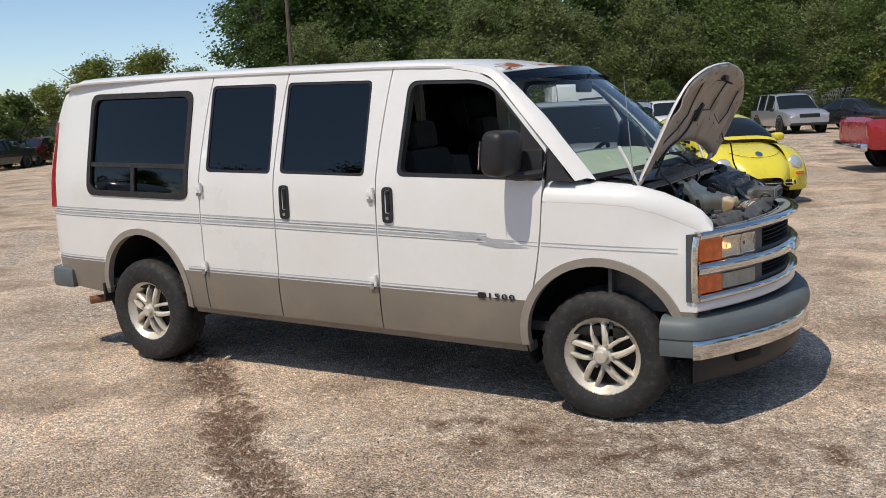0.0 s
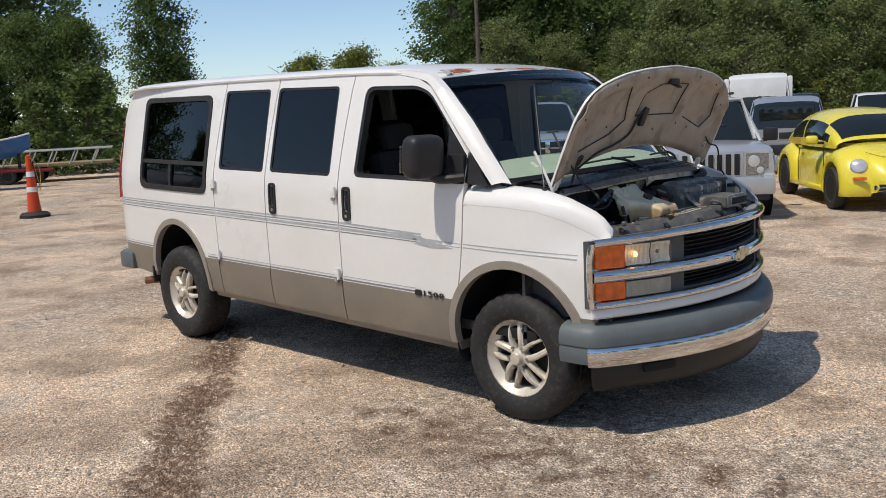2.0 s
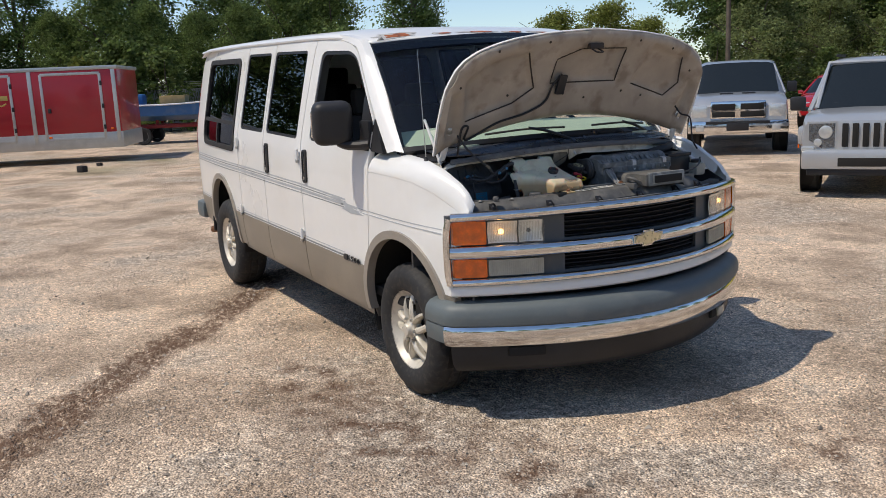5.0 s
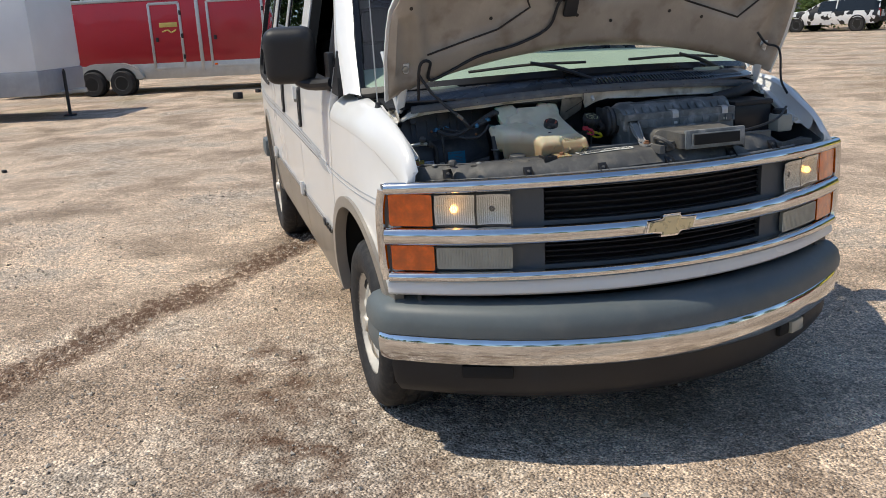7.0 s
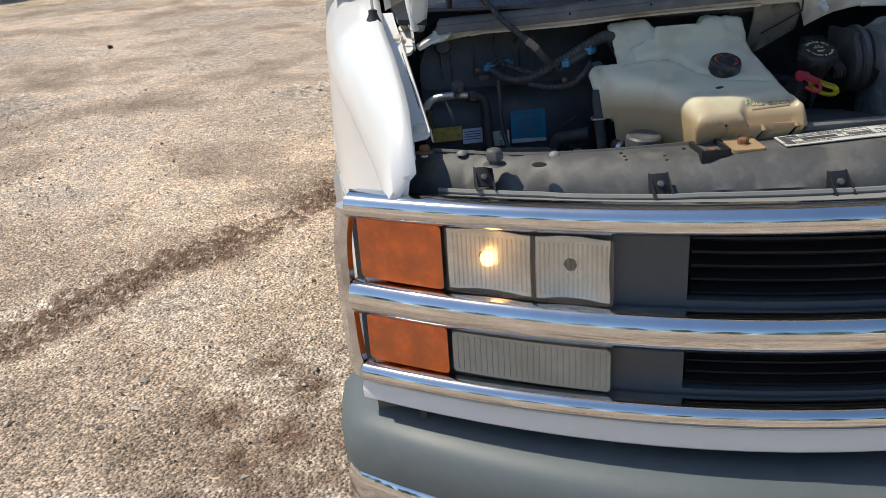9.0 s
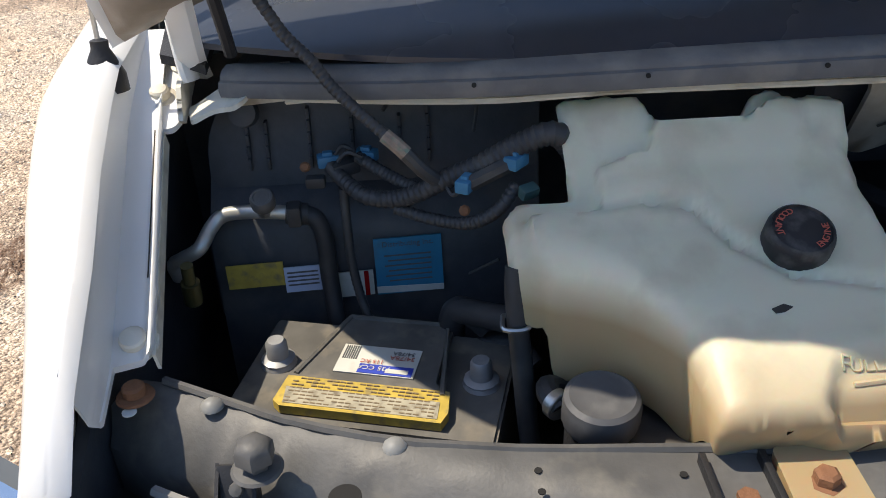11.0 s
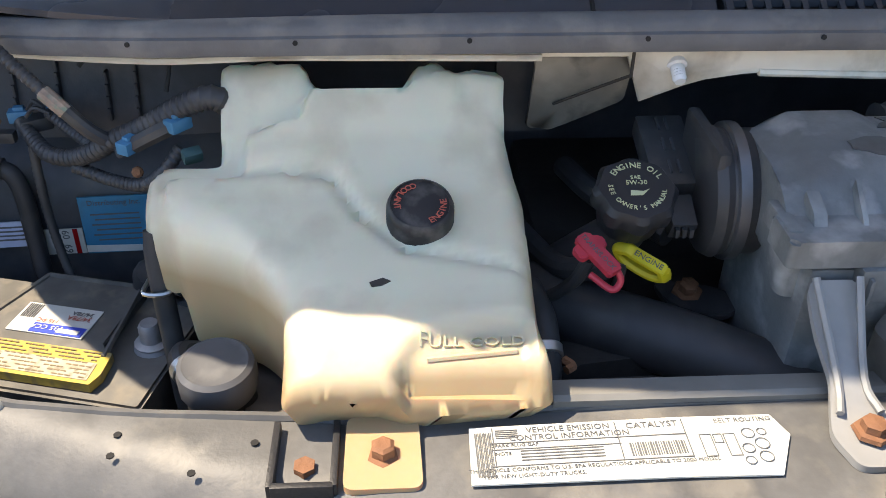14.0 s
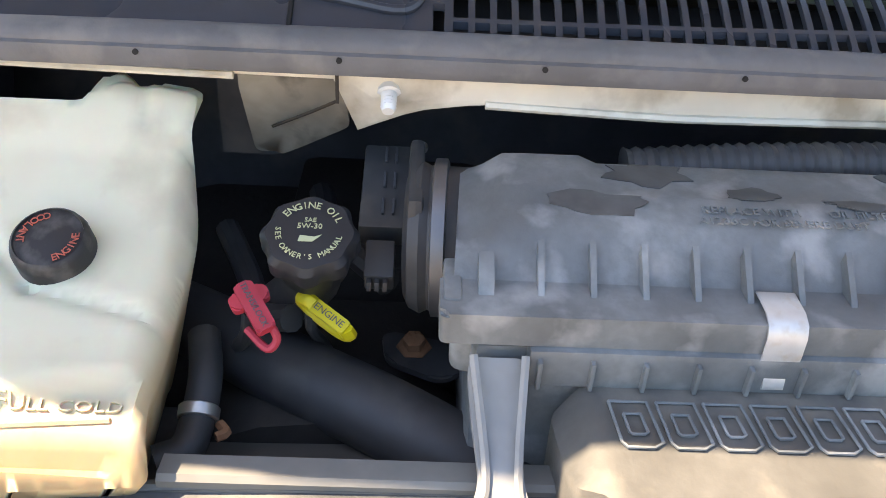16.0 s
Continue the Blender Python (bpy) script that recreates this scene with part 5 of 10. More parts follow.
# firewall, floor of the bay and inner side walls
part("firewall", skin([(-0.93, 0.42), (0.93, 0.42), (0.93, 1.20), (0.80, 1.26), (-0.80, 1.26), (-0.93, 1.20)], [], lambda y, z: (0.10 - 0.02 * y * y, y, z), (-0.02, 0, 0), 0.15), BAY, van)
part("bay_floor", box((0.36, 0, 0.50), (0.60, 1.26, 0.03), 0.005), UNDER, van)
for sgn in (-1, 1):
    part("inner_fender", skin([(0.08, 0.62), (0.58, 0.62), (0.58, 1.06), (0.46, 1.11), (0.22, 1.22), (0.08, 1.24)], [], lambda x, z, s=sgn: (x, s * 0.852, z), (0, sgn * 0.012, 0), 0.1), BAY, van)
    # fender inner wall and painted flange along the opening
    def rail_z(x):
        return 1.236 - 0.44 * (x - 0.233)

    def rail_out(x):
        return 0.028 * max(0.0, min(1.0, (0.47 - x) / 0.25))

    def rail_pt(x, s, g=sgn):
        top = fender_top(x) - 0.0201 * x - 0.006
        if s < 1:
            w = smooth_step(s, 0.0, 1.0)
            return (x, g * (0.849 + rail_out(x) - 0.013 * w), top + (rail_z(x) - top) * s)
        return (x, g * (0.836 + rail_out(x) - 0.035 * (s - 1)), rail_z(x) + 0.006 * math.exp(-((s - 1.9) / 0.1) ** 2))
    rail = part("fender_rail", skin([(0.10, 0), (0.535, 0), (0.535, 0.7), (0.520, 1.05), (0.478, 1.08), (0.472, 1.9), (0.455, 2.0), (0.24, 2.0), (0.10, 1.6)], [], rail_pt, (0, 0, -0.006), 0.03), WHITE, van, "white painted inner fender rail", 40)
    part("rail_lip", skin([(0.238, 0), (0.40, 0), (0.415, 0.35), (0.432, 0), (0.468, 0), (0.468, 1), (0.238, 1)], [], lambda x, s, g=sgn: (x, g * (0.800 + rail_out(x) - 0.002 * s), rail_z(x) - 0.002 - 0.014 * s), (0, sgn * 0.003, 0), 0.02), CREAM, rail)
    part("rail_seam", tube([(x, sgn * (0.8085 + rail_out(x)), rail_z(x) + 0.002) for x in (0.24, 0.30, 0.36, 0.40)], 0.0008, 5, 4), SEAM, rail)
    part("rail_bolt", joined(lathe([(0.021, 0), (0.020, 0.002), (0.0115, 0.003), (0.0115, 0.011), (0.0095, 0.013), (0.003, 0.0135)], (0.454, sgn * 0.820, 1.133), (0.4, 0, 1), 20)), CREAM, rail, "painted flange bolt")
    br = part("hinge_bracket", skin(rounded([(0.137, 0.872), (0.230, 0.862), (0.234, 0.818), (0.205, 0.806), (0.137, 0.812)], 0.008), [], lambda x, y, g=sgn: (x, g * y, 1.245 - 0.35 * (x - 0.20)), (0, 0, -0.006), 0.02), WHITE, van, "white painted hinge bracket with worn edges", 40)
    part("bracket_web", skin([(0.13, 0), (0.226, 0), (0.234, 0.3), (0.215, 1), (0.13, 1)], [], lambda x, s, g=sgn: (x, g * (0.806 + 0.002 * s), 1.244 - 0.35 * (x - 0.20) + 0.030 * s), (0, sgn * 0.005, 0), 0.03), CREAM, br)
    part("bracket_bolt", lathe([(0.017, 0), (0.016, 0.002), (0.010, 0.0025), (0.010, 0.011), (0.008, 0.013)], (0.186, sgn * 0.838, 1.248), (0.35, 0, 1), 18), CREAM, br, "painted hinge bolt")
    part("bracket_bolt", lathe([(0.014, 0), (0.008, 0.0025), (0.008, 0.009)], (0.140, sgn * 0.822, 1.268), (0.35, 0, 1), 16), CREAM, br)
    part("hinge_arm", tube([(0.195, sgn * 0.802, 1.268), (0.19, sgn * 0.806, 1.295), (0.172, sgn * 0.813, 1.345), (0.14, sgn * 0.822, 1.42), (0.10, sgn * 0.83, 1.50)], 0.011, 10, 6, flat=0.7), WHITE, br, "white painted hood hinge arm")
    corner = part("flange_corner", skin(rounded([(0.205, 0.806), (0.236, 0.800), (0.238, 0.775), (0.262, 0.745), (0.245, 0.725), (0.20, 0.735)], 0.010), [], lambda x, y, g=sgn: (x, g * y, 1.243 + 0.55 * max(0, 0.80 - y) - 0.2 * (x - 0.22)), (0, 0, -0.005), 0.02), CREAM, van, "cream painted flange corner", 40)

# hidden plate, added to keep windscreen sun off the engine
part("plenum_floor", skin([(-0.70, 0), (0.70, 0), (0.70, 1), (-0.70, 1)], [], lambda y, s: (0.09 + (xs(y) - 0.14) * s, y, 1.282), (0, 0, -0.006), 0.08), BAY, van)
# cowl, weather seal and painted flange behind the opening
COWL = mat("cowl_black", (0.035, 0.041, 0.053), 0.26, var=0.2, scale=5, fine=50, stain=(0.05, 0.05, 0.052), amount=0.4)


def cowl_surf(y, s):
    v = y / 0.905
    b = NOSE_DOWN @ Vector((0.262 - 0.29 * abs(v) ** 2.3, y, 1.372 - 0.045 * v * v))
    a = Vector((xs(y) - 0.012, y, 1.320 - 0.012 * y * y))
    if b.x > a.x - 0.03:
        b.x = a.x - 0.03
    return a.lerp(b, s) + Vector((0, 0, 0.005 * math.sin(math.pi * s)))


slots = []
for k in range(46):
    y = -0.018 + 0.0163 * k
    if k == 0:
        slots.append(rounded([(y - 0.0042, 0.10), (y + 0.0042, 0.10), (y + 0.0042, 0.40), (y - 0.0042, 0.40)], 0.004, 4))
        continue
    slots.append([(y + 0.0056 * math.cos(a), 0.145 + 0.055 * math.sin(a)) for a in np.linspace(math.pi, 2 * math.pi, 9)] + [(y + 0.0056, 0.25), (y - 0.0056, 0.25)])
    slots.append([(y - 0.0056, 0.285), (y + 0.0056, 0.285), (y + 0.0056, 0.66), (y - 0.0056, 0.66)])
cowl = part("cowl_panel", skin([(-0.80, 0), (0.80, 0), (0.80, 1), (-0.80, 1)], slots, cowl_surf, (0, 0, -0.006), 0.055), COWL, van, "black plastic cowl with slotted air intake", 50)
# black sheet below the slots, stands in for the shade inside
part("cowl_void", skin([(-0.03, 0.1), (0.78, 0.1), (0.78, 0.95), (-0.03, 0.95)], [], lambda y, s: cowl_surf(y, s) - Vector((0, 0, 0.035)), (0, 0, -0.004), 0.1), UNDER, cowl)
part("cowl_seam", tube([cowl_surf(-0.128, s) + Vector((0, 0, 0.001)) for s in (0.02, 0.3, 0.6, 0.9)], 0.0022, 5, 4), UNDER, cowl)
part("cowl_lip", tube([cowl_surf(y, s) + Vector((0, 0, 0.002)) for y, s in ((-0.12, 0.42), (-0.085, 0.36), (-0.05, 0.30), (-0.035, 0.36), (-0.028, 0.55))], 0.004, 8, 6), COWL, cowl)
for sgn in (-1, 1):
    part("cowl_corner", skin([(0.78, 0), (0.835, 0.1), (0.85, 1), (0.78, 1)], [], lambda y, s, g=sgn: (0.215 - 0.5 * (y - 0.78) - 0.16 * s, g * y, 1.290 + 0.03 * s - 0.10 * max(0, y - 0.80)), (0, 0, -0.01), 0.05), BLACK, cowl)


def seal_z(y):
    return 1.318 - 0.07 * y * y


seal = part("weather_seal", ribbon([(Vector((xs(y), y, seal_z(y))), Vector((1, 0.33 * y + 0.84 * math.copysign(max(0, abs(y) - 0.45), y), 0)).normalized()) for y in np.linspace(-0.762, 0.762, 60)],
                                   [(-0.022, -0.012), (0.004, -0.012), (0.006, -0.005), (0.0045, 0.003), (0.001, 0.0045), (0.0005, 0.008), (-0.004, 0.013), (-0.012, 0.016), (-0.026, 0.013)]), SEALRUB, van, "grey rubber weather seal along the cowl", 50)
for y in (-0.523, -0.378, -0.234, -0.088, 0.059, 0.206, 0.355, 0.5):
    part("seal_hole", lathe([(0.0022, 0), (0.0022, 0.0014)], (xs(y) + 0.0050, y, seal_z(y)), (1, 0.33 * y, 0.1), 10), UNDER, seal)


def flange_depth(y):
    """Height by which the painted flange hangs down."""
    return float(np.interp(y, [-0.8, -0.74, -0.68, -0.50, -0.40, -0.2, -0.0935, -0.0925, -0.085, -0.063, -0.033, 0.017, 0.16, 0.8], [0.03, 0.020, 0.012, 0.016, 0.013, 0.016, 0.017, 0.072, 0.066, 0.055, 0.040, 0.031, 0.036, 0.03]))


fl = [(y, 0.0) for y in np.linspace(-0.77, 0.77, 90)] + [(y, 1.0) for y in np.linspace(0.77, -0.77, 90)]
flange = part("cowl_flange", skin(fl, [], lambda y, s: (xs(y) - 0.016 - 0.35 * max(0, s * flange_depth(y) - 0.03) - (0.004 if y < -0.092 else 0), y, seal_z(y) - 0.008 - s * flange_depth(y)), (-0.004, 0, -0.002), 0.03), CREAM, van, "cream painted steel flange, chipped and dirty", 50)
part("flange_lip", tube([(xs(y) - 0.017, y, seal_z(y) - 0.008 - flange_depth(y)) for y in np.linspace(-0.70, -0.17, 24)], 0.003, 6, 1), CREAM, flange)
part("flange_lip", tube([(xs(y) - 0.016, y, seal_z(y) - 0.008 - flange_depth(y)) for y in np.linspace(0.02, 0.7, 24)], 0.0035, 6, 1), CREAM, flange)
part("seam_edge", joined(box((xs(-0.092) - 0.015, -0.092, 1.292), (0.003, 0.0025, 0.034), 0.0005), tube([(xs(-0.092) - 0.017, -0.092, 1.276), (0.334, -0.115, 1.256), (0.315, -0.150, 1.232)], 0.0014, 5, 3)), SEAM, flange)
part("stud", joined(lathe([(0.009, 0), (0.009, 0.005), (0.0062, 0.006), (0.0062, 0.010), (0.0055, 0.011), (0.0062, 0.012), (0.0055, 0.014), (0.0062, 0.015), (0.0055, 0.017), (0.0062, 0.018), (0.0045, 0.022)], (0.352, -0.053, 1.287), (0.85, 0, -0.45), 14)), PAPER_WHITE, flange, "white-painted threaded stud")
part("pressed_panel", skin(rounded([(-0.172, 1.296), (-0.088, 1.296), (-0.086, 1.238), (-0.150, 1.192), (-0.170, 1.198)], 0.006), [], lambda y, z: (0.338 - 0.5 * max(0, 1.272 - z) + 0.10 * (y + 0.092) - 0.006 * math.exp(-((y + 0.13 - 0.7 * (z - 1.23)) / 0.008) ** 2), y, z), (-0.006, 0, 0), 0.02), mat("grimy_cream", (0.24, 0.22, 0.185), 0.5, var=0.3, scale=14, stain=(0.07, 0.06, 0.05), amount=0.9), van, "grimy cream pressed panel", 50)
part("void_panel", skin([(-0.20, 1.19), (-0.15, 1.19), (-0.15, 1.285), (-0.20, 1.285)], [], lambda y, z: (0.285, y, z), (-0.006, 0, 0), 0.05), BAY, van)

# radiator support, dusty black
def support_edge(y):
    return float(np.interp(y, [-0.85, -0.81, -0.773, -0.68, -0.60, -0.50, -0.37, -0.30, -0.18, 0.85], [0.466, 0.456, 0.476, 0.526, 0.556, 0.575, 0.588, 0.600, 0.590, 0.590]))


def support_front(y):
    return xf(y) - 0.125


sup = [(y, support_edge(y)) for y in np.linspace(-0.85, 0.80, 56)] + [(y, support_front(y)) for y in np.linspace(0.80, -0.85, 40)]
support = part("radiator_support", skin(sup, [],
                                         lambda y, x: (x, y, shelf(y) - 0.045 * smooth_step((x - support_front(y)) / 0.045, -1, 0) + 0.002 * math.sin(9 * y)), (0, 0, -0.05), 0.022), DUSTY, van, "dusty black plastic radiator support cover", 50)
part("support_lip", tube([(support_edge(y) + 0.003, y, shelf(y) + 0.001) for y in np.linspace(-0.8, 0.6, 40)], 0.004, 6, 1), DUSTY, support)
part("shroud_lip", ribbon([(Vector((0.585, y, 1.118)), Vector((1, 0, 0))) for y in (-0.185, 0.0, 0.3, 0.6)], [(-0.012, -0.03), (0.010, -0.03), (0.012, 0.008), (0.008, 0.011), (-0.010, 0.009)]), mat("faded_plastic", (0.17, 0.165, 0.15), 0.6, var=0.2, scale=9), support)
PINGREY = mat("dull_pin", (0.22, 0.22, 0.21), 0.5, var=0.2, scale=40)
for x, y in ((0.494, -0.753), (0.556, -0.603)):
    part("push_pin", lathe([(0.010, 0), (0.009, 0.003), (0.005, 0.006), (0.002, 0.007)], (x + 0.006, y, shelf(y)), (0, 0, 1), 16), PINGREY, support)
part("corner_bolt", joined(lathe([(0.016, 0), (0.015, 0.002), (0.0095, 0.003), (0.0095, 0.010), (0.0075, 0.012), (0.002, 0.0122)], (0.489, -0.817, shelf(-0.83) + 0.006), (0, 0, 1), 20)), RUST, support)
part("buffer", joined(lathe([(0.020, 0.0), (0.018, 0.002), (0.010, 0.003)], (0.572, -0.706, shelf(-0.7) - 0.0005), (0, 0, 1), 24), lathe([(0.010, 0.0), (0.011, 0.008), (0.0155, 0.010), (0.0155, 0.020), (0.0125, 0.025), (0.007, 0.0275), (0.002, 0.028)], (0.572, -0.706, shelf(-0.7)), (0, 0, 1), 6)), DUSTY, support, "black hex rubber hood buffer")
part("pin_hole", lathe([(0.006, 0), (0.006, 0.001)], (0.506, -0.818, shelf(-0.8) + 0.0035), (0, 0, 1), 14), PAPER_WHITE, support)
part("cover_hole", lathe([(0.012, 0), (0.012, 0.001)], (0.610, -0.638, shelf(-0.638) + 0.002), (0, 0, 1), 20), UNDER, support)
for x, y in ((0.64, -0.44), (0.615, -0.40), (0.64, -0.36), (0.60, -0.50), (0.62, -0.50)):
    part("pin_hole", lathe([(0.003, 0), (0.003, 0.001)], (x, y, shelf(y) + 0.002), (0, 0, 1), 8), UNDER, support)
for y in (-0.725, -0.46, -0.2, 0.06, 0.34, 0.58):
    x = support_front(y) + 0.004
    clip = part("header_clip", joined(box((x + 0.004, y, 1.078), (0.006, 0.030, 0.034), 0.001, (0, -35, 0)), *[plate([(x, 1.062), (x + 0.034, 1.064), (x - 0.006, 1.094)], y + k * 0.0145 - 0.0015, y + k * 0.0145 + 0.0015, Matrix(((1, 0, 0, 0), (0, 0, 1, 0), (0, 1, 0, 0), (0, 0, 0, 1)))) for k in (-1, 1)]), BLACK, support, "black plastic clip")
    part("clip_pin", lathe([(0.006, 0), (0.005, 0.004), (0.001, 0.005)], (x + 0.008, y, 1.079), (0.8, 0, 0.6), 10), DUSTY, clip)
part("release_latch", joined(box((0.70, 0.075, 1.125), (0.05, 0.05, 0.035), 0.008, (0, 0, 20)), tube([(0.68, 0.05, 1.13), (0.70, 0.03, 1.16), (0.73, 0.05, 1.15), (0.73, 0.09, 1.12)], 0.008, 8, 5), box((0.72, 0.03, 1.12), (0.07, 0.02, 0.03), 0.004)), DUSTY, support, "black hood latch")
part("release_cable", tube([(0.70, 0.10, 1.135), (0.69, 0.25, 1.15), (0.66, 0.45, 1.15), (0.60, 0.62, 1.17), (0.5, 0.74, 1.2)], 0.005, 6, 8), BLACK, support)

# emission label on the support
PAPER = mat("label_paper", (0.60, 0.59, 0.53), 0.6, var=0.08, scale=30, stain=(0.45, 0.41, 0.33), amount=0.4)
INK = mat("label_ink", (0.11, 0.11, 0.11), 0.7, var=0.1)
FLAT = Matrix.Rotation(radians(90), 4, "Z")


def on_top(x, y, z, m=FLAT):
    return Matrix.Translation((x, y, z)) @ m


lab = part("emission_label", skin([(-0.248, 0.612), (-0.030, 0.612), (-0.022, 0.632), (-0.040, 0.668), (-0.250, 0.664)], [], lambda y, x: (x, y, shelf(y) + 0.0022), (0, 0, -0.0015), 0.04), PAPER, support, "white emission label with a torn corner")
LABZ = shelf(-0.14) + 0.0048
for txt, y, x, s in (("VEHICLE EMISSION", -0.178, 0.6175, 0.0072), ("CONTROL INFORMATION", -0.178, 0.6245, 0.0072), ("CATALYST", -0.118, 0.6185, 0.0078), ("BELT ROUTING", -0.052, 0.6170, 0.0060),
                     ("THIS VEHICLE CONFORMS TO U.S. EPA REGULATIONS APPLICABLE TO 2000 MODEL", -0.165, 0.6530, 0.0046), ("YEAR NEW LIGHT-DUTY TRUCKS.", -0.207, 0.6585, 0.0046), ("SPARK PLUG GAP", -0.217, 0.6310, 0.0042), ("NOTE", -0.226, 0.6385, 0.0042)):
    writing("label_text", txt, s, on_top(x, y, shelf(y) + 0.0028, Matrix.Rotation(radians(1.9), 4, "X") @ FLAT), INK, lab, 0.0002)


def ink_bar(x, y, sx, sy, z=LABZ, m=INK, parent=lab):
    part("print_bar", box((x, y, shelf(y) + 0.0026), (sx, sy, 0.0006), 0, (1.9, 0, 0)), m, parent)


for k in range(11):
    ink_bar(0.638, -0.2445 + 0.0011 * k, 0.040, 0.0004 + 0.0004 * (k % 3 == 0))
for k in range(22):
    ink_bar(0.6405, -0.137 + 0.0018 * k, 0.012, 0.0006 + 0.0007 * ((k * 7) % 5 < 2))
for k in range(4):
    ink_bar(0.6365 + 0.0028 * k, -0.185, 0.0009, 0.058)
for y in (-0.232, -0.144, -0.096):
    ink_bar(0.632, y, 0.036, 0.0007)
for x in (0.6285, 0.6495, 0.6345):
    ink_bar(x, -0.165 if x != 0.6345 else -0.188, 0.0007, 0.138 if x != 0.6345 else 0.09)
for k in range(5):
    ink_bar(0.6165 + 0.0018 * k, -0.222, 0.0007, 0.016)
for y, x, w, h in ((-0.083, 0.640, 0.008, 0.020), (-0.066, 0.640, 0.008, 0.020), (-0.0745, 0.634, 0.006, 0.008)):
    for a, b, c, d in ((x - h / 2, y, 0.0006, w), (x + h / 2, y, 0.0006, w), (x, y - w / 2, h, 0.0006), (x, y + w / 2, h, 0.0006)):
        ink_bar(a, b, c, d)
for y, x, r in ((-0.052, 0.630, 0.0045), (-0.045, 0.640, 0.0050), (-0.056, 0.644, 0.0042), (-0.046, 0.652, 0.0048), (-0.058, 0.655, 0.0036), (-0.042, 0.629, 0.0032)):
    part("print_ring", tube([(x + r * math.cos(a), y + r * math.sin(a), shelf(y) + 0.003) for a in np.linspace(0, 2 * math.pi, 14)], 0.0004, 4, 1), INK, lab)

# coolant tank, cloudy yellowed plastic
TANK = mat("yellowed_plastic", (0.70, 0.65, 0.485), 0.40, var=0.05, scale=9, fine=35, stain=(0.52, 0.45, 0.32), amount=0.6, sub=0.3)
# the plastic has yellowed below the level at which coolant stood
tn = TANK.node_tree
tone = tn.nodes.new("ShaderNodeMix")
tone.data_type = "RGBA"
old = tn.nodes["Principled BSDF"].inputs["Base Color"].links[0].from_socket
where = tn.nodes.new("ShaderNodeSeparateXYZ")
band = tn.nodes.new("ShaderNodeMapRange")
for k, v in zip((1, 2, 3, 4), (1.186, 1.148, 0.0, 0.88)):
    band.inputs[k].default_value = v
tn.links.new(tn.nodes["Texture Coordinate"].outputs["Object"], where.inputs[0])
tn.links.new(where.outputs["Z"], band.inputs[0])
tn.links.new(band.outputs[0], tone.inputs[0])
tn.links.new(old, tone.inputs[6])
tone.inputs[7].default_value = (0.34, 0.225, 0.108, 1)
tn.links.new(tone.outputs[2], tn.nodes["Principled BSDF"].inputs["Base Color"])
TANK_OUT = rounded([(-0.450, 0.312), (-0.404, 0.314), (-0.396, 0.322), (-0.376, 0.322), (-0.368, 0.341), (-0.292, 0.345), (-0.276, 0.324), (-0.256, 0.322), (-0.250, 0.330), (-0.199, 0.327), (-0.203, 0.365), (-0.193, 0.41), (-0.190, 0.43), (-0.192, 0.527), (-0.193, 0.562), (-0.186, 0.607), (-0.283, 0.613), (-0.334, 0.613), (-0.380, 0.611), (-0.380, 0.575),
                    (-0.383, 0.535), (-0.402, 0.508), (-0.424, 0.485), (-0.452, 0.470), (-0.474, 0.464), (-0.486, 0.452), (-0.504, 0.446), (-0.507, 0.402), (-0.494, 0.388), (-0.447, 0.389), (-0.447, 0.37)], 0.007, 3)


TANK_BODY = [(-0.487, 0.418), (-0.424, 0.412), (-0.424, 0.378), (-0.378, 0.374), (-0.372, 0.354), (-0.29, 0.353), (-0.262, 0.34), (-0.15, 0.34), (-0.15, 0.70), (-0.487, 0.70)]


COLD_WEDGE = [(-0.302, 0.604), (-0.284, 0.574), (-0.262, 0.566), (-0.203, 0.557), (-0.199, 0.604)]


def tank_top(y, x):
    z = float(np.interp(x, [0.31, 0.330, 0.352, 0.387, 0.437, 0.48, 0.545, 0.556, 0.60, 0.66], [1.284, 1.277, 1.258, 1.226, 1.197, 1.184, 1.168, 1.166, 1.150, 1.120]))
    z -= 0.022 * (1 - smooth_step(x - 0.43 - 0.18 * (y + 0.40), -0.02, 0.02)) * smooth_step(-y, 0.385, 0.44) * 0.35
    # sunken wedge that carries the raised lettering, over a stepped front lip
    z -= 0.010 * pocket(y, x, COLD_WEDGE, 0.006)
    z -= 0.016 * smooth_step(x, 0.592, 0.600) * smooth_step(y, -0.300, -0.290)
    z += 0.014 * pocket(y, x, TANK_BODY, 0.003)
    z -= 0.016 * smooth_step(-y, 0.35, 0.40) * smooth_step(x, 0.49, 0.55)
    z -= 0.006 * smooth_step(y, -0.245, -0.20) * (1 - smooth_step(x, 0.40, 0.44))
    for (y0, x0), (y1, x1), d in (((-0.42, 0.412), (-0.382, 0.414), 0.005), ((-0.382, 0.414), (-0.350, 0.42), 0.006), ((-0.35, 0.42), (-0.325, 0.458), 0.006), ((-0.325, 0.458), (-0.289, 0.492), 0.006), ((-0.289, 0.492), (-0.20, 0.514), 0.005), ((-0.245, 0.330), (-0.235, 0.365), 0.004), ((-0.20, 0.40), (-0.192, 0.46), 0.006)):
        t = max(0, min(1, ((y - y0) * (y1 - y0) + (x - x0) * (x1 - x0)) / ((y1 - y0) ** 2 + (x1 - x0) ** 2)))
        z -= d * math.exp(-((y - y0 - t * (y1 - y0)) ** 2 + (x - x0 - t * (x1 - x0)) ** 2) / 0.0048 ** 2)
    return z


TANK_A = np.array(TANK_OUT)
TANK_B = np.roll(TANK_A, -1, 0) - TANK_A


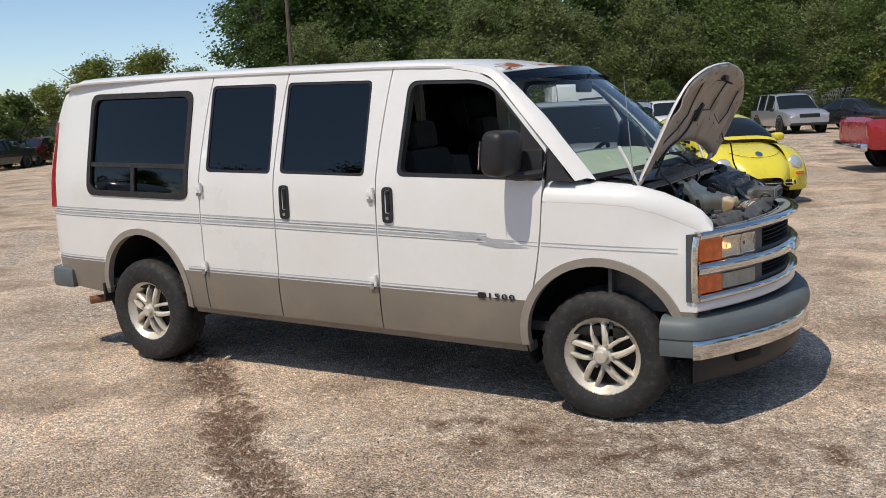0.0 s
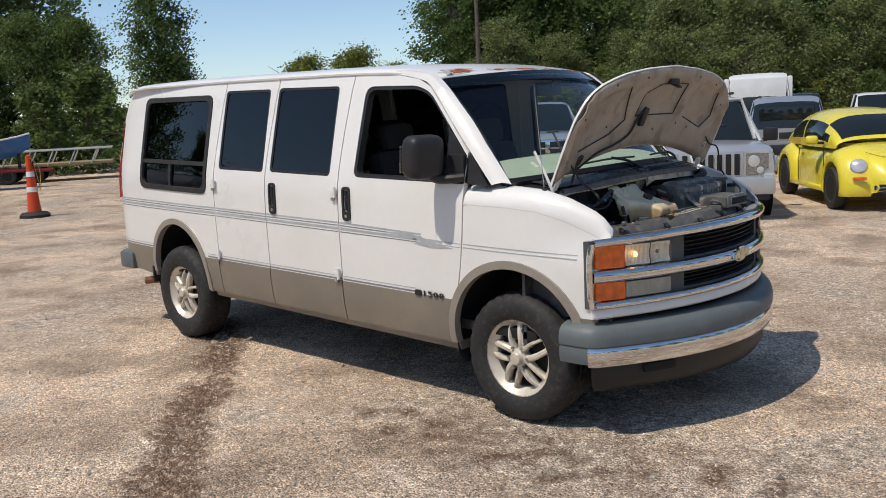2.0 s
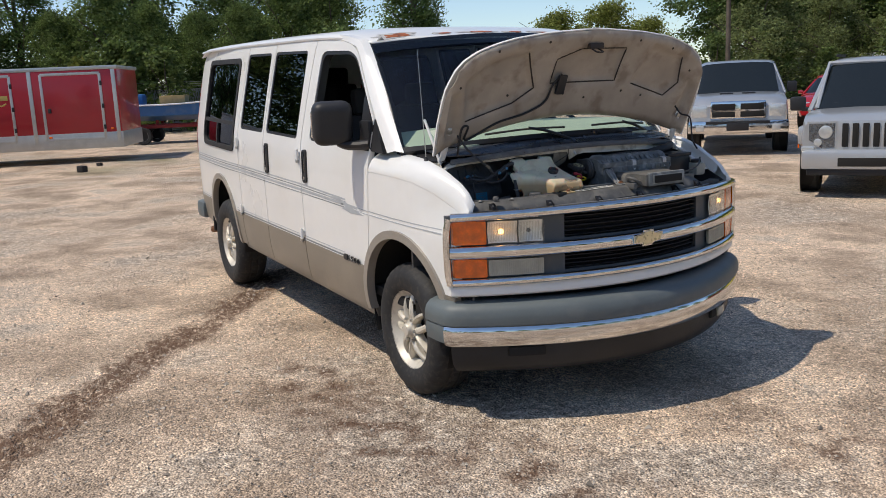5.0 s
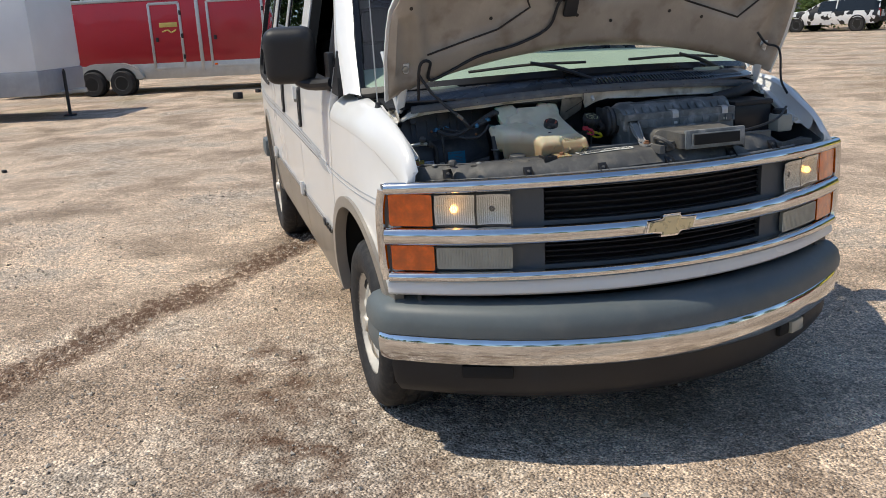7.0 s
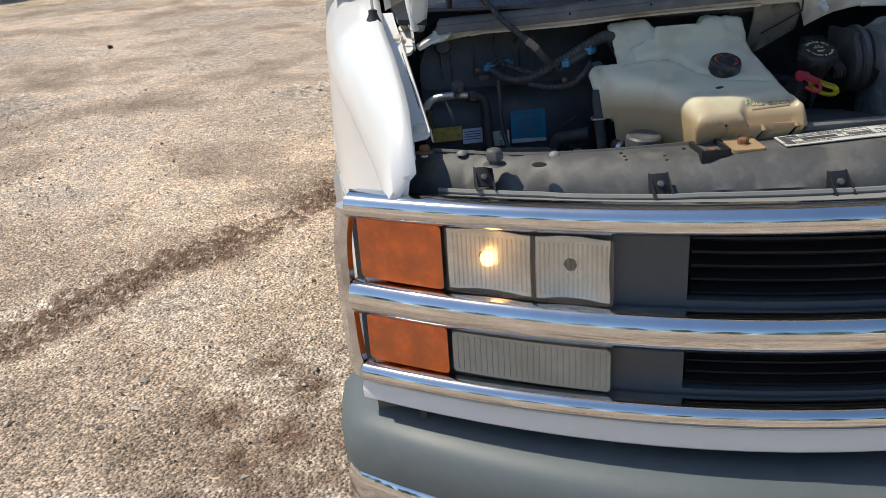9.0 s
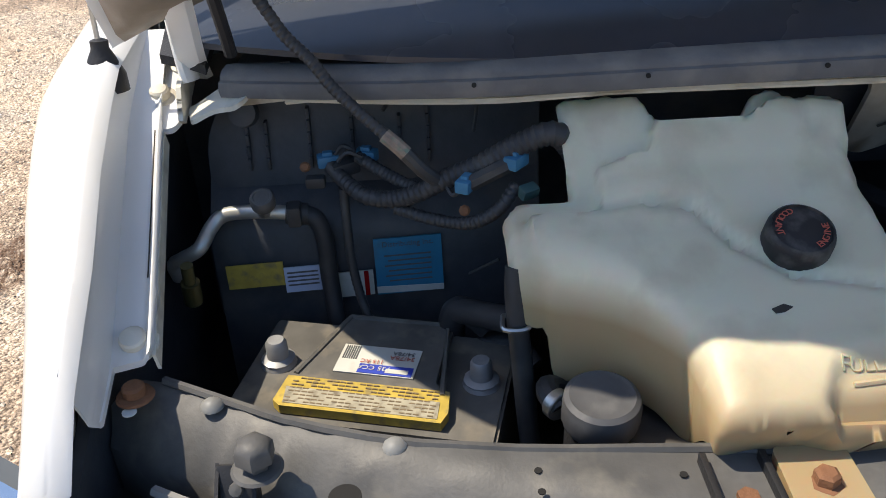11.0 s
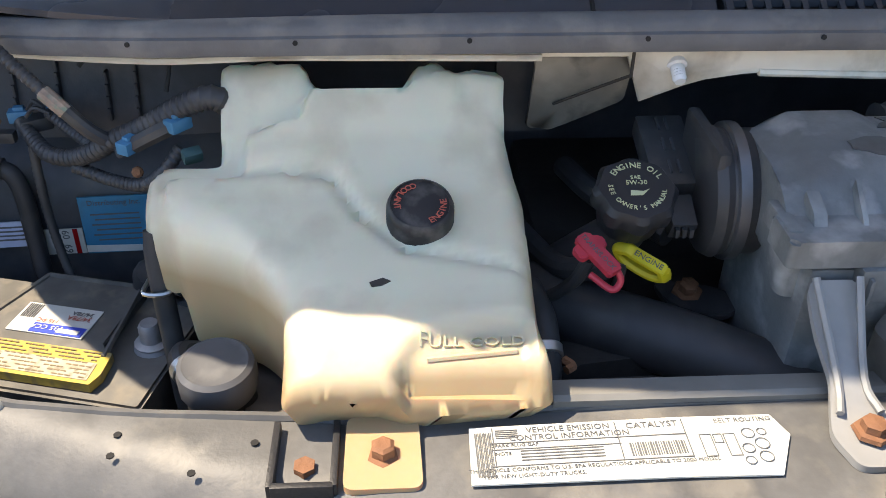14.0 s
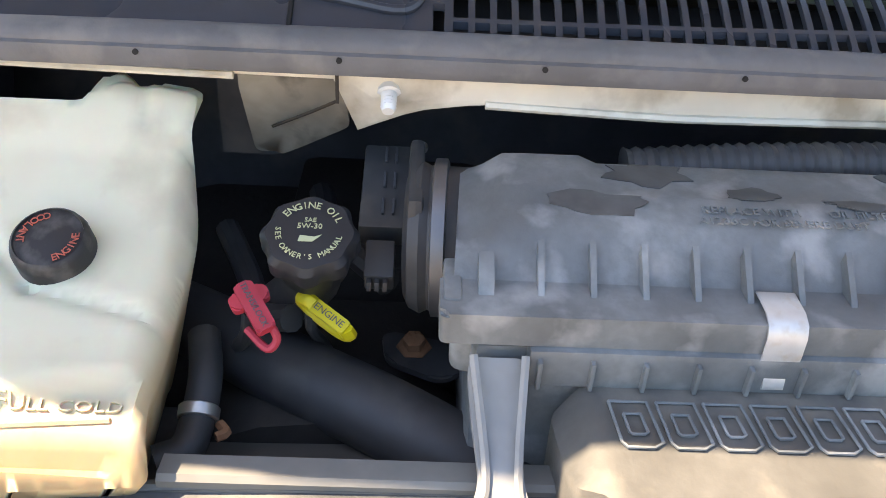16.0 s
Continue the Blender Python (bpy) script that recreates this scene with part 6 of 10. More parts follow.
def rim_distance(y, x):
    w = np.array((y, x)) - TANK_A
    t = np.clip((w * TANK_B).sum(1) / np.maximum(1e-9, (TANK_B ** 2).sum(1)), 0, 1)
    return float(np.min(np.linalg.norm(w - TANK_B * t[:, None], axis=1)))


def tank_surf(y, x):
    d = rim_distance(y, x)
    r = 0.006 if x < 0.37 else 0.012 + 0.014 * smooth_step(-y, 0.39, 0.44) * smooth_step(x, 0.42, 0.45) + 0.012 * smooth_step(y, -0.235, -0.20) * (1 - smooth_step(x, 0.54, 0.58))
    return (x, y, tank_top(y, x) - r * (1 - math.sqrt(max(0, 1 - (1 - min(1, d / r)) ** 2))))


tank = part("coolant_tank", skin(TANK_OUT, [], tank_surf, lambda y, x: Vector((0.010 - 0.030 * smooth_step(x, 0.53, 0.57), 0.010 if y < -0.33 else -0.022, -0.092 + 0.05 * smooth_step(x, 0.55, 0.60) + 0.045 * (1 - smooth_step(x, 0.36, 0.40)) + 0.055 * smooth_step(-y, 0.479, 0.488))), 0.0052), TANK, van, "cloudy yellowed plastic coolant tank with stains", 60)
tab = part("tank_tab", skin(rounded([(-0.335, 0.60), (-0.284, 0.60), (-0.282, 0.664), (-0.336, 0.664)], 0.008), [], lambda y, x: (x, y, 1.120 - 0.06 * max(0, x - 0.61)), (0, 0, -0.012), 0.02), TANK, tank)
part("tab_bolt", joined(lathe([(0.013, 0), (0.013, 0.002), (0.009, 0.003), (0.009, 0.010), (0.006, 0.012)], (0.634, -0.309, 1.116), (0, 0, 1), 6)), RUST, tank, "rusty bolt")
foot = part("mount_tray", joined(plate(rounded([(0.602, -0.384), (0.662, -0.384), (0.662, -0.342), (0.602, -0.342)], 0.006), 1.100, 1.106), box((0.632, -0.3845, 1.110), (0.06, 0.005, 0.02), 0.001), box((0.632, -0.342, 1.110), (0.06, 0.005, 0.02), 0.001), box((0.661, -0.363, 1.110), (0.005, 0.042, 0.02), 0.001)), BLACK, van)
part("tray_bolt", lathe([(0.012, 0), (0.012, 0.002), (0.008, 0.003), (0.008, 0.010)], (0.640, -0.363, 1.106), (0, 0, 1), 6), RUST, foot)
CAPZ = 1.199
TN = Vector((0.36, 0, 0.93)).normalized()
cp = Vector((0.459, -0.278, CAPZ - 0.008))
cap = part("coolant_cap", lathe([(0.0270, 0), (0.0275, 0.006), (0.0270, 0.026), (0.0255, 0.0305), (0.0235, 0.032), (0.0230, 0.030), (0.010, 0.031)], cp, TN, 36), mat("cap_black", (0.022, 0.022, 0.024), 0.55, var=0.25, scale=30, stain=(0.13, 0.12, 0.11), amount=0.5), tank, "black round coolant cap with red lettering")


def arc_text(name, text, centre, normal, radius, size, mid, step, material, parent, outward=True):
    """Letters set one by one round a cap."""
    up = Vector((-1, 0, 0))
    n = Vector(normal).normalized()
    up = (up - n * up.dot(n)).normalized()
    right = up.cross(n)
    for i, ch in enumerate(text):
        if ch == " ":
            continue
        a = radians(mid - (i - (len(text) - 1) / 2) * step * (1 if outward else -1))
        way = right * math.cos(a) + up * math.sin(a)
        yv = way if outward else -way
        xv = yv.cross(n)
        m = Matrix((xv, yv, n)).transposed().to_4x4()
        m.translation = Vector(centre) + way * radius
        writing(name, ch, size, m, material, parent, 0.0003)


RED_INK = mat("faded_red_ink", (0.50, 0.12, 0.08), 0.7)
arc_text("cap_letter", "COOLANT", cp + TN * 0.0315, TN, 0.0185, 0.0076, 148, 14, RED_INK, cap, False)
arc_text("cap_letter", "ENGINE", cp + TN * 0.0315, TN, 0.0185, 0.0076, -28, 14, RED_INK, cap, False)
FC = Matrix.Translation((0.5735, -0.244, tank_top(-0.244, 0.5735) + 0.0008)) @ Matrix.Rotation(radians(22), 4, "Y") @ FLAT
cold = writing("raised_letters", "FULL COLD", 0.0125, FC @ Matrix.Diagonal((1.2, 0.9, 1, 1)), TANK, tank, 0.0012)
up = FC.to_3x3() @ Vector((0, 0, 1))
for q in cold.data.vertices:
    q.co.z = tank_top(q.co.y, q.co.x) + (0.0024 if (q.co - FC.translation).dot(up) > 0 else -0.001)
part("raised_line", tube([(0.586, -0.277, tank_top(-0.277, 0.586) + 0.001), (0.581, -0.212, tank_top(-0.212, 0.581) + 0.001)], 0.0022, 5, 3), TANK, tank)
part("grime_smear", skin([(-0.318, 0.528), (-0.308, 0.524), (-0.302, 0.527), (-0.309, 0.531), (-0.316, 0.532)], [], lambda y, x: (x, y, tank_top(y, x) + 0.0012), (0, 0, -0.001), 0.01), SEAM, tank)

# battery
BATT = mat("battery_grey", (0.125, 0.118, 0.105), 0.6, var=0.32, scale=18, stain=(0.22, 0.19, 0.145), amount=0.7)
BM = Matrix.Translation((0.395, -0.628, 0.0)) @ Matrix.Rotation(radians(-14), 4, "Z")


def bplate(x0, x1, y0, y1, z0, z1, bevel=0.003):
    return plate(rounded([(x0, y0), (x1, y0), (x1, y1), (x0, y1)], 0.006, 3), z0, z1, BM, bevel)


batt = part("battery", bplate(-0.076, 0.076, -0.128, 0.128, 0.86, 1.036), BATT, van, "dusty grey car battery with worn labels")
part("battery_lid", plate(rounded([(-0.080, -0.052), (0.020, -0.078), (0.052, -0.078), (0.052, 0.078), (0.030, 0.078), (0.020, 0.062), (-0.080, 0.062)], 0.008, 3), 1.036, 1.046, BM, 0.003), BATT, batt)
part("lid_frame", joined(*[tube([tuple(BM @ Vector(p)) for p in pts], 0.003, 6, 1, smooth=False) for pts in ([(-0.076, -0.046, 1.046), (-0.076, 0.056, 1.046), (0.03, 0.072, 1.046)], [(-0.076, -0.046, 1.046), (0.02, -0.072, 1.046)])]), BATT, batt)
for dx, dy in ((-0.005, -0.100), (-0.005, 0.102)):
    p = BM @ Vector((dx, dy, 1.036))
    part("terminal", joined(lathe([(0.018, 0), (0.016, 0.004), (0.011, 0.006), (0.0105, 0.024), (0.008, 0.028)], p, (0, 0, 1), 18), lathe([(0.016, 0.003), (0.017, 0.006), (0.012, 0.009)], p, (0, 0, 1), 12)), mat("lead_grey", (0.36, 0.36, 0.36), 0.5, metal=0.4, var=0.2, scale=40), batt, "grey lead terminal post")
lb = part("battery_label", plate([(-0.030, -0.038), (-0.030, 0.040), (0.012, 0.040), (0.012, -0.038)][::-1], 1.0465, 1.0475, BM), PAPER, batt, "white and blue battery label")
BLUE = mat("print_blue", (0.03, 0.06, 0.42), 0.6)
part("blue_print", plate([(-0.002, -0.015), (-0.002, 0.038), (0.011, 0.038), (0.011, -0.015)][::-1], 1.0475, 1.0482, BM), BLUE, lb)
BT = BM @ FLAT
for txt, x, y, s, m in (("34/78A", -0.014, 0.024, 0.0085, RED_INK), ("735 CCA", 0.0035, 0.0, 0.0085, PAPER), ("115 RC", -0.006, -0.004, 0.0075, RED_INK), ("34/78A", -0.021, 0.024, 0.0075, INK)):
    writing("label_text", txt, s, BM @ Matrix.Translation((x, y, 1.0488)) @ FLAT @ Matrix.Rotation(radians(180), 4, "Z"), m, lb, 0.0002)
for k in range(7):
    part("print_bar", plate([(-0.028, -0.035 + 0.0022 * k), (-0.028, -0.034 + 0.0022 * k), (-0.008, -0.034 + 0.0022 * k), (-0.008, -0.035 + 0.0022 * k)][::-1], 1.0475, 1.0482, BM), INK, lb)
part("print_bar", plate([(0.003, 0.012), (0.003, 0.034), (0.009, 0.034), (0.009, 0.012)][::-1], 1.0482, 1.0488, BM), PAPER, lb)
YEL = mat("warning_yellow", (0.52, 0.37, 0.07), 0.6, var=0.2, scale=45, fine=200, stain=(0.20, 0.16, 0.10), amount=0.75)
yl = part("warning_label", plate([(0.024, -0.078), (0.024, 0.078), (0.052, 0.082), (0.066, 0.078), (0.066, -0.072), (0.060, -0.080)][::-1], 1.0375, 1.0470, BM), YEL, batt, "dirty yellow warning strip with worn print")
part("print_field", plate([(0.040, -0.074), (0.040, 0.072), (0.062, 0.074), (0.062, -0.070)][::-1], 1.047, 1.0476, BM), mat("worn_print_field", (0.42, 0.38, 0.28), 0.7, var=0.3, scale=60, stain=(0.15, 0.12, 0.08), amount=0.8), yl)
WORN = mat("worn_ink", (0.20, 0.15, 0.09), 0.8, var=0.3, scale=80)
for r in range(8):
    for k in range(22):
        if (k * 7 + r * 11) % 9 > 1:
            y0, x0 = -0.070 + 0.0064 * k, 0.0265 + 0.0046 * r
            part("print_bar", plate([(x0, y0), (x0, y0 + 0.0052), (x0 + 0.0014, y0 + 0.0052), (x0 + 0.0014, y0)][::-1], 1.0470, 1.0480, BM), WORN, yl)

# power steering reservoir
res = part("steering_reservoir", joined(lathe([(0.026, -0.13), (0.028, -0.02), (0.024, -0.012), (0.024, 0.0)], (0.530, -0.441, 1.092), (0.08, 0, 1), 28), box((0.555, -0.405, 1.03), (0.05, 0.03, 0.08), 0.01)), BLACK, van, "black fluid reservoir with ribbed cap")
part("reservoir_cap", lathe([(0.0285, -0.006), (0.0315, 0.0), (0.0315, 0.016), (0.030, 0.022), (0.026, 0.025), (0.024, 0.0245), (0.010, 0.0255)], (0.530, -0.441, 1.092), (0.08, 0, 1), 48, lambda a, n: 1.0 - (0.02 if n in (1, 2) and int(a * 24 / math.pi) % 2 else 0)), mat("grey_cap", (0.085, 0.085, 0.088), 0.5, var=0.2, scale=20, stain=(0.16, 0.155, 0.15), amount=0.5), res)
HOSE = mat("hose_rubber", (0.036, 0.036, 0.038), 0.55, var=0.25, scale=12, stain=(0.08, 0.078, 0.07), amount=0.5)
part("tank_hose", tube([(0.436, -0.498, 1.178), (0.444, -0.499, 1.15), (0.458, -0.494, 1.08), (0.475, -0.487, 1.0), (0.49, -0.47, 0.92)], 0.0095, 12, 6), HOSE, van, "black rubber overflow hose")
part("hose_clamp", tube([(0.439, -0.510, 1.130), (0.459, -0.510, 1.130), (0.459, -0.490, 1.130), (0.439, -0.490, 1.130), (0.439, -0.510, 1.130)], 0.0022, 6, 4), STEEL, van)
part("steering_hose", tube([(0.512, -0.470, 1.086), (0.498, -0.478, 1.092), (0.482, -0.474, 1.085), (0.468, -0.455, 1.06), (0.45, -0.43, 0.98)], 0.010, 10, 6), HOSE, van)
part("hose_clamp", lathe([(0.012, -0.005), (0.013, -0.004), (0.013, 0.004), (0.012, 0.005)], (0.508, -0.472, 1.088), (0.8, 0.5, 0), 18), STEEL, van)

# heater box with stickers
def case_face(y, z):
    """Front of the case: steep below, leaning back to the firewall above."""
    x = float(np.interp(z, [0.8, 1.10, 1.135, 1.15, 1.29], [0.262, 0.252, 0.235, 0.205, 0.165]))
    return (x - 0.10 * max(0, y + 0.55) - 0.10 * max(0, -0.78 - y), y, z)


box_ob = part("blower_case", skin(rounded([(-0.80, 0.80), (-0.50, 0.80), (-0.46, 1.0), (-0.44, 1.27), (-0.76, 1.275), (-0.80, 1.20)], 0.02), [], case_face, (-0.06, 0, 0), 0.02), BAY, van, "black plastic blower case", 40)
for y in (-0.755, -0.735, -0.69, -0.645, -0.595, -0.565):
    part("case_rib", joined(*[box((0.186 - 0.30 * (z - 1.21), y, z), (0.018, 0.0035, 0.014), 0.001) for z in (1.175, 1.187, 1.199, 1.211, 1.223, 1.235)][: 3 + int(y * 1000) % 4]), BAY, box_ob)
part("case_boss", lathe([(0.016, 0), (0.014, 0.012), (0.008, 0.013)], (0.205, -0.752, 1.235), (1, 0, 0.3), 14), BAY, box_ob)


def sticker(name, x, y, z, w, h, yaw, lean, material, label=""):
    m = Matrix.Translation((x, y, z)) @ Matrix.Rotation(radians(yaw), 4, "Z") @ Matrix.Rotation(radians(lean), 4, "Y") @ FLAT
    ob = part(name, plate([(-w / 2, -h / 2), (w / 2, -h / 2), (w / 2, h / 2), (-w / 2, h / 2)], 0, 0.002, m), material, box_ob, label)
    return ob, m


CYAN = mat("blue_sticker", (0.02, 0.20, 0.34), 0.5, var=0.12, scale=20, stain=(0.05, 0.13, 0.17), amount=0.5)
st, m = sticker("blue_sticker", 0.2575, -0.593, 1.074, 0.072, 0.066, 4, 85, CYAN, "blue printed sticker with a torn white edge")
writing("sticker_text", "Distributing Inc.", 0.0085, m @ Matrix.Translation((0.0, 0.026, 0.0024)), INK, st, 0.0002)
for k in range(6):
    part("print_bar", plate([(-0.026 + 0.004 * (k % 2), 0.012 - 0.006 * k), (0.024, 0.012 - 0.006 * k), (0.024, 0.0135 - 0.006 * k), (-0.026 + 0.004 * (k % 2), 0.0135 - 0.006 * k)], 0.002, 0.0026, m), INK, st)
part("torn_edge", plate([(-0.036, -0.031), (0.036, -0.033), (0.036, -0.026), (-0.036, -0.023)], 0.001, 0.0026, m), PAPER, st)
st, m = sticker("yellow_sticker", 0.2585, -0.757, 1.071, 0.060, 0.028, 4, 87, YEL, "yellow printed sticker")
st, m = sticker("white_sticker", 0.2585, -0.7065, 1.064, 0.040, 0.030, 4, 87, mat("pale_blue_paper", (0.46, 0.52, 0.66), 0.6), "pale blue printed sticker")
for k in range(4):
    part("print_bar", plate([(-0.017, 0.008 - 0.005 * k), (0.016, 0.008 - 0.005 * k), (0.016, 0.0098 - 0.005 * k), (-0.017, 0.0098 - 0.005 * k)], 0.002, 0.0026, m), INK, st)
st, m = sticker("date_sticker", 0.2585, -0.652, 1.054, 0.040, 0.030, 4, 87, PAPER, "white date sticker with a red edge")
writing("sticker_text", "60  69", 0.011, m @ Matrix.Translation((0.002, 0, 0.0024)) @ Matrix.Rotation(radians(-90), 4, "Z"), INK, st, 0.0002)
part("red_edge", plate([(0.010, -0.015), (0.015, -0.015), (0.015, 0.015), (0.010, 0.015)], 0.002, 0.0026, m), RED_LENS, st)

# wiring loom
LOOM = mat("loom_black", (0.045, 0.045, 0.047), 0.5, var=0.2, scale=20, stain=(0.09, 0.085, 0.075), amount=0.5)
CONN = mat("connector_blue", (0.05, 0.20, 0.34), 0.5, var=0.15, scale=30)
loom = part("hood_lamp_loom", tube([(0.285, -0.70, 1.36), (0.29, -0.686, 1.338), (0.30, -0.665, 1.318), (0.31, -0.649, 1.298), (0.32, -0.628, 1.278), (0.332, -0.600, 1.254)], 0.0062, 10, 8, ribs=0.16, pitch=0.0055), LOOM, van, "corrugated black wiring loom")
part("loom_upper", tube([(0.285, -0.70, 1.36), (0.27, -0.73, 1.41), (0.235, -0.765, 1.50), (0.19, -0.78, 1.60)], 0.0062, 10, 8, ribs=0.16, pitch=0.0055), LOOM, loom)
part("tape_wrap", tube([(0.330, -0.604, 1.256), (0.334, -0.595, 1.249), (0.336, -0.586, 1.240)], 0.0072, 10, 4), mat("grubby_tape", (0.34, 0.25, 0.19), 0.7, var=0.4, scale=90, stain=(0.08, 0.22, 0.16), amount=0.6), loom)
part("loom_tail", tube([(0.335, -0.588, 1.242), (0.334, -0.572, 1.222), (0.328, -0.557, 1.206)], 0.0072, 10, 4), LOOM, loom)
main = part("main_loom", tube([(0.255, -0.664, 1.192), (0.272, -0.650, 1.184), (0.296, -0.628, 1.178), (0.310, -0.600, 1.181), (0.321, -0.575, 1.193), (0.328, -0.552, 1.208), (0.335, -0.520, 1.224), (0.340, -0.484, 1.245), (0.342, -0.453, 1.254), (0.33, -0.43, 1.225)], lambda s: 0.0078 + 0.0045 * s, 12, 8, ribs=0.13, pitch=0.0065), LOOM, van, "thick corrugated black wiring loom")
part("branch_loom", tube([(0.252, -0.636, 1.200), (0.275, -0.610, 1.192), (0.298, -0.585, 1.188), (0.315, -0.57, 1.19)], 0.0066, 10, 8, ribs=0.15, pitch=0.0055), LOOM, main)
part("branch_loom", tube([(0.312, -0.60, 1.172), (0.325, -0.565, 1.165), (0.345, -0.530, 1.170), (0.358, -0.505, 1.190), (0.350, -0.488, 1.210)], 0.0066, 10, 8, ribs=0.15, pitch=0.0055), LOOM, main)
part("branch_loom", tube([(0.272, -0.652, 1.176), (0.278, -0.652, 1.14), (0.282, -0.651, 1.10), (0.29, -0.645, 1.06), (0.305, -0.632, 1.02), (0.31, -0.62, 0.98)], 0.0052, 10, 8, ribs=0.15, pitch=0.0055), LOOM, main)
for x, y, z, yaw in ((0.247, -0.667, 1.196, 10), (0.246, -0.628, 1.199, -20), (0.347, -0.533, 1.212, 60), (0.346, -0.488, 1.232, 50)):
    c = part("connector", joined(box((x, y, z), (0.014, 0.022, 0.012), 0.002, (0, 0, yaw)), box((x, y, z + 0.007), (0.007, 0.010, 0.005), 0.001, (0, 0, yaw))), CONN, main, "blue plastic connector")
part("connector_body", tube([(0.347, -0.530, 1.212), (0.347, -0.51, 1.222), (0.346, -0.491, 1.231)], 0.008, 8, 4), LOOM, main)
part("connector_body", joined(box((0.252, -0.652, 1.190), (0.02, 0.03, 0.014), 0.003, (0, 0, 30)), box((0.262, -0.680, 1.180), (0.012, 0.02, 0.012), 0.003)), LOOM, main)
part("rusty_nut", lathe([(0.0055, 0), (0.0055, 0.003), (0.0035, 0.005)], (0.252, -0.690, 1.192), (1, 0, 0.5), 8), RUST, main)
part("rusty_nut", lathe([(0.0055, 0), (0.0055, 0.003), (0.0035, 0.005)], (0.335, -0.535, 1.178), (1, 0, 0.5), 8), RUST, main)
for r, pts in ((0.0022, [(0.247, -0.66, 1.20), (0.25, -0.65, 1.212), (0.256, -0.638, 1.208)]), (0.0022, [(0.26, -0.656, 1.20), (0.262, -0.645, 1.21), (0.262, -0.632, 1.204)]), (0.0022, [(0.33, -0.552, 1.205), (0.345, -0.545, 1.20), (0.347, -0.536, 1.21)]), (0.0025, [(0.22, -0.61, 1.235), (0.20, -0.585, 1.262), (0.19, -0.57, 1.285)]), (0.0022, [(0.25, -0.52, 1.22), (0.24, -0.515, 1.25), (0.235, -0.52, 1.28)]), (0.0018, [(0.30, -0.50, 1.10), (0.285, -0.53, 1.075)])):
    part("wire", tube(pts, r, 6, 6), LOOM, main)
part("plug", joined(box((0.355, -0.478, 1.205), (0.012, 0.018, 0.012), 0.003, (0, 20, 30))), mat("teal_plug", (0.05, 0.11, 0.11), 0.5), main)

# air-conditioning pipe with its valve cap
ac = part("pipe", tube([(0.26, -0.838, 1.075), (0.272, -0.836, 1.098), (0.280, -0.822, 1.110), (0.282, -0.803, 1.122), (0.262, -0.793, 1.134), (0.252, -0.781, 1.142), (0.258, -0.755, 1.148), (0.263, -0.728, 1.149), (0.263, -0.712, 1.147)], 0.0075, 12, 8), mat("aluminium_pipe", (0.62, 0.61, 0.57), 0.35, metal=0.6, var=0.15, scale=30), van, "bare aluminium air-conditioning pipe")
part("valve_stem", cyl((0.266, -0.735, 1.15), (0.272, -0.733, 1.162), 0.007, seg=14), STEEL, ac)
part("valve_cap", lathe([(0.010, 0), (0.0125, 0.004), (0.0125, 0.014), (0.011, 0.017), (0.009, 0.0172), (0.008, 0.0160), (0.003, 0.0162)], (0.271, -0.733, 1.160), (0.45, 0, 0.9), 24), DUSTY, ac, "dusty black valve cap")
part("hose_crimp", joined(cyl((0.263, -0.714, 1.147), (0.262, -0.692, 1.144), 0.0115, seg=16), box((0.270, -0.704, 1.149), (0.020, 0.014, 0.022), 0.003)), LOOM, ac)
part("rubber_line", tube([(0.262, -0.695, 1.144), (0.264, -0.684, 1.138), (0.266, -0.678, 1.115), (0.270, -0.677, 1.068), (0.282, -0.672, 1.02), (0.29, -0.66, 0.97)], 0.0095, 12, 8), HOSE, ac)
part("fitting", joined(cyl((0.345, -0.800, 1.10), (0.35, -0.798, 1.125), 0.009, seg=14), cyl((0.35, -0.798, 1.125), (0.352, -0.797, 1.145), 0.006, seg=14)), mat("brass_fitting", (0.085, 0.08, 0.035), 0.5, metal=0.5, var=0.2), ac)
part("heater_pipe", tube([(0.345, -0.515, 1.05), (0.338, -0.535, 1.065), (0.332, -0.548, 1.06), (0.325, -0.552, 1.03), (0.31, -0.545, 0.97)], 0.014, 12, 6), HOSE, van, "black elbow hose")
part("elbow", tube([(0.335, -0.545, 1.065), (0.36, -0.52, 1.075), (0.385, -0.495, 1.085)], 0.013, 12, 6), HOSE, van)
part("battery_bracket", tube([(0.36, -0.545, 1.0), (0.35, -0.52, 1.03), (0.36, -0.49, 1.035), (0.39, -0.475, 1.03)], 0.012, 10, 6, flat=0.4), BLACK, van)

# engine: filler cap, dipsticks, hoses and shroud
ENG = mat("engine_grime", (0.03, 0.027, 0.025), 0.75, var=0.35, scale=12, bump=0.4, bscale=60)
part("engine_block", joined(box((0.24, -0.02, 0.92), (0.34, 0.55, 0.26), 0.04), box((0.20, -0.06, 1.06), (0.22, 0.2, 0.06), 0.02), cyl((0.42, -0.1, 0.92), (0.5, -0.1, 0.92), 0.16, seg=24)), ENG, van)
oil = part("oil_filler_cap", lathe([(0.026, -0.02), (0.030, 0.0), (0.0335, 0.003), (0.0335, 0.016), (0.030, 0.021), (0.024, 0.0215), (0.008, 0.022)], (0.448, -0.103, 1.203), TN, 64, lambda a, n: 1 + (0.055 * math.cos(8 * a) if n in (2, 3) else 0.03 * math.cos(8 * a) if n == 4 else 0)), mat("oil_cap_black", (0.020, 0.021, 0.024), 0.5, var=0.2, scale=20), van, "black scalloped oil filler cap with pale lettering")
LET = mat("pale_lettering", (0.52, 0.54, 0.32), 0.6)
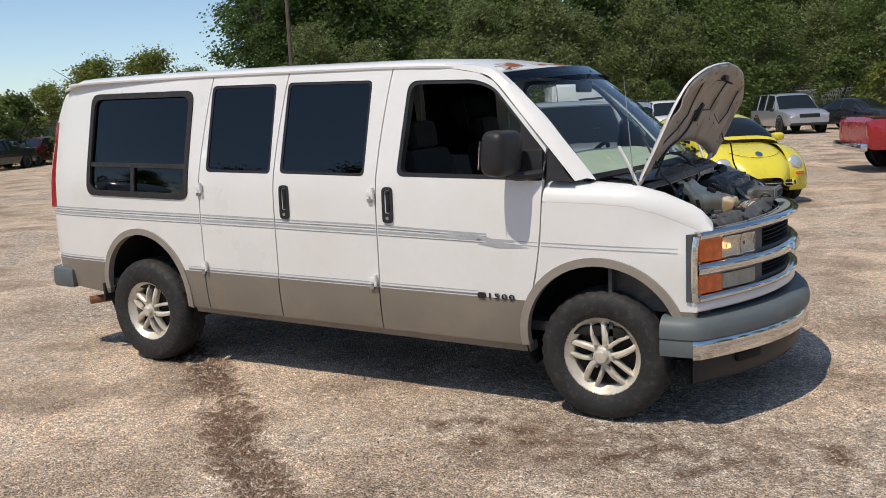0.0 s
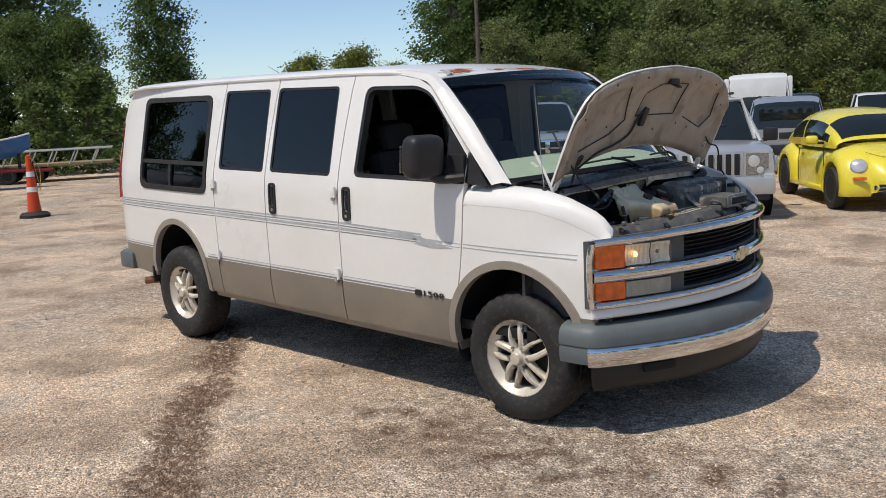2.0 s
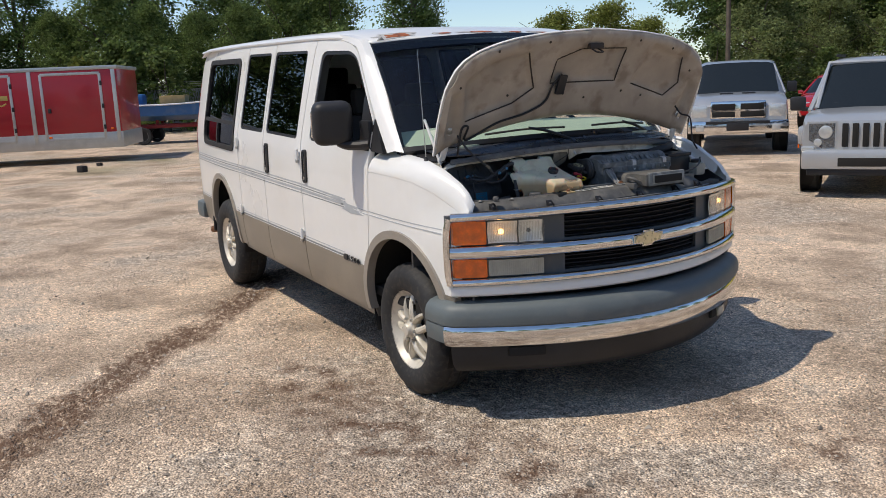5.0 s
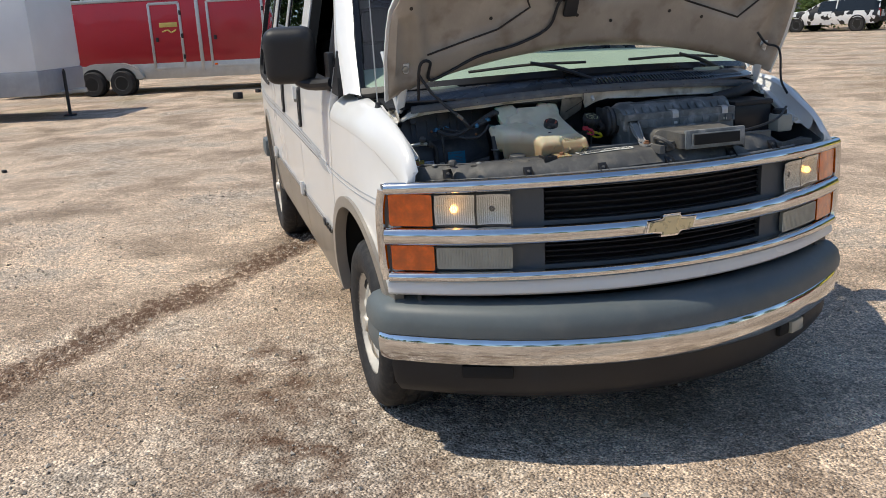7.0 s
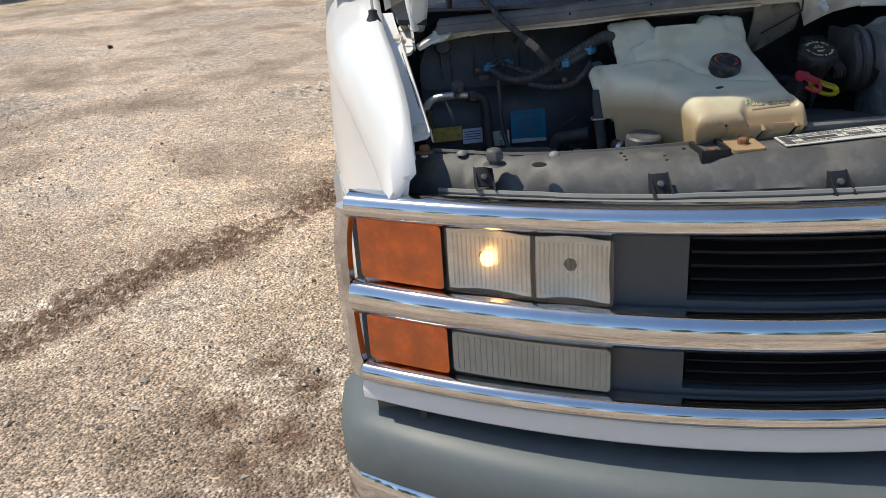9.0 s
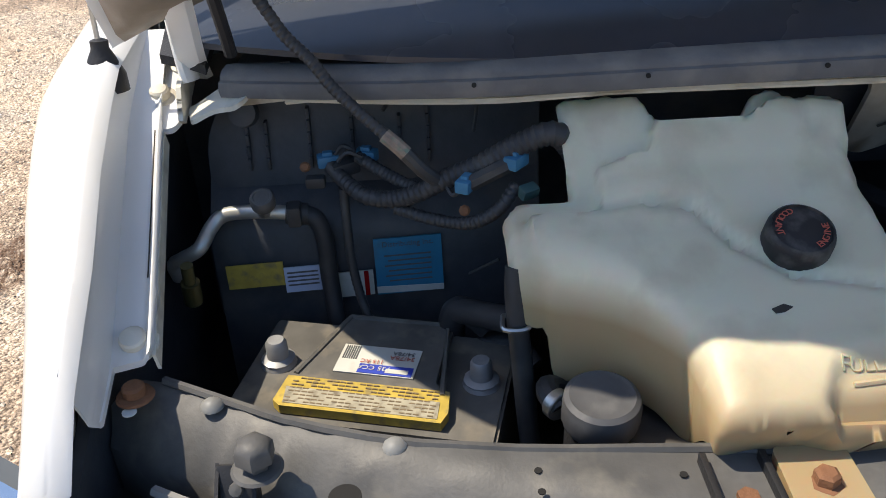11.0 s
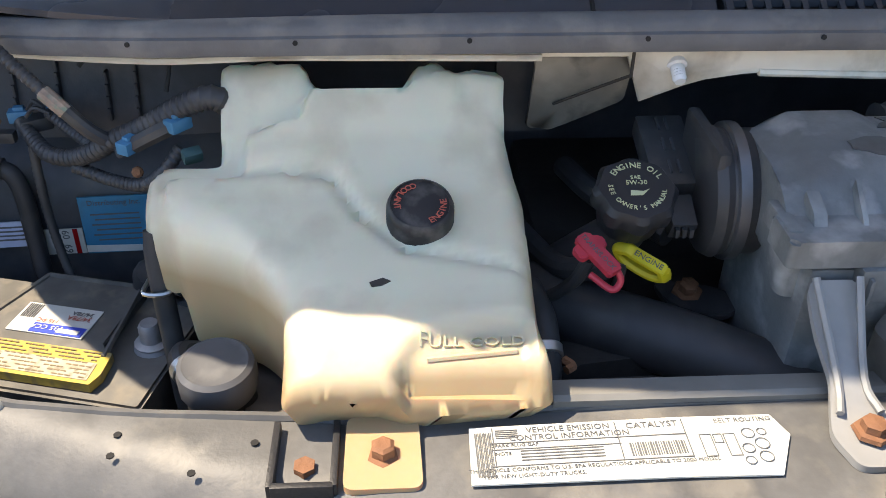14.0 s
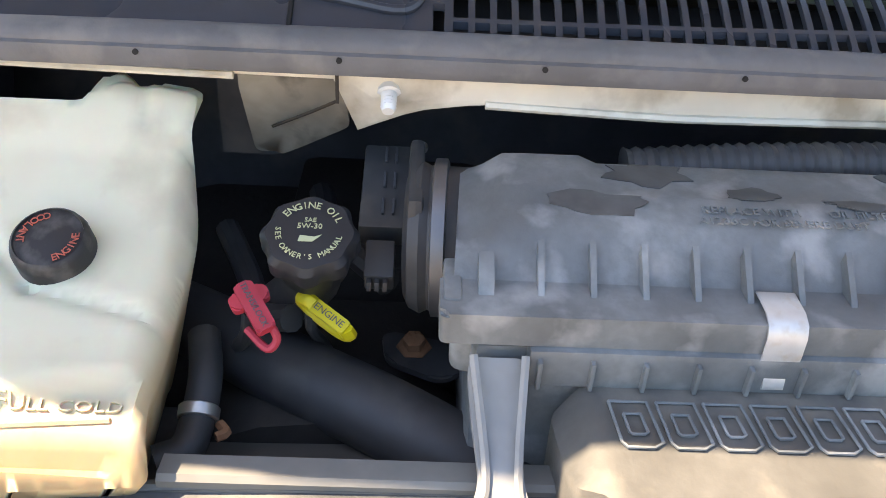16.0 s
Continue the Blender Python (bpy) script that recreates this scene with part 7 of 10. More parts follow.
oc = Vector((0.448, -0.103, 1.203)) + TN * 0.0224
arc_text("cap_letter", "ENGINE OIL", oc, TN, 0.0222, 0.0078, 84, 12.5, LET, oil)
arc_text("cap_letter", "SEE OWNER'S MANUAL", oc, TN, 0.0218, 0.0058, 262, 10.0, LET, oil, False)
RM = Matrix((Vector((0, 1, 0)), TN.cross(Vector((0, 1, 0))), TN)).transposed().to_4x4()
for txt, d, s in (("SAE", 0.0095, 0.0052), ("5W-30", 0.0042, 0.0062)):
    writing("cap_letter", txt, s, Matrix.Translation(oc) @ RM @ Matrix.Translation((0, d, 0)), LET, oil, 0.0003)
part("oil_can_mark", plate([(-0.007, -0.004), (0.003, -0.004), (0.009, 0.002), (0.004, 0.0), (-0.006, 0.001)], 0, 0.0006, Matrix.Translation(oc) @ RM @ Matrix.Translation((0, -0.005, 0))), LET, oil)
part("filler_neck", tube([(0.447, -0.103, 1.20), (0.432, -0.105, 1.165), (0.40, -0.13, 1.12), (0.37, -0.16, 1.07), (0.34, -0.17, 1.0)], 0.021, 14, 6), LOOM, oil)
PINK = mat("faded_red_plastic", (0.46, 0.035, 0.055), 0.5, var=0.12, scale=40)
TR = Matrix.Translation((0.490, -0.138, 1.180)) @ Matrix.Rotation(radians(20), 4, "Y") @ FLAT @ Matrix.Rotation(radians(-58), 4, "Z")
tr = part("transmission_dipstick", joined(plate(rounded([(-0.021, -0.007), (0.022, -0.007), (0.022, 0.007), (-0.021, 0.007)], 0.003), 0, 0.006, TR, 0.0015), plate(rounded([(-0.016, -0.014), (-0.002, -0.014), (-0.002, 0.014), (-0.016, 0.014)], 0.005), -0.002, 0.004, TR, 0.0015)), PINK, van, "faded red transmission dipstick handle")
part("handle_loop", tube([tuple(TR @ Vector(p)) for p in ((0.018, 0.004, 0.002), (0.026, 0.004, -0.006), (0.026, -0.004, -0.012), (0.006, -0.010, -0.010))], 0.003, 8, 5), PINK, tr)
writing("handle_text", "TRANS/LOCK", 0.0066, TR @ Matrix.Translation((0.0, 0, 0.0064)), INK, tr, 0.0002)
part("dipstick_tube", tube([(0.486, -0.142, 1.176), (0.47, -0.15, 1.14), (0.43, -0.17, 1.09), (0.36, -0.19, 1.02)], 0.006, 8, 6), LOOM, tr)
YP = mat("yellow_plastic", (0.62, 0.50, 0.02), 0.45, var=0.1, scale=40)
DP = Matrix.Translation((0.466, -0.094, 1.158)) @ Matrix.Rotation(radians(30), 4, "Y") @ FLAT @ Matrix.Rotation(radians(-36), 4, "Z")
dp = part("oil_dipstick", joined(plate(rounded([(-0.010, -0.0055), (0.022, -0.0055), (0.022, 0.0055), (-0.010, 0.0055)], 0.002), 0.004, 0.0075, DP, 0.001), tube([tuple(DP @ Vector(p)) for p in ((0.021, 0, 0.004), (0.024, 0, -0.006), (0.010, 0, -0.014), (-0.012, 0, -0.012), (-0.022, 0, -0.002), (-0.014, 0, 0.006), (-0.008, 0, 0.006))], 0.0042, 8, 5, flat=1.4)), YP, van, "yellow engine oil dipstick ring")
writing("handle_text", "ENGINE", 0.0075, DP @ Matrix.Translation((0.006, 0, 0.008)), INK, dp, 0.0002)
part("dipstick_tube", tube([(0.456, -0.105, 1.150), (0.45, -0.105, 1.13), (0.42, -0.10, 1.09), (0.36, -0.10, 1.02)], 0.0045, 8, 6), LOOM, dp)
part("upper_hose", tube([(0.33, -0.28, 1.06), (0.395, -0.20, 1.082), (0.452, -0.12, 1.086), (0.494, -0.047, 1.084), (0.532, 0.018, 1.075), (0.56, 0.07, 1.05)], 0.031, 18, 8), HOSE, van, "thick black upper radiator hose")
part("shroud", skin([(-0.42, 0.46), (0.10, 0.46), (0.62, 0.46), (0.62, 0.60), (-0.42, 0.60)], [], lambda y, x: (x, y, 1.062 + 0.25 * max(0, x - 0.50) - 0.10 * max(0, 0.50 - x) + 0.006 * math.sin(y * 9)), (0, 0, -0.02), 0.05), mat("shroud_black", (0.085, 0.078, 0.071), 0.6, var=0.3, scale=10, fine=90, stain=(0.13, 0.115, 0.10), amount=0.7), van, "dusty black fan shroud")
part("outlet_elbow", tube([(0.455, -0.186, 1.125), (0.49, -0.178, 1.118), (0.520, -0.178, 1.105), (0.545, -0.182, 1.098), (0.556, -0.20, 1.096)], 0.0125, 12, 6), HOSE, van, "small black elbow hose")
part("hose_clamp", lathe([(0.0135, -0.005), (0.0148, -0.004), (0.0148, 0.004), (0.0135, 0.005)], (0.518, -0.178, 1.106), (1, 0, -0.5), 18), STEEL, van)
part("rusty_clip", tube([(0.522, -0.163, 1.10), (0.53, -0.157, 1.10), (0.535, -0.163, 1.10)], 0.004, 6, 4), RUST, van)
for pts, r in (([(0.30, -0.20, 1.12), (0.36, -0.17, 1.11), (0.42, -0.15, 1.12), (0.45, -0.12, 1.14)], 0.011), ([(0.25, -0.12, 1.13), (0.33, -0.10, 1.14), (0.40, -0.05, 1.14)], 0.012)):
    part("bay_hose", tube(pts, r, 10, 6), HOSE, van)
brk = part("engine_bracket", plate(rounded([(0.392, -0.055), (0.43, -0.05), (0.452, -0.005), (0.43, 0.03), (0.405, 0.0)], 0.012), 1.078, 1.084, None, 0.002), LOOM, van)
part("bracket_bolt", lathe([(0.015, 0), (0.014, 0.003), (0.009, 0.004), (0.009, 0.012), (0.006, 0.013)], (0.414, -0.027, 1.084), (0.2, 0, 1), 6), RUST, brk)

# air cleaner
AIR = mat("air_box_plastic", (0.158, 0.170, 0.172), 0.5, var=0.34, scale=13, fine=120, bump=0.12, bscale=240, stain=(0.34, 0.345, 0.34), amount=0.75)
Y1 = 0.47


def lid_top(y, x):
    z = float(np.interp(x, [0.350, 0.366, 0.40, 0.46, 0.490, 0.508, 0.528, 0.55], [1.20, 1.238, 1.262, 1.262, 1.253, 1.228, 1.224, 1.222]))
    z -= 0.016 * (1 - smooth_step(y, 0.006, 0.035)) * (1 - smooth_step(x, 0.48, 0.505))
    z -= 0.006 * smooth_step(y, 0.09, 0.10) * (1 - smooth_step(x, 0.44, 0.46))
    return z


airbox = part("air_cleaner", skin(rounded([(0.004, 0.358), (0.088, 0.350), (0.105, 0.366), (Y1, 0.362), (Y1, 0.528), (-0.004, 0.528)], [0.02, 0.014, 0.014, 0.02, 0.02, 0.012]), [], lambda y, x: (x, y, lid_top(y, x)), (0, 0, -0.06), 0.014), AIR, van, "grey-black plastic air cleaner with stained lid", 50)
part("lid_flange", joined(plate(rounded([(0.505, -0.012), (0.548, -0.012), (0.548, Y1), (0.505, Y1)], 0.006), 1.205, 1.228, None, 0.003), box((0.512, -0.004, 1.22), (0.045, 0.012, 0.02), 0.003)), AIR, airbox)
part("lower_case", joined(box((0.465, Y1 / 2 + 0.005, 1.115), (0.155, Y1 - 0.01, 0.17), 0.012), box((0.545, Y1 / 2 + 0.02, 1.19), (0.016, Y1 - 0.05, 0.03), 0.004)), AIR, airbox)
for k in range(13):
    y = 0.052 + 0.0335 * k
    part("fin", plate([(0.496, 1.226), (0.528, 1.226), (0.524, 1.231), (0.498, 1.2515)], y - 0.002, y + 0.002, Matrix(((1, 0, 0, 0), (0, 0, 1, 0), (0, 1, 0, 0), (0, 0, 0, 1)))), AIR, airbox)
    part("rib", box((0.552, y, 1.188), (0.012, 0.003, 0.022), 0.001), AIR, airbox)
part("big_fin", plate([(0.50, 1.224), (0.530, 1.224), (0.522, 1.236), (0.502, 1.244)], 0.012, 0.022, Matrix(((1, 0, 0, 0), (0, 0, 1, 0), (0, 1, 0, 0), (0, 0, 0, 1)))), AIR, airbox)
for y in (0.203, 0.42):
    CP = [(0.519, 1.2325), (0.540, 1.2325), (0.549, 1.229), (0.5525, 1.221), (0.5528, 1.205), (0.551, 1.194), (0.5535, 1.188), (0.5545, 1.181)]
    part("spring_clip", skin([(y - 0.0125, 0), (y + 0.0125, 0), (y + 0.0125, 5.4), (y + 0.007, 5.8), (y + 0.007, 7), (y - 0.007, 7), (y - 0.007, 5.8), (y - 0.0125, 5.4)], [],
                             lambda yy, q: (float(np.interp(q, range(8), [p[0] for p in CP])), yy, float(np.interp(q, range(8), [p[1] for p in CP]))), (-0.0012, 0, -0.0012), 0.5), mat("spring_steel", (0.62, 0.61, 0.59), 0.35, metal=0.35, var=0.12, scale=60, stain=(0.5, 0.38, 0.26), amount=0.4), airbox, "bright steel spring clip", 60)
RLT = Matrix.Translation((0.478, 0.155, 1.2590)) @ Matrix.Rotation(radians(8), 4, "Y") @ FLAT
writing("raised_letters", "REPLACE WITH       OIL FILTER  A917C", 0.0098, RLT @ Matrix.Translation((0.09, 0.010, 0.0008)), AIR, airbox, 0.0006)
writing("raised_letters", "A1236C FOR SEVERE DUST", 0.0098, RLT @ Matrix.Translation((0.06, -0.001, 0.0008)), AIR, airbox, 0.0006)
# intake collar and sensor
collar = part("intake_collar", joined(lathe([(0.046, 0.0), (0.054, 0.004), (0.058, 0.012), (0.055, 0.018), (0.058, 0.024), (0.055, 0.030), (0.055, 0.060)], (0.408, -0.036, 1.190), (0.05, 1, 0.03), 40), box((0.398, -0.030, 1.203), (0.095, 0.012, 0.085), 0.010)), LOOM, airbox, "black intake collar with clamp")
part("clamp_band", lathe([(0.0575, 0.0), (0.0605, 0.001), (0.0605, 0.010), (0.0575, 0.011)], (0.409, -0.016, 1.191), (0.05, 1, 0.03), 40), mat("dull_clamp", (0.16, 0.16, 0.165), 0.45, metal=0.7, var=0.2), collar)
sensor = part("air_sensor", box((0.362, -0.051, 1.200), (0.090, 0.044, 0.022), 0.003, (0, 16, 0)), LOOM, airbox, "square black air-flow sensor")
for k in range(3):
    for y in (-0.055, -0.047):
        part("sensor_mark", box((0.335 + 0.027 * k, y, 1.2205 - 0.0078 * k), (0.016, 0.002, 0.003), 0.0004, (0, 16, 0)), BAY, airbox)
part("sensor_plug", joined(box((0.432, -0.055, 1.180), (0.032, 0.022, 0.020), 0.002, (0, 24, 0)), *[box((0.452, -0.062 + 0.006 * k, 1.176), (0.006, 0.0035, 0.008), 0.0005) for k in range(3)]), LOOM, airbox)
for y, x in ((-0.028, 0.352), (-0.022, 0.455)):
    part("collar_bolt", lathe([(0.006, 0), (0.006, 0.004)], (x, y, 1.236 if x < 0.4 else 1.20), (0.2, 0, 1), 10), STEEL, collar)
part("corrugated_tube", tube([(0.372, 0.13, 1.235), (0.366, 0.25, 1.242), (0.352, 0.40, 1.240), (0.33, 0.52, 1.22)], 0.019, 14, 8, ribs=0.12, pitch=0.010), LOOM, airbox)
# support arm and intake snorkel
arm = part("support_arm", joined(skin(rounded([(0.006, 0.548), (0.046, 0.548), (0.043, 0.60), (0.056, 0.640), (0.048, 0.668), (0.012, 0.668), (0.004, 0.640), (0.016, 0.60)], 0.008), [], lambda y, x: (x, y, float(np.interp(x, [0.54, 0.57, 0.61, 0.63, 0.68], [1.205, 1.165, 1.135, 1.128, 1.126]))), (0, 0, -0.006), 0.012), tube([(0.552, 0.010, 1.20), (0.60, 0.020, 1.144), (0.625, 0.014, 1.134)], 0.003, 6, 4), tube([(0.552, 0.043, 1.20), (0.60, 0.040, 1.144), (0.625, 0.044, 1.134)], 0.003, 6, 4)), mat("pale_grey_arm", (0.24, 0.24, 0.235), 0.45, var=0.15, scale=10), airbox, "pale grey plastic support arm")
part("arm_bolt", lathe([(0.014, 0), (0.013, 0.003), (0.009, 0.004), (0.009, 0.010), (0.006, 0.011)], (0.640, 0.031, 1.130), (0, 0, 1), 6), RUST, arm)


SNORK = mat("dusty_snorkel", (0.115, 0.110, 0.10), 0.55, var=0.3, scale=11, fine=110, bump=0.1, bscale=240, stain=(0.21, 0.19, 0.158), amount=0.8)


def snout(y, x):
    edge_d = min(y - 0.062, 0.385 - y, 0.03 + x - 0.548)
    return 1.176 - 0.05 * max(0, x - 0.60) - 0.02 * (1 - smooth_step(edge_d, 0.0, 0.025))


snork = part("intake_snorkel", skin(rounded([(0.062, 0.556), (0.082, 0.548), (0.385, 0.548), (0.385, 0.745), (0.110, 0.745), (0.105, 0.66), (0.068, 0.62)], 0.014), [], lambda y, x: (x, y, snout(y, x)), (0, 0, -0.055), 0.012), SNORK, van, "dusty plastic intake snorkel with raised lettering", 50)
part("snorkel_mouth", joined(box((0.742, 0.25, 1.145), (0.02, 0.25, 0.07), 0.012), box((0.755, 0.25, 1.145), (0.01, 0.20, 0.045), 0.004)), AIR, snork)
# the mouth is solid; a black plate paints its shaded opening
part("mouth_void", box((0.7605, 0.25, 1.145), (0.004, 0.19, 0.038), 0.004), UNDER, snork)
# embossed maker's mark, as plain outlined blocks
for k in range(6):
    y = 0.098 + 0.0300 * k
    shape = [(0.566, y - 0.002), (0.566, y + 0.022), (0.600, y + 0.026), (0.604, y + 0.020), (0.604, y + 0.004), (0.600, y + 0.001)]
    for q in (1.0, 0.45):
        cx, cy = 0.585, y + 0.012
        part("raised_mark", tube([(cx + (x - cx) * q, cy + (yy - cy) * q, 1.1775) for x, yy in shape + shape[:1]], 0.0011, 5, 1, smooth=False), AIR, snork)
OIL = mat("oil_stain", (0.085, 0.088, 0.088), 0.45, var=0.35, scale=40)
for k, (y, x, a, b) in enumerate(((0.135, 0.415, 0.030, 0.016), (0.095, 0.462, 0.034, 0.012), (0.205, 0.44, 0.02, 0.012), (0.28, 0.452, 0.03, 0.01), (0.33, 0.41, 0.02, 0.014))):
    rnd = random.Random(40 + k)
    jag = [1 + rnd.uniform(-0.25, 0.25) for _ in range(18)]
    part("oil_mark", skin([(y + a * jag[i] * math.cos(i * math.pi / 9), x + b * jag[i] * math.sin(i * math.pi / 9)) for i in range(18)], [], lambda yy, xx: (xx, yy, lid_top(yy, xx) + 0.0009), (0, 0, -0.0008), 0.008), OIL, airbox)
# far side: fuse box, small reservoirs, washer tank
fb = part("fuse_box", box((0.40, 0.60, 1.16), (0.16, 0.17, 0.12), 0.012), GLOSSY, van, "black fuse box")
part("fuse_box_lid", box((0.40, 0.60, 1.226), (0.17, 0.18, 0.02), 0.006), BLACK, fb)
wb = part("brake_reservoir", box((0.50, 0.71, 1.14), (0.08, 0.07, 0.07), 0.012), mat("cloudy_plastic", (0.35, 0.34, 0.29), 0.5), van, "cloudy fluid reservoir")
part("reservoir_cap", lathe([(0.028, 0), (0.028, 0.016), (0.022, 0.02)], (0.50, 0.71, 1.175), (0, 0, 1), 24), BLACK, wb)
part("heater_hose", tube([(0.34, 0.50, 1.24), (0.36, 0.60, 1.26), (0.30, 0.70, 1.27), (0.22, 0.74, 1.25)], 0.022, 12, 6), HOSE, van)


# ---- trees and fence ----
LEAF = {}
for key, col in (("dark", (0.115, 0.175, 0.055)), ("mid", (0.15, 0.21, 0.065)), ("pale", (0.21, 0.25, 0.10)), ("yellow", (0.23, 0.26, 0.068))):
    m = mat("leaf_" + key, col, 0.55, var=0.25, scale=0.5, fine=3, island=0.5, spec=0.3)
    nt = m.node_tree
    b, out = nt.nodes["Principled BSDF"], nt.nodes["Material Output"]
    tl, mx = nt.nodes.new("ShaderNodeBsdfTranslucent"), nt.nodes.new("ShaderNodeMixShader")
    mx.inputs[0].default_value = 0.5
    nt.links.new(b.inputs["Base Color"].links[0].from_socket, tl.inputs[0])
    nt.links.new(b.outputs[0], mx.inputs[1])
    nt.links.new(tl.outputs[0], mx.inputs[2])
    nt.links.new(mx.outputs[0], out.inputs[0])
    LEAF[key] = m
BARK = mat("bark", (0.11, 0.09, 0.07), 0.9, var=0.3, scale=3, bump=0.6, bscale=12)


def make_tree(seed, h, w, base, leaf, shape, count, size):
    """A tapered trunk with limbs, and a crown of thousands of small leaves in uneven clumps."""
    rng = np.random.default_rng(seed)
    t = thing("tree", "leafy green tree behind the lot" if h > 5 else "low green bush along the fence", "tree" if h > 5 else "bush", "trees round the lot" if h > 5 else "bushes round the lot")
    top = Vector((rng.normal(0, 0.3), rng.normal(0, 0.3), h * 0.9))
    limbs = [tube([(0, 0, -0.2), (rng.normal(0, 0.12), rng.normal(0, 0.12), h * 0.35), (top.x * 0.7, top.y * 0.7, h * 0.65), top], lambda s: 0.022 * h * (1 - 0.85 * s), 7, 4)]
    tips = []
    for k in range(9 if h > 5 else 5):
        a, z0 = rng.uniform(0, 6.28), h * rng.uniform(base, 0.75)
        end = Vector((math.cos(a), math.sin(a), 0)) * w * 0.5 * rng.uniform(0.5, 0.95) + Vector((0, 0, z0 + h * rng.uniform(0.05, 0.2)))
        limbs.append(tube([(0, 0, z0 * 0.85), (end.x * 0.45, end.y * 0.45, z0 + 0.03 * h), end], lambda s: 0.009 * h * (1 - 0.8 * s), 5, 3))
        tips.append(end)
    part("trunk", joined(*limbs), BARK, t)
    clumps = []
    n = 125 if h > 5 else 50
    while len(clumps) < n:
        s = rng.random()
        z = base + (1 - base) * s
        rad = w * 0.5 * (math.sin(math.pi * min(1, 0.12 + 0.88 * s) ** shape) ** 0.7 if s < 0.98 else 0.15)
        a = rng.uniform(0, 6.28)
        r = rad * math.sqrt(rng.random()) * (0.85 + 0.35 * math.sin(3 * a + seed) * rng.random())
        clumps.append((r * math.cos(a), r * math.sin(a), z * h, rng.uniform(0.5, 1.25)))
    verts, faces = [], []
    per = count // n
    for cx, cy, cz, k in clumps:
        spread = 0.058 * (w + h) * 0.5 * k
        pts = rng.normal(0, 1, (per, 3)) * np.array((spread, spread, spread * 0.62)) + np.array((cx, cy, cz))
        for p in pts:
            d = rng.normal(0, 1, 3)
            d /= np.linalg.norm(d)
            u = np.cross(d, (0.3, 0.5, 0.8))
            u /= np.linalg.norm(u)
            v = np.cross(d, u)
            s = size * rng.uniform(0.6, 1.3)
            i = len(verts)
            verts += [tuple(p - u * s * 0.5), tuple(p + v * s * 0.32 + d * s * 0.08), tuple(p + u * s * 0.5), tuple(p - v * s * 0.32 + d * s * 0.08)]
            faces.append((i, i + 1, i + 2, i + 3))
    me = bpy.data.meshes.new("crown")
    me.from_pydata(verts, [], faces)
    me.materials.append(LEAF[leaf])
    ob = new("crown", me)
    ob.parent = t
    return t


KINDS = {
    "poplar": make_tree(1, 17, 6.5, 0.22, "dark", 0.9, 20000, 0.25),
    "broad": make_tree(2, 14, 10, 0.12, "mid", 0.8, 22000, 0.26),
    "willow": make_tree(3, 12, 11, 0.05, "pale", 0.65, 22000, 0.25),
    "dark": make_tree(4, 16, 9, 0.10, "dark", 0.75, 22000, 0.26),
    "round": make_tree(5, 8, 9.5, 0.10, "yellow", 0.7, 18000, 0.22),
    "bush": make_tree(6, 3.6, 4.5, 0.02, "mid", 0.6, 3500, 0.20),
    "scrub": make_tree(7, 3.0, 4.0, 0.02, "yellow", 0.6, 3000, 0.18),
}
used = set()
EYE0 = Vector((2.6, -4.5, 0))


def plant(kind, azimuth, dist, scale=1.0, turn=0.0, sink=0.0):
    p = EYE0 + Vector((math.cos(radians(azimuth)), math.sin(radians(azimuth)), 0)) * dist
    m = Matrix.Translation((p.x, p.y, -sink)) @ Matrix.Rotation(radians(turn), 4, "Z")
    if kind not in used:
        used.add(kind)
        ob = KINDS[kind]
        ob.matrix_basis = m
    else:
        ob = copy_thing(KINDS[kind], m)
    ob.scale = (scale, scale, scale)
    return ob


rng = random.Random(11)
# wooded bank to the north
for az in np.arange(84, 132, 3.0):
    plant(rng.choice(["broad", "willow", "dark", "broad", "willow"]), az + rng.uniform(-1, 1), rng.uniform(62, 72), rng.uniform(0.85, 1.15), rng.uniform(0, 360), 0.5)
for az in np.arange(84, 131, 3.4):
    plant(rng.choice(["willow", "broad", "willow"]), az + rng.uniform(-1, 1), rng.uniform(54, 60), rng.uniform(0.55, 0.75), rng.uniform(0, 360), 0.5)
for az in np.arange(84, 134, 4.2):
    plant(rng.choice(["dark", "poplar", "dark"]), az + rng.uniform(-1, 1), rng.uniform(80, 92), rng.uniform(1.15, 1.4), rng.uniform(0, 360), 0.5)
for az in np.arange(84, 150, 3.1):
    plant(rng.choice(["bush", "scrub", "bush"]), az + rng.uniform(-1, 1), rng.uniform(50, 55), rng.uniform(0.7, 1.1), rng.uniform(0, 360))
# poplars, then a gap of sky over low round trees
for az, d, s in ((131.6, 64, 0.92), (129.0, 66, 1.0), (126.5, 64, 1.0)):
    plant("poplar", az, d, s, az * 7)
for az, d, s in ((141.4, 70, 0.86), (138.2, 70, 0.92), (144.2, 72, 0.66), (135.8, 74, 0.78), (146.4, 66, 0.55)):
    plant("round", az, d, s, az * 11, 0.3)
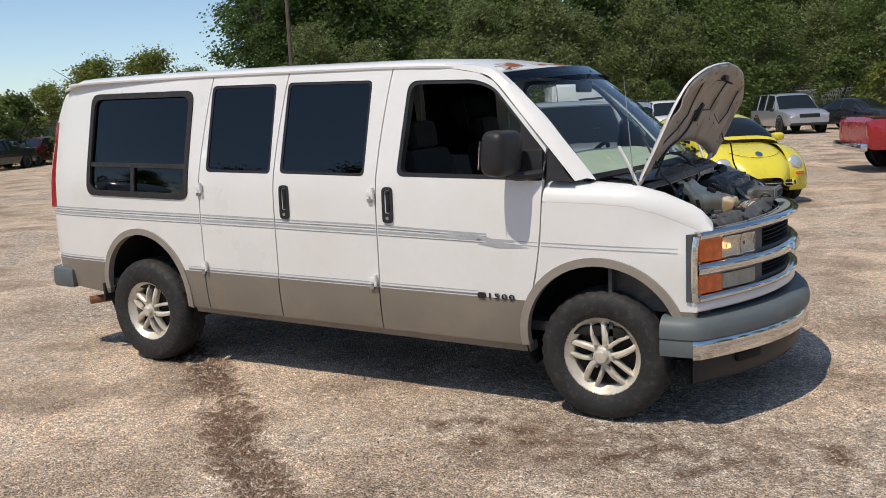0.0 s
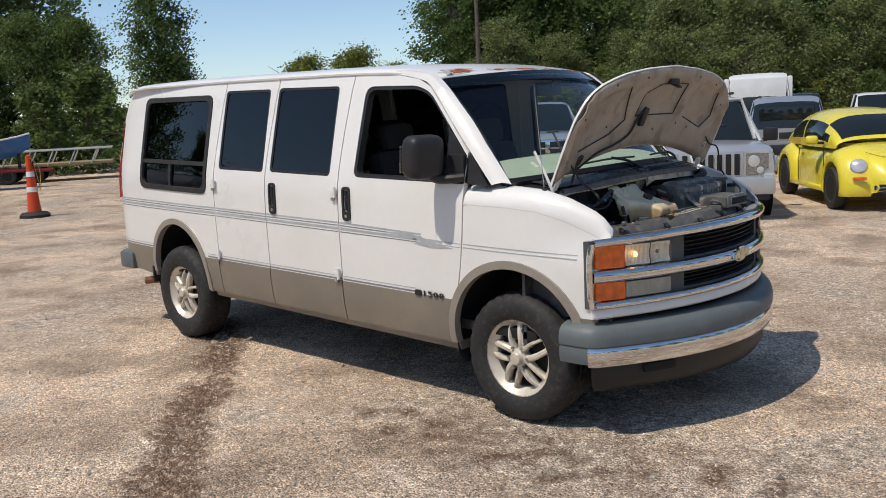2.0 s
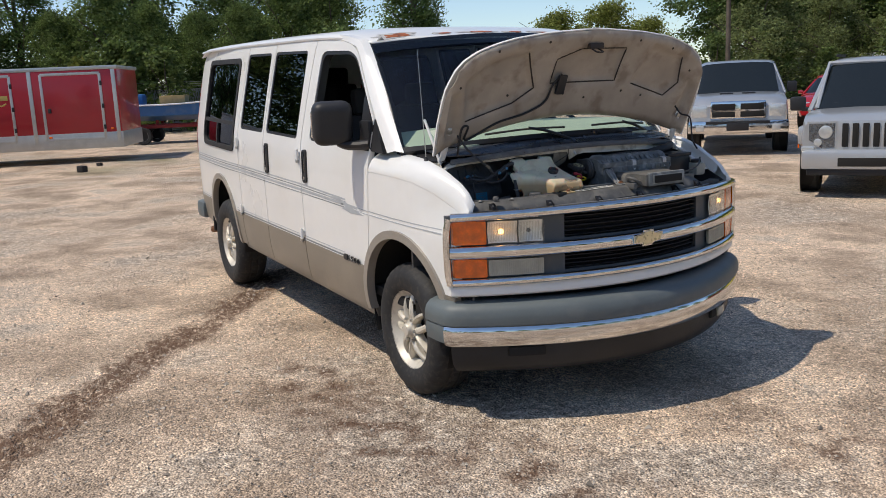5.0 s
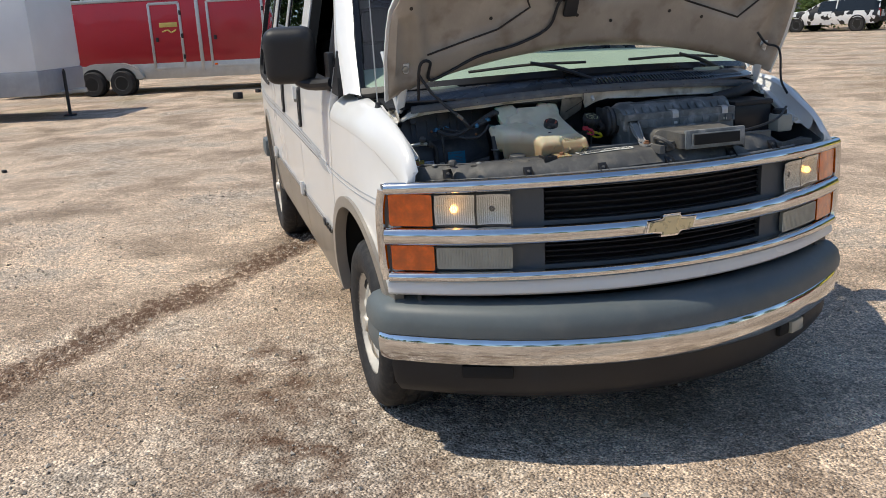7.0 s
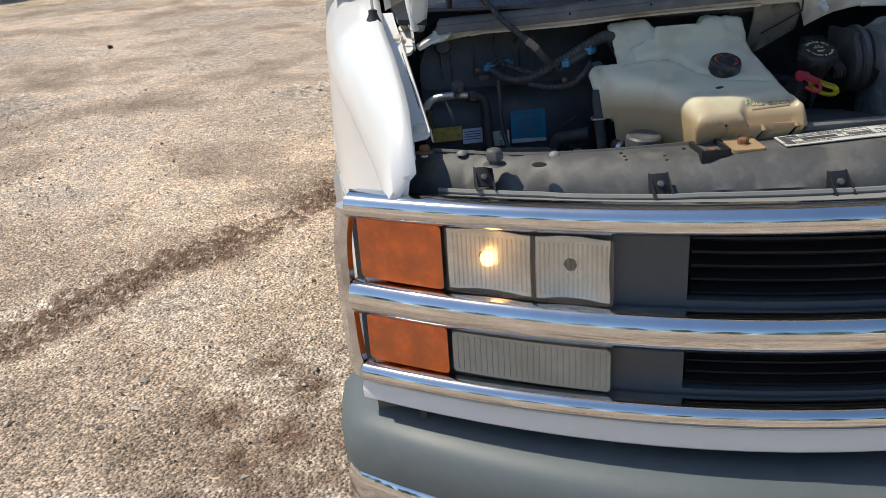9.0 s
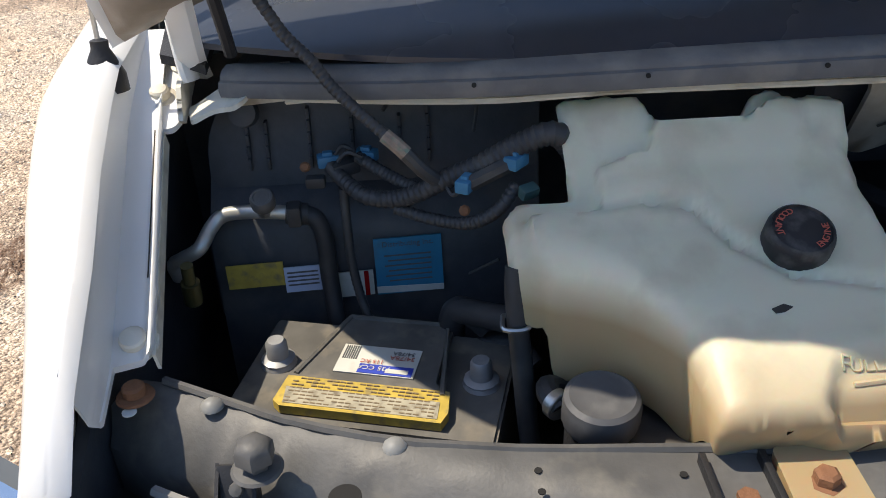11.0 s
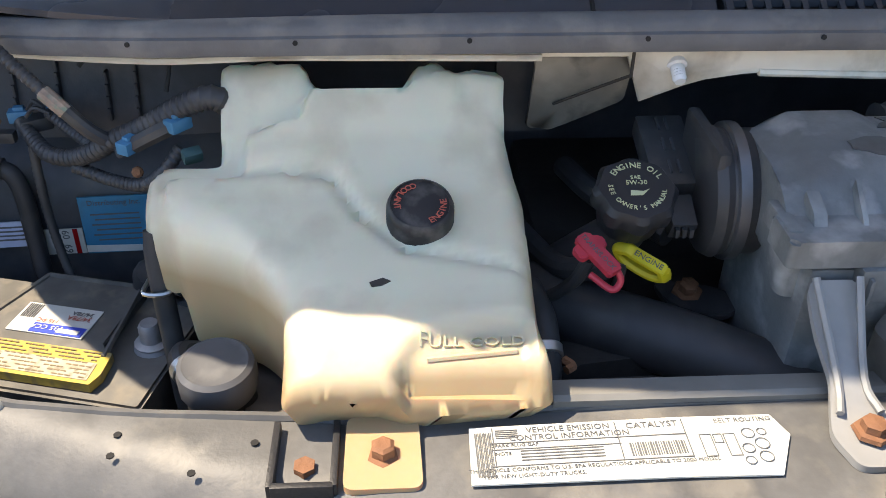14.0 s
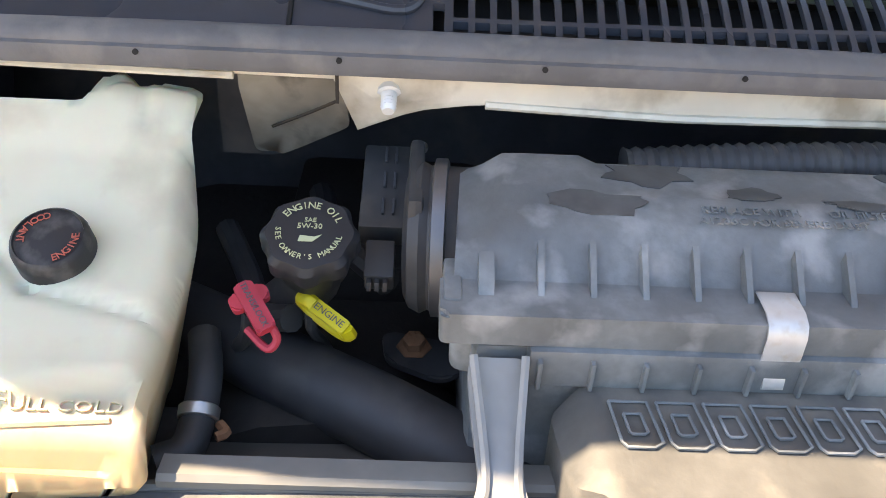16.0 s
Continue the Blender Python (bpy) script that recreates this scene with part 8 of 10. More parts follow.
# tall trees to the west
for az, d, s, k in ((150.2, 58, 0.74, "poplar"), (151.2, 57, 0.42, "round"), (149.3, 60, 0.42, "broad"), (154.2, 62, 0.36, "dark"), (157.4, 54, 0.80, "poplar"), (161.6, 54, 0.80, "poplar"), (164.0, 50, 0.42, "broad"), (167.5, 52, 0.74, "poplar"), (171.0, 48, 0.42, "broad"), (174, 48, 0.6, "poplar"), (178, 47, 0.55, "broad"), (182, 50, 0.8, "broad"), (186, 48, 0.8, "dark"), (190, 50, 0.9, "broad"), (195, 52, 1.0, "dark")):
    plant(k, az, d, s, az * 13, 0.2)
for az in np.arange(147, 200, 2.6):
    plant(rng.choice(["bush", "scrub", "bush"]), az + rng.uniform(-0.8, 0.8), rng.uniform(40, 45) if az > 153 else rng.uniform(50, 56), rng.uniform(0.75, 1.25), rng.uniform(0, 360))
for az in np.arange(155, 172, 2.8):
    plant("broad", az, rng.uniform(43, 47), rng.uniform(0.38, 0.52), rng.uniform(0, 360))
# trees behind and beside the camera, which the glass and chrome show
for az in np.arange(203, 440, 8.5):
    plant(rng.choice(["dark", "broad", "poplar", "willow"]), az, rng.uniform(50, 62), rng.uniform(0.8, 1.05), rng.uniform(0, 360), 0.3)

GALV = mat("galvanised", (0.30, 0.31, 0.31), 0.5, metal=0.6, var=0.15)


def fence(points):
    f = thing("chain_link_fence", "grey chain-link fence along the trees", "fence")
    for (x0, y0), (x1, y1) in zip(points, points[1:]):
        n = max(1, round(math.dist((x0, y0), (x1, y1)) / 3.0))
        for k in range(n):
            x, y = x0 + (x1 - x0) * k / n, y0 + (y1 - y0) * k / n
            part("post", joined(cyl((x, y, 0), (x, y, 2.0), 0.035, seg=8), cyl((x, y, 2.0), (x + 0.25, y, 2.35), 0.018, seg=6)), GALV, f)
        part("rail", cyl((x0, y0, 1.95), (x1, y1, 1.95), 0.022, seg=6), GALV, f)
        L = math.dist((x0, y0), (x1, y1))
        m = int(L / 0.12)
        verts, faces = [], []
        for k in range(m):
            for s in (1, -1):
                a, b = (k / m, (k + 4) / m) if s > 0 else ((k + 4) / m, k / m)
                i = len(verts)
                for t, z in ((a, 0.05), (a + 0.05 / L, 0.05), (min(1, b) + 0.05 / L, 1.95), (min(1, b), 1.95)):
                    verts.append((x0 + (x1 - x0) * t, y0 + (y1 - y0) * t, z))
                faces.append((i, i + 1, i + 2, i + 3))
        part("wire_mesh", (verts, faces), GALV, f)
        for z in (2.1, 2.2, 2.3):
            part("barbed_wire", cyl((x0 + 0.2, y0, z), (x1 + 0.2, y1, z), 0.008, seg=4), GALV, f)


fence([(-37, -14), (-38, 0), (-40, 14), (-44, 24), (-40, 38)])
fence([(-40, 38), (-24, 46), (-6, 50), (14, 52)])
pole = thing("utility_pole", "tall thin grey wooden utility pole", "pole")
pp = EYE0 + Vector((math.cos(radians(130.2)), math.sin(radians(130.2)), 0)) * 48
part("pole_shaft", cyl((pp.x, pp.y, -0.2), (pp.x, pp.y, 11), 0.13, 0.09, 10), BARK, pole)
for az, d, txt in ((143.7, 42, "1"), (97.3, 58, "10")):
    p = EYE0 + Vector((math.cos(radians(az)), math.sin(radians(az)), 0)) * d
    sg = thing("row_sign", "white square row sign with a black number on a post", "sign", "row signs")
    part("sign_post", cyl((p.x, p.y, 0), (p.x, p.y, 1.7), 0.03, seg=8), GALV, sg)
    fm = Matrix.Translation((p.x, p.y, 1.75)) @ Matrix.Rotation(radians(az - 90), 4, "Z") @ Matrix.Rotation(radians(90), 4, "X")
    part("sign_board", plate([(-0.3, -0.26), (0.3, -0.26), (0.3, 0.26), (-0.3, 0.26)], 0.03, 0.05, fm), mat("sign_white", (0.75, 0.75, 0.73), 0.5), sg)
    writing("sign_number", txt, 0.42, fm @ Matrix.Translation((0, 0, 0.056)), INK, sg, 0.004)


# ---- parked vehicles ----
def paint(name, col, rough=0.3, metal=0.0):
    return mat(name, col, rough, metal, var=0.05, scale=2.5, coat=0.8, stain=tuple(min(1, c * 0.8 + 0.05) for c in col), amount=0.25)


SILVER = paint("silver_paint", (0.42, 0.44, 0.47), 0.35, 0.5)
LIGHT_SILVER = paint("pale_silver_paint", (0.48, 0.49, 0.50), 0.35, 0.4)
YELLOW = paint("yellow_paint", (0.78, 0.66, 0.05), 0.28)
BLACKCAR = paint("black_paint", (0.02, 0.022, 0.026), 0.2)
REDCAR = paint("red_paint", (0.36, 0.012, 0.018), 0.25)
WHITECAR = paint("white_paint", (0.74, 0.75, 0.75), 0.35)
DARKBLUE = paint("navy_paint", (0.02, 0.03, 0.05), 0.25)
MAROON = paint("maroon_paint", (0.09, 0.01, 0.015), 0.25)
CARGLASS = mat("car_window", (0.012, 0.016, 0.018), 0.05, var=0.05, spec=0.6)
LAMP = mat("car_lamp", (0.62, 0.63, 0.62), 0.15, metal=0.4, var=0.1, scale=25, coat=1.0)
CARRIM = mat("car_rim", (0.45, 0.45, 0.46), 0.35, metal=0.7, var=0.1)


def car_wheel(parent, x, y, r, w, rim_r, spokes=7):
    s = 1 if y > 0 else -1
    t = part("wheel", lathe([(rim_r, -w / 2), (r * 0.93, -w / 2 - 0.004), (r, -w / 2 + 0.03), (r, w / 2 - 0.03), (r * 0.93, w / 2 + 0.004), (rim_r, w / 2)], (x, y, r), (0, s, 0), 28, None, False), RUBBER, parent, "black tyre on a spoked rim")
    part("rim", lathe([(rim_r * 1.01, w / 2 - 0.002), (rim_r * 0.93, w / 2 - 0.012), (rim_r * 0.88, w / 2 - 0.06), (0.02, w / 2 - 0.065)], (x, y, r), (0, s, 0), 28), UNDER, t)
    for k in range(spokes):
        a = 2 * math.pi * k / spokes
        c = Vector((x + math.cos(a) * rim_r * 0.5, y + s * (w / 2 - 0.022), r + math.sin(a) * rim_r * 0.5))
        part("spoke", box(tuple(c), (rim_r * 0.92, 0.02, rim_r * 0.2), 0.006, (0, -math.degrees(a), 0)), CARRIM, t)
    part("rim_lip", lathe([(rim_r * 1.02, w / 2), (rim_r * 0.90, w / 2 - 0.006), (rim_r * 0.90, w / 2 - 0.03), (rim_r * 1.0, w / 2 - 0.03)], (x, y, r), (0, s, 0), 28, None, False), CARRIM, t)


def car(name, label, category, stations, body, where, heading, wheels, details=(), pillars=(), glass=CARGLASS, group="", glass_rows=(0.15,)):
    """A vehicle lofted from stations (x, bottom, belt, top, half width, half roof width), rear to front."""
    v = thing(name, label, category, group, Matrix.Translation((where[0], where[1], 0)) @ Matrix.Rotation(radians(heading), 4, "Z"))
    rings = []
    for x, zb, zl, zt, w, wt in stations:
        half = [(w * 0.93, zb), (w * 0.99, zb + 0.35 * (zl - zb)), (w, zb + 0.65 * (zl - zb)), (w * 0.965, zl), (wt, zt - 0.04 if zt - zl > 0.15 else zt - 0.005), (wt * 0.86, zt), (wt * 0.4, zt + 0.018)]
        rings.append([(x, -y, z) for y, z in half] + [(x, y, z) for y, z in half[::-1]])
    n = len(rings[0])
    verts = [p for r in rings for p in r]
    fb, fg = [], []
    for i in range(len(rings) - 1):
        cab = [s[3] - s[2] > 0.15 for s in (stations[i], stations[i + 1])]
        for k in range(n - 1):
            f = (i * n + k, (i + 1) * n + k, (i + 1) * n + k + 1, i * n + k + 1)
            side = k in (3, n - 5)
            roof = 4 <= k <= n - 6
            slant = cab[0] != cab[1]
            (fg if (side and all(cab)) or (roof and slant) else fb).append(f)
    fb += [tuple(range(n))[::-1], tuple(range((len(rings) - 1) * n, len(rings) * n))]
    part("body", (verts, fb), body, v, "", 38)
    gm = bpy.data.meshes.new("tmp")
    gm.from_pydata(verts, [], fg)
    gb = bmesh.new()
    gb.from_mesh(gm)
    bpy.data.meshes.remove(gm)
    bmesh.ops.delete(gb, geom=[q for q in gb.verts if not q.link_faces], context="VERTS")
    for pane_bm in islands(gb):
        part("window_glass", pane_bm, glass, v, "dark window glass", 38)
    for x0, x1 in pillars:
        for s in (-1, 1):
            i = min(range(len(stations)), key=lambda j: abs(stations[j][0] - x0))
            j = min(range(len(stations)), key=lambda q: abs(stations[q][0] - x1))
            a, b = stations[i], stations[j]
            part("pillar", tube([(x0, s * (a[4] * 0.965 + 0.004), a[2]), (x1, s * (b[5] + 0.004), b[3] - 0.05)], 0.035, 6, 2, smooth=False), body, v)
    track, xw0, xw1, r, w, rim_r = wheels
    for x in (xw0, xw1):
        for s in (-1, 1):
            hw = float(np.interp(x, [q[0] for q in stations], [q[4] for q in stations]))
            part("wheel_arch", lathe([(r * 1.20, 0), (r * 1.20, 0.014), (r * 1.06, 0.016), (r * 1.02, -0.16)], (x, s * (hw - 0.006), r * 1.04), (0, s, 0), 26), UNDER, v)
            car_wheel(v, x, s * (hw - w * 0.45), r, w, rim_r)
    for nm, m, c, s, bev, mirror in details:
        for sg in ((1, -1) if mirror else (1,)):
            part(nm, box((c[0], sg * c[1], c[2]), s, bev), m, v)
    return v


# silver off-roader with a seven-slot grille
jeep_st = [(-2.15, 0.45, 1.02, 1.04, 0.86, 0.78), (-2.12, 0.40, 1.05, 1.66, 0.89, 0.70), (-1.9, 0.38, 1.06, 1.75, 0.91, 0.72), (-0.6, 0.36, 1.06, 1.79, 0.915, 0.73), (0.15, 0.36, 1.05, 1.76, 0.915, 0.72), (0.30, 0.36, 1.05, 1.71, 0.915, 0.70),
           (0.95, 0.36, 1.07, 1.10, 0.915, 0.80), (1.6, 0.38, 1.05, 1.075, 0.91, 0.80), (1.98, 0.40, 1.0, 1.03, 0.90, 0.80), (2.10, 0.42, 0.95, 0.98, 0.87, 0.76)]
slot = [("grille_slot", UNDER, (2.118, -0.36 + 0.12 * k, 0.81), (0.03, 0.072, 0.30), 0.01, False) for k in range(7)]
LAMP_DARK = mat("lamp_chamber", (0.30, 0.31, 0.32), 0.18, metal=0.7, var=0.3, scale=30, coat=1.0)
jeep = car("off_roader", "silver compact off-roader with a seven-slot grille", "car", jeep_st, LIGHT_SILVER, (-3.92, 8.90), -57, (1.55, -1.32, 1.33, 0.37, 0.235, 0.215), slot + [
    ("grille_panel", LIGHT_SILVER, (2.095, 0, 0.81), (0.03, 0.90, 0.38), 0.015, False), ("front_bumper", LIGHT_SILVER, (2.13, 0, 0.50), (0.2, 1.74, 0.25), 0.05, False), ("bumper_ledge", LIGHT_SILVER, (2.16, 0, 0.61), (0.10, 1.30, 0.05), 0.02, False),
    ("bumper_opening", UNDER, (2.225, 0, 0.475), (0.03, 0.86, 0.11), 0.01, False), ("lower_lip", BLACK, (2.12, 0, 0.35), (0.16, 1.6, 0.10), 0.02, False), ("turn_lens", LAMP, (2.06, 0.80, 0.64), (0.14, 0.16, 0.06), 0.015, True), ("side_marker", AMBER, (1.93, 0.925, 0.66), (0.12, 0.02, 0.05), 0.008, True),
    ("mirror_stalk", BLACK, (0.74, 0.95, 1.09), (0.06, 0.14, 0.06), 0.02, True), ("door_mirror", BLACK, (0.72, 1.07, 1.17), (0.11, 0.21, 0.20), 0.035, True), ("roof_rail", BLACK, (-0.9, 0.62, 1.83), (1.7, 0.04, 0.04), 0.012, True), ("wiper", BLACK, (0.86, 0.33, 1.17), (0.03, 0.5, 0.02), 0.005, True), ("windscreen_base", BLACK, (0.93, 0, 1.085), (0.12, 1.4, 0.03), 0.01, False),
    ("front_flare", LIGHT_SILVER, (1.70, 0.875, 0.80), (0.62, 0.13, 0.24), 0.05, True), ("rear_flare", LIGHT_SILVER, (-1.32, 0.92, 0.80), (0.90, 0.06, 0.12), 0.025, True), ("hood_badge", CHROME, (2.02, 0, 0.995), (0.02, 0.16, 0.03), 0.004, False)], ((-0.6, -0.6), (0.95, 0.28), (-1.6, -1.5)))
YZ = Matrix(((0, 0, 1, 0), (1, 0, 0, 0), (0, 1, 0, 0), (0, 0, 0, 1)))
for s in (-1, 1):
    pod = [(s * 0.455, 0.625), (s * 0.64, 0.625), (s * 0.815, 0.74), (s * 0.815, 0.985), (s * 0.455, 0.985)]
    hl = part("headlamp", plate([(y, z) for y, z in (pod if s > 0 else pod[::-1])], 2.04, 2.104, YZ, 0.01), LIGHT_SILVER, jeep, "clear squared headlamp with a chamfered corner")
    inner = [(s * 0.635 + (y - s * 0.635) * 0.86, 0.81 + (z - 0.81) * 0.86) for y, z in pod]
    part("lamp_chamber", plate(inner if s > 0 else inner[::-1], 2.09, 2.112, YZ, 0.006), LAMP_DARK, hl)
    for y, z, r in ((0.61, 0.85, 0.085), (0.70, 0.72, 0.05)):
        part("lamp_bowl", lathe([(r, 0), (r * 0.9, 0.010), (r * 0.5, 0.014), (0.01, 0.015)], (2.111, s * (y - 0.02), z), (1, 0, 0), 22), LAMP, hl)
part("screen_frame", joined(tube([(0.93, -0.80, 1.10), (0.30, -0.70, 1.72), (0.30, 0.70, 1.72), (0.93, 0.80, 1.10)], 0.035, 6, 1, smooth=False)), LIGHT_SILVER, jeep)
part("screen_wheel", lathe([(0.17 + 0.015 * math.cos(a), 0.015 * math.sin(a)) for a in np.linspace(0, 2 * math.pi, 7)], (0.62, 0.36, 1.20), (-0.8, 0, 0.6), 20, None, False), BLACK, jeep)

# yellow round-backed small car
def sweep_rings(rings, keep):
    """Joins rings of points into (verts, faces), with the quads that keep(i, k) allows."""
    n = len(rings[0])
    faces = [(i * n + k, (i + 1) * n + k, (i + 1) * n + k + 1, i * n + k + 1) for i in range(len(rings) - 1) for k in range(n - 1) if keep(i, k)]
    used_v = sorted({v for f in faces for v in f})
    at = {v: i for i, v in enumerate(used_v)}
    flat = [p for r in rings for p in r]
    return [flat[v] for v in used_v], [tuple(at[v] for v in f) for f in faces]


def small_car(where, heading):
    v = thing("small_car", "bright yellow rounded small car with black windows", "car", m=Matrix.Translation((where[0], where[1], 0)) @ Matrix.Rotation(radians(heading), 4, "Z"))
    # tub: rounded in plan and over the nose and tail
    tx = [-2.04, -2.0, -1.92, -1.8, -1.6, -1.35, -1.0, -0.5, 0.0, 0.5, 0.9, 1.1, 1.3, 1.5, 1.68, 1.82, 1.93, 2.0, 2.04]
    tz = [0.52, 0.64, 0.76, 0.86, 0.95, 0.99, 0.99, 0.98, 0.98, 0.98, 0.985, 0.975, 0.95, 0.90, 0.83, 0.74, 0.64, 0.55, 0.46]
    rings = []
    for x, zt in zip(tx, tz):
        w = 0.80 * (1 - abs(x / 2.10) ** 5) ** 0.5 * (0.86 + 0.14 * math.exp(-(x / 1.1) ** 4))
        zb = 0.24 + 0.10 * max(0, (abs(x) - 1.6) / 0.44) ** 2
        rings.append([(x, w * math.copysign(abs(math.cos(a)) ** 0.45, math.cos(a)), zb + (zt - zb) * (abs(math.sin(a)) ** 0.5)) for a in np.linspace(0, math.pi, 25)])
    part("body", sweep_rings(rings, lambda i, k: True), YELLOW, v, "", 60)
    # arched cabin with glass between its pillars
    cx = [-1.72, -1.66, -1.56, -1.42, -1.24, -1.0, -0.74, -0.50, -0.44, -0.2, 0.05, 0.28, 0.46, 0.52, 0.62, 0.74, 0.86, 0.96, 1.02, 1.06]
    th = [0, 7, 14, 22, 30, 38, 44, 49, 56, 64, 74, 84, 90]
    th = th + [180 - a for a in th[::-1][1:]]
    rings = []
    for x in cx:
        q = (x + 0.32) / 1.42
        zr = 0.93 + 0.575 * max(0.0, 1 - abs(q) ** 2.35) ** 0.62
        w = 0.745 * (1 - 0.12 * max(0, abs(q) - 0.3) ** 2) - 0.05 * max(0, -q)
        rings.append([(x, w * math.copysign(abs(math.cos(radians(a))) ** 0.62, math.cos(radians(a))), 0.90 + (zr - 0.90) * math.sin(radians(a)) ** 0.72) for a in th])
    m = len(th) - 1

    def window(i, k):
        kk = min(k, m - 1 - k)
        if 13 <= i <= 17 and kk >= 5:
            return "windscreen"
        if 2 <= i <= 4 and kk >= 7:
            return "rear"
        if 1 <= kk <= 4 and (8 <= i <= 12 or 13 <= i <= 14 and kk <= 2):
            return "door" + str(k < m / 2)
        if 1 <= kk <= 4 and 4 <= i <= 6:
            return "quarter" + str(k < m / 2)
        return ""
    part("cabin", sweep_rings(rings, lambda i, k: not window(i, k)), YELLOW, v, "", 60)
    for w in ("windscreen", "rear", "doorTrue", "doorFalse", "quarterTrue", "quarterFalse"):
        part("window_glass", sweep_rings(rings, lambda i, k: window(i, k) == w), CARGLASS, v, "dark window glass", 60)
    for s in (-1, 1):
        for x in (-1.25, 1.26):
            bm = lathe([(0.60, -0.34), (0.575, -0.16), (0.52, -0.03), (0.45, 0.035), (0.39, 0.05), (0.36, 0.04), (0.35, -0.16)], (x, s * 0.80, 0.36), (0, s, 0), 40, None, False)
            for q in bm.verts:
                q.co.z = max(q.co.z, 0.23)
            part("fender", bm, YELLOW, v, "bulging round fender", 60)
            part("wheel_arch", lathe([(0.36, 0), (0.355, 0.01)], (x, s * 0.70, 0.34), (0, s, 0), 26), UNDER, v)
            car_wheel(v, x, s * 0.755, 0.32, 0.19, 0.205, 6)
        part("headlamp", lathe([(0.118, -0.03), (0.122, 0.012), (0.112, 0.018), (0.10, 0.04), (0.05, 0.06), (0.01, 0.063)], (1.735, s * 0.605, 0.665), (0.85, s * 0.25, 0.42), 26), LAMP, v, "round clear headlamp")
        part("fog_lamp", lathe([(0.062, 0), (0.06, 0.02), (0.045, 0.024), (0.02, 0.02)], (1.985, s * 0.46, 0.375), (1, s * 0.3, 0), 20), YELLOW, v)
        part("turn_lens", box((1.86, s * 0.63, 0.50), (0.05, 0.19, 0.05), 0.018, (0, 0, s * 28)), AMBER, v)
        mir = part("door_mirror", box((0.60, s * 0.93, 1.03), (0.15, 0.19, 0.14), 0.06, (0, 0, s * 12), 4), YELLOW, v)
        part("mirror_foot", box((0.62, s * 0.80, 0.98), (0.08, 0.10, 0.04), 0.01), BLACK, mir)
        part("running_board", box((0.0, s * 0.80, 0.27), (1.55, 0.10, 0.08), 0.03), YELLOW, v)
        part("door_handle", box((-0.42, s * 0.805, 0.88), (0.14, 0.03, 0.035), 0.012), YELLOW, v)
        part("door_seam", tube([(0.78, s * 0.805, 0.30), (0.80, s * 0.803, 0.60), (0.74, s * 0.79, 0.92)], 0.006, 5, 4), UNDER, v)
        part("door_seam", tube([(-0.50, s * 0.805, 0.30), (-0.52, s * 0.803, 0.60), (-0.48, s * 0.79, 0.92)], 0.006, 5, 4), UNDER, v)
        part("wiper", box((0.985, s * 0.25, 1.035), (0.02, 0.42, 0.015), 0.005), BLACK, v)
    part("lower_intake", box((1.985, 0, 0.37), (0.06, 0.96, 0.09), 0.03), UNDER, v)
    part("intake_bar", box((2.012, 0, 0.37), (0.02, 0.92, 0.014), 0.004), CHROME, v)
    part("hood_seam", tube([(1.10, -0.60, 0.945), (1.45, -0.50, 0.885), (1.74, -0.28, 0.80), (1.80, 0, 0.772), (1.74, 0.28, 0.80), (1.45, 0.50, 0.885), (1.10, 0.60, 0.945)], 0.003, 5, 5), UNDER, v)
    part("round_emblem", lathe([(0.06, 0), (0.058, 0.014), (0.02, 0.016)], (1.72, 0, 0.815), (0.6, 0, 0.8), 24), CHROME, v)
    part("dash_flower", joined(*[lathe([(0.035, 0), (0.03, 0.01)], (0.93 + 0.03 * math.cos(a), 0.2 + 0.06 * math.sin(a), 1.08 + 0.03 * math.cos(a)), (0.7, 0, 0.7), 8) for a in np.linspace(0, 5.2, 6)]), YELLOW, v)
    return v


small_car((-1.87, 10.6), -53)


def pickup_st(L=2.9, w=0.99):
    return [(-L, 0.55, 1.05, 1.06, w * 0.97, w * 0.9), (-L + 0.1, 0.5, 1.15, 1.16, w, w * 0.93), (-0.75, 0.48, 1.15, 1.16, w, w * 0.93), (-0.72, 0.48, 1.15, 1.80, w, 0.76), (-0.5, 0.48, 1.16, 1.87, w, 0.78), (0.45, 0.48, 1.16, 1.88, w, 0.78), (0.65, 0.48, 1.16, 1.83, w, 0.75),
            (1.30, 0.48, 1.17, 1.21, w, 0.84), (2.2, 0.5, 1.10, 1.18, w * 0.98, 0.80), (2.6, 0.52, 1.02, 1.10, w * 0.95, 0.74), (2.72, 0.55, 0.95, 0.98, w * 0.9, 0.70)]


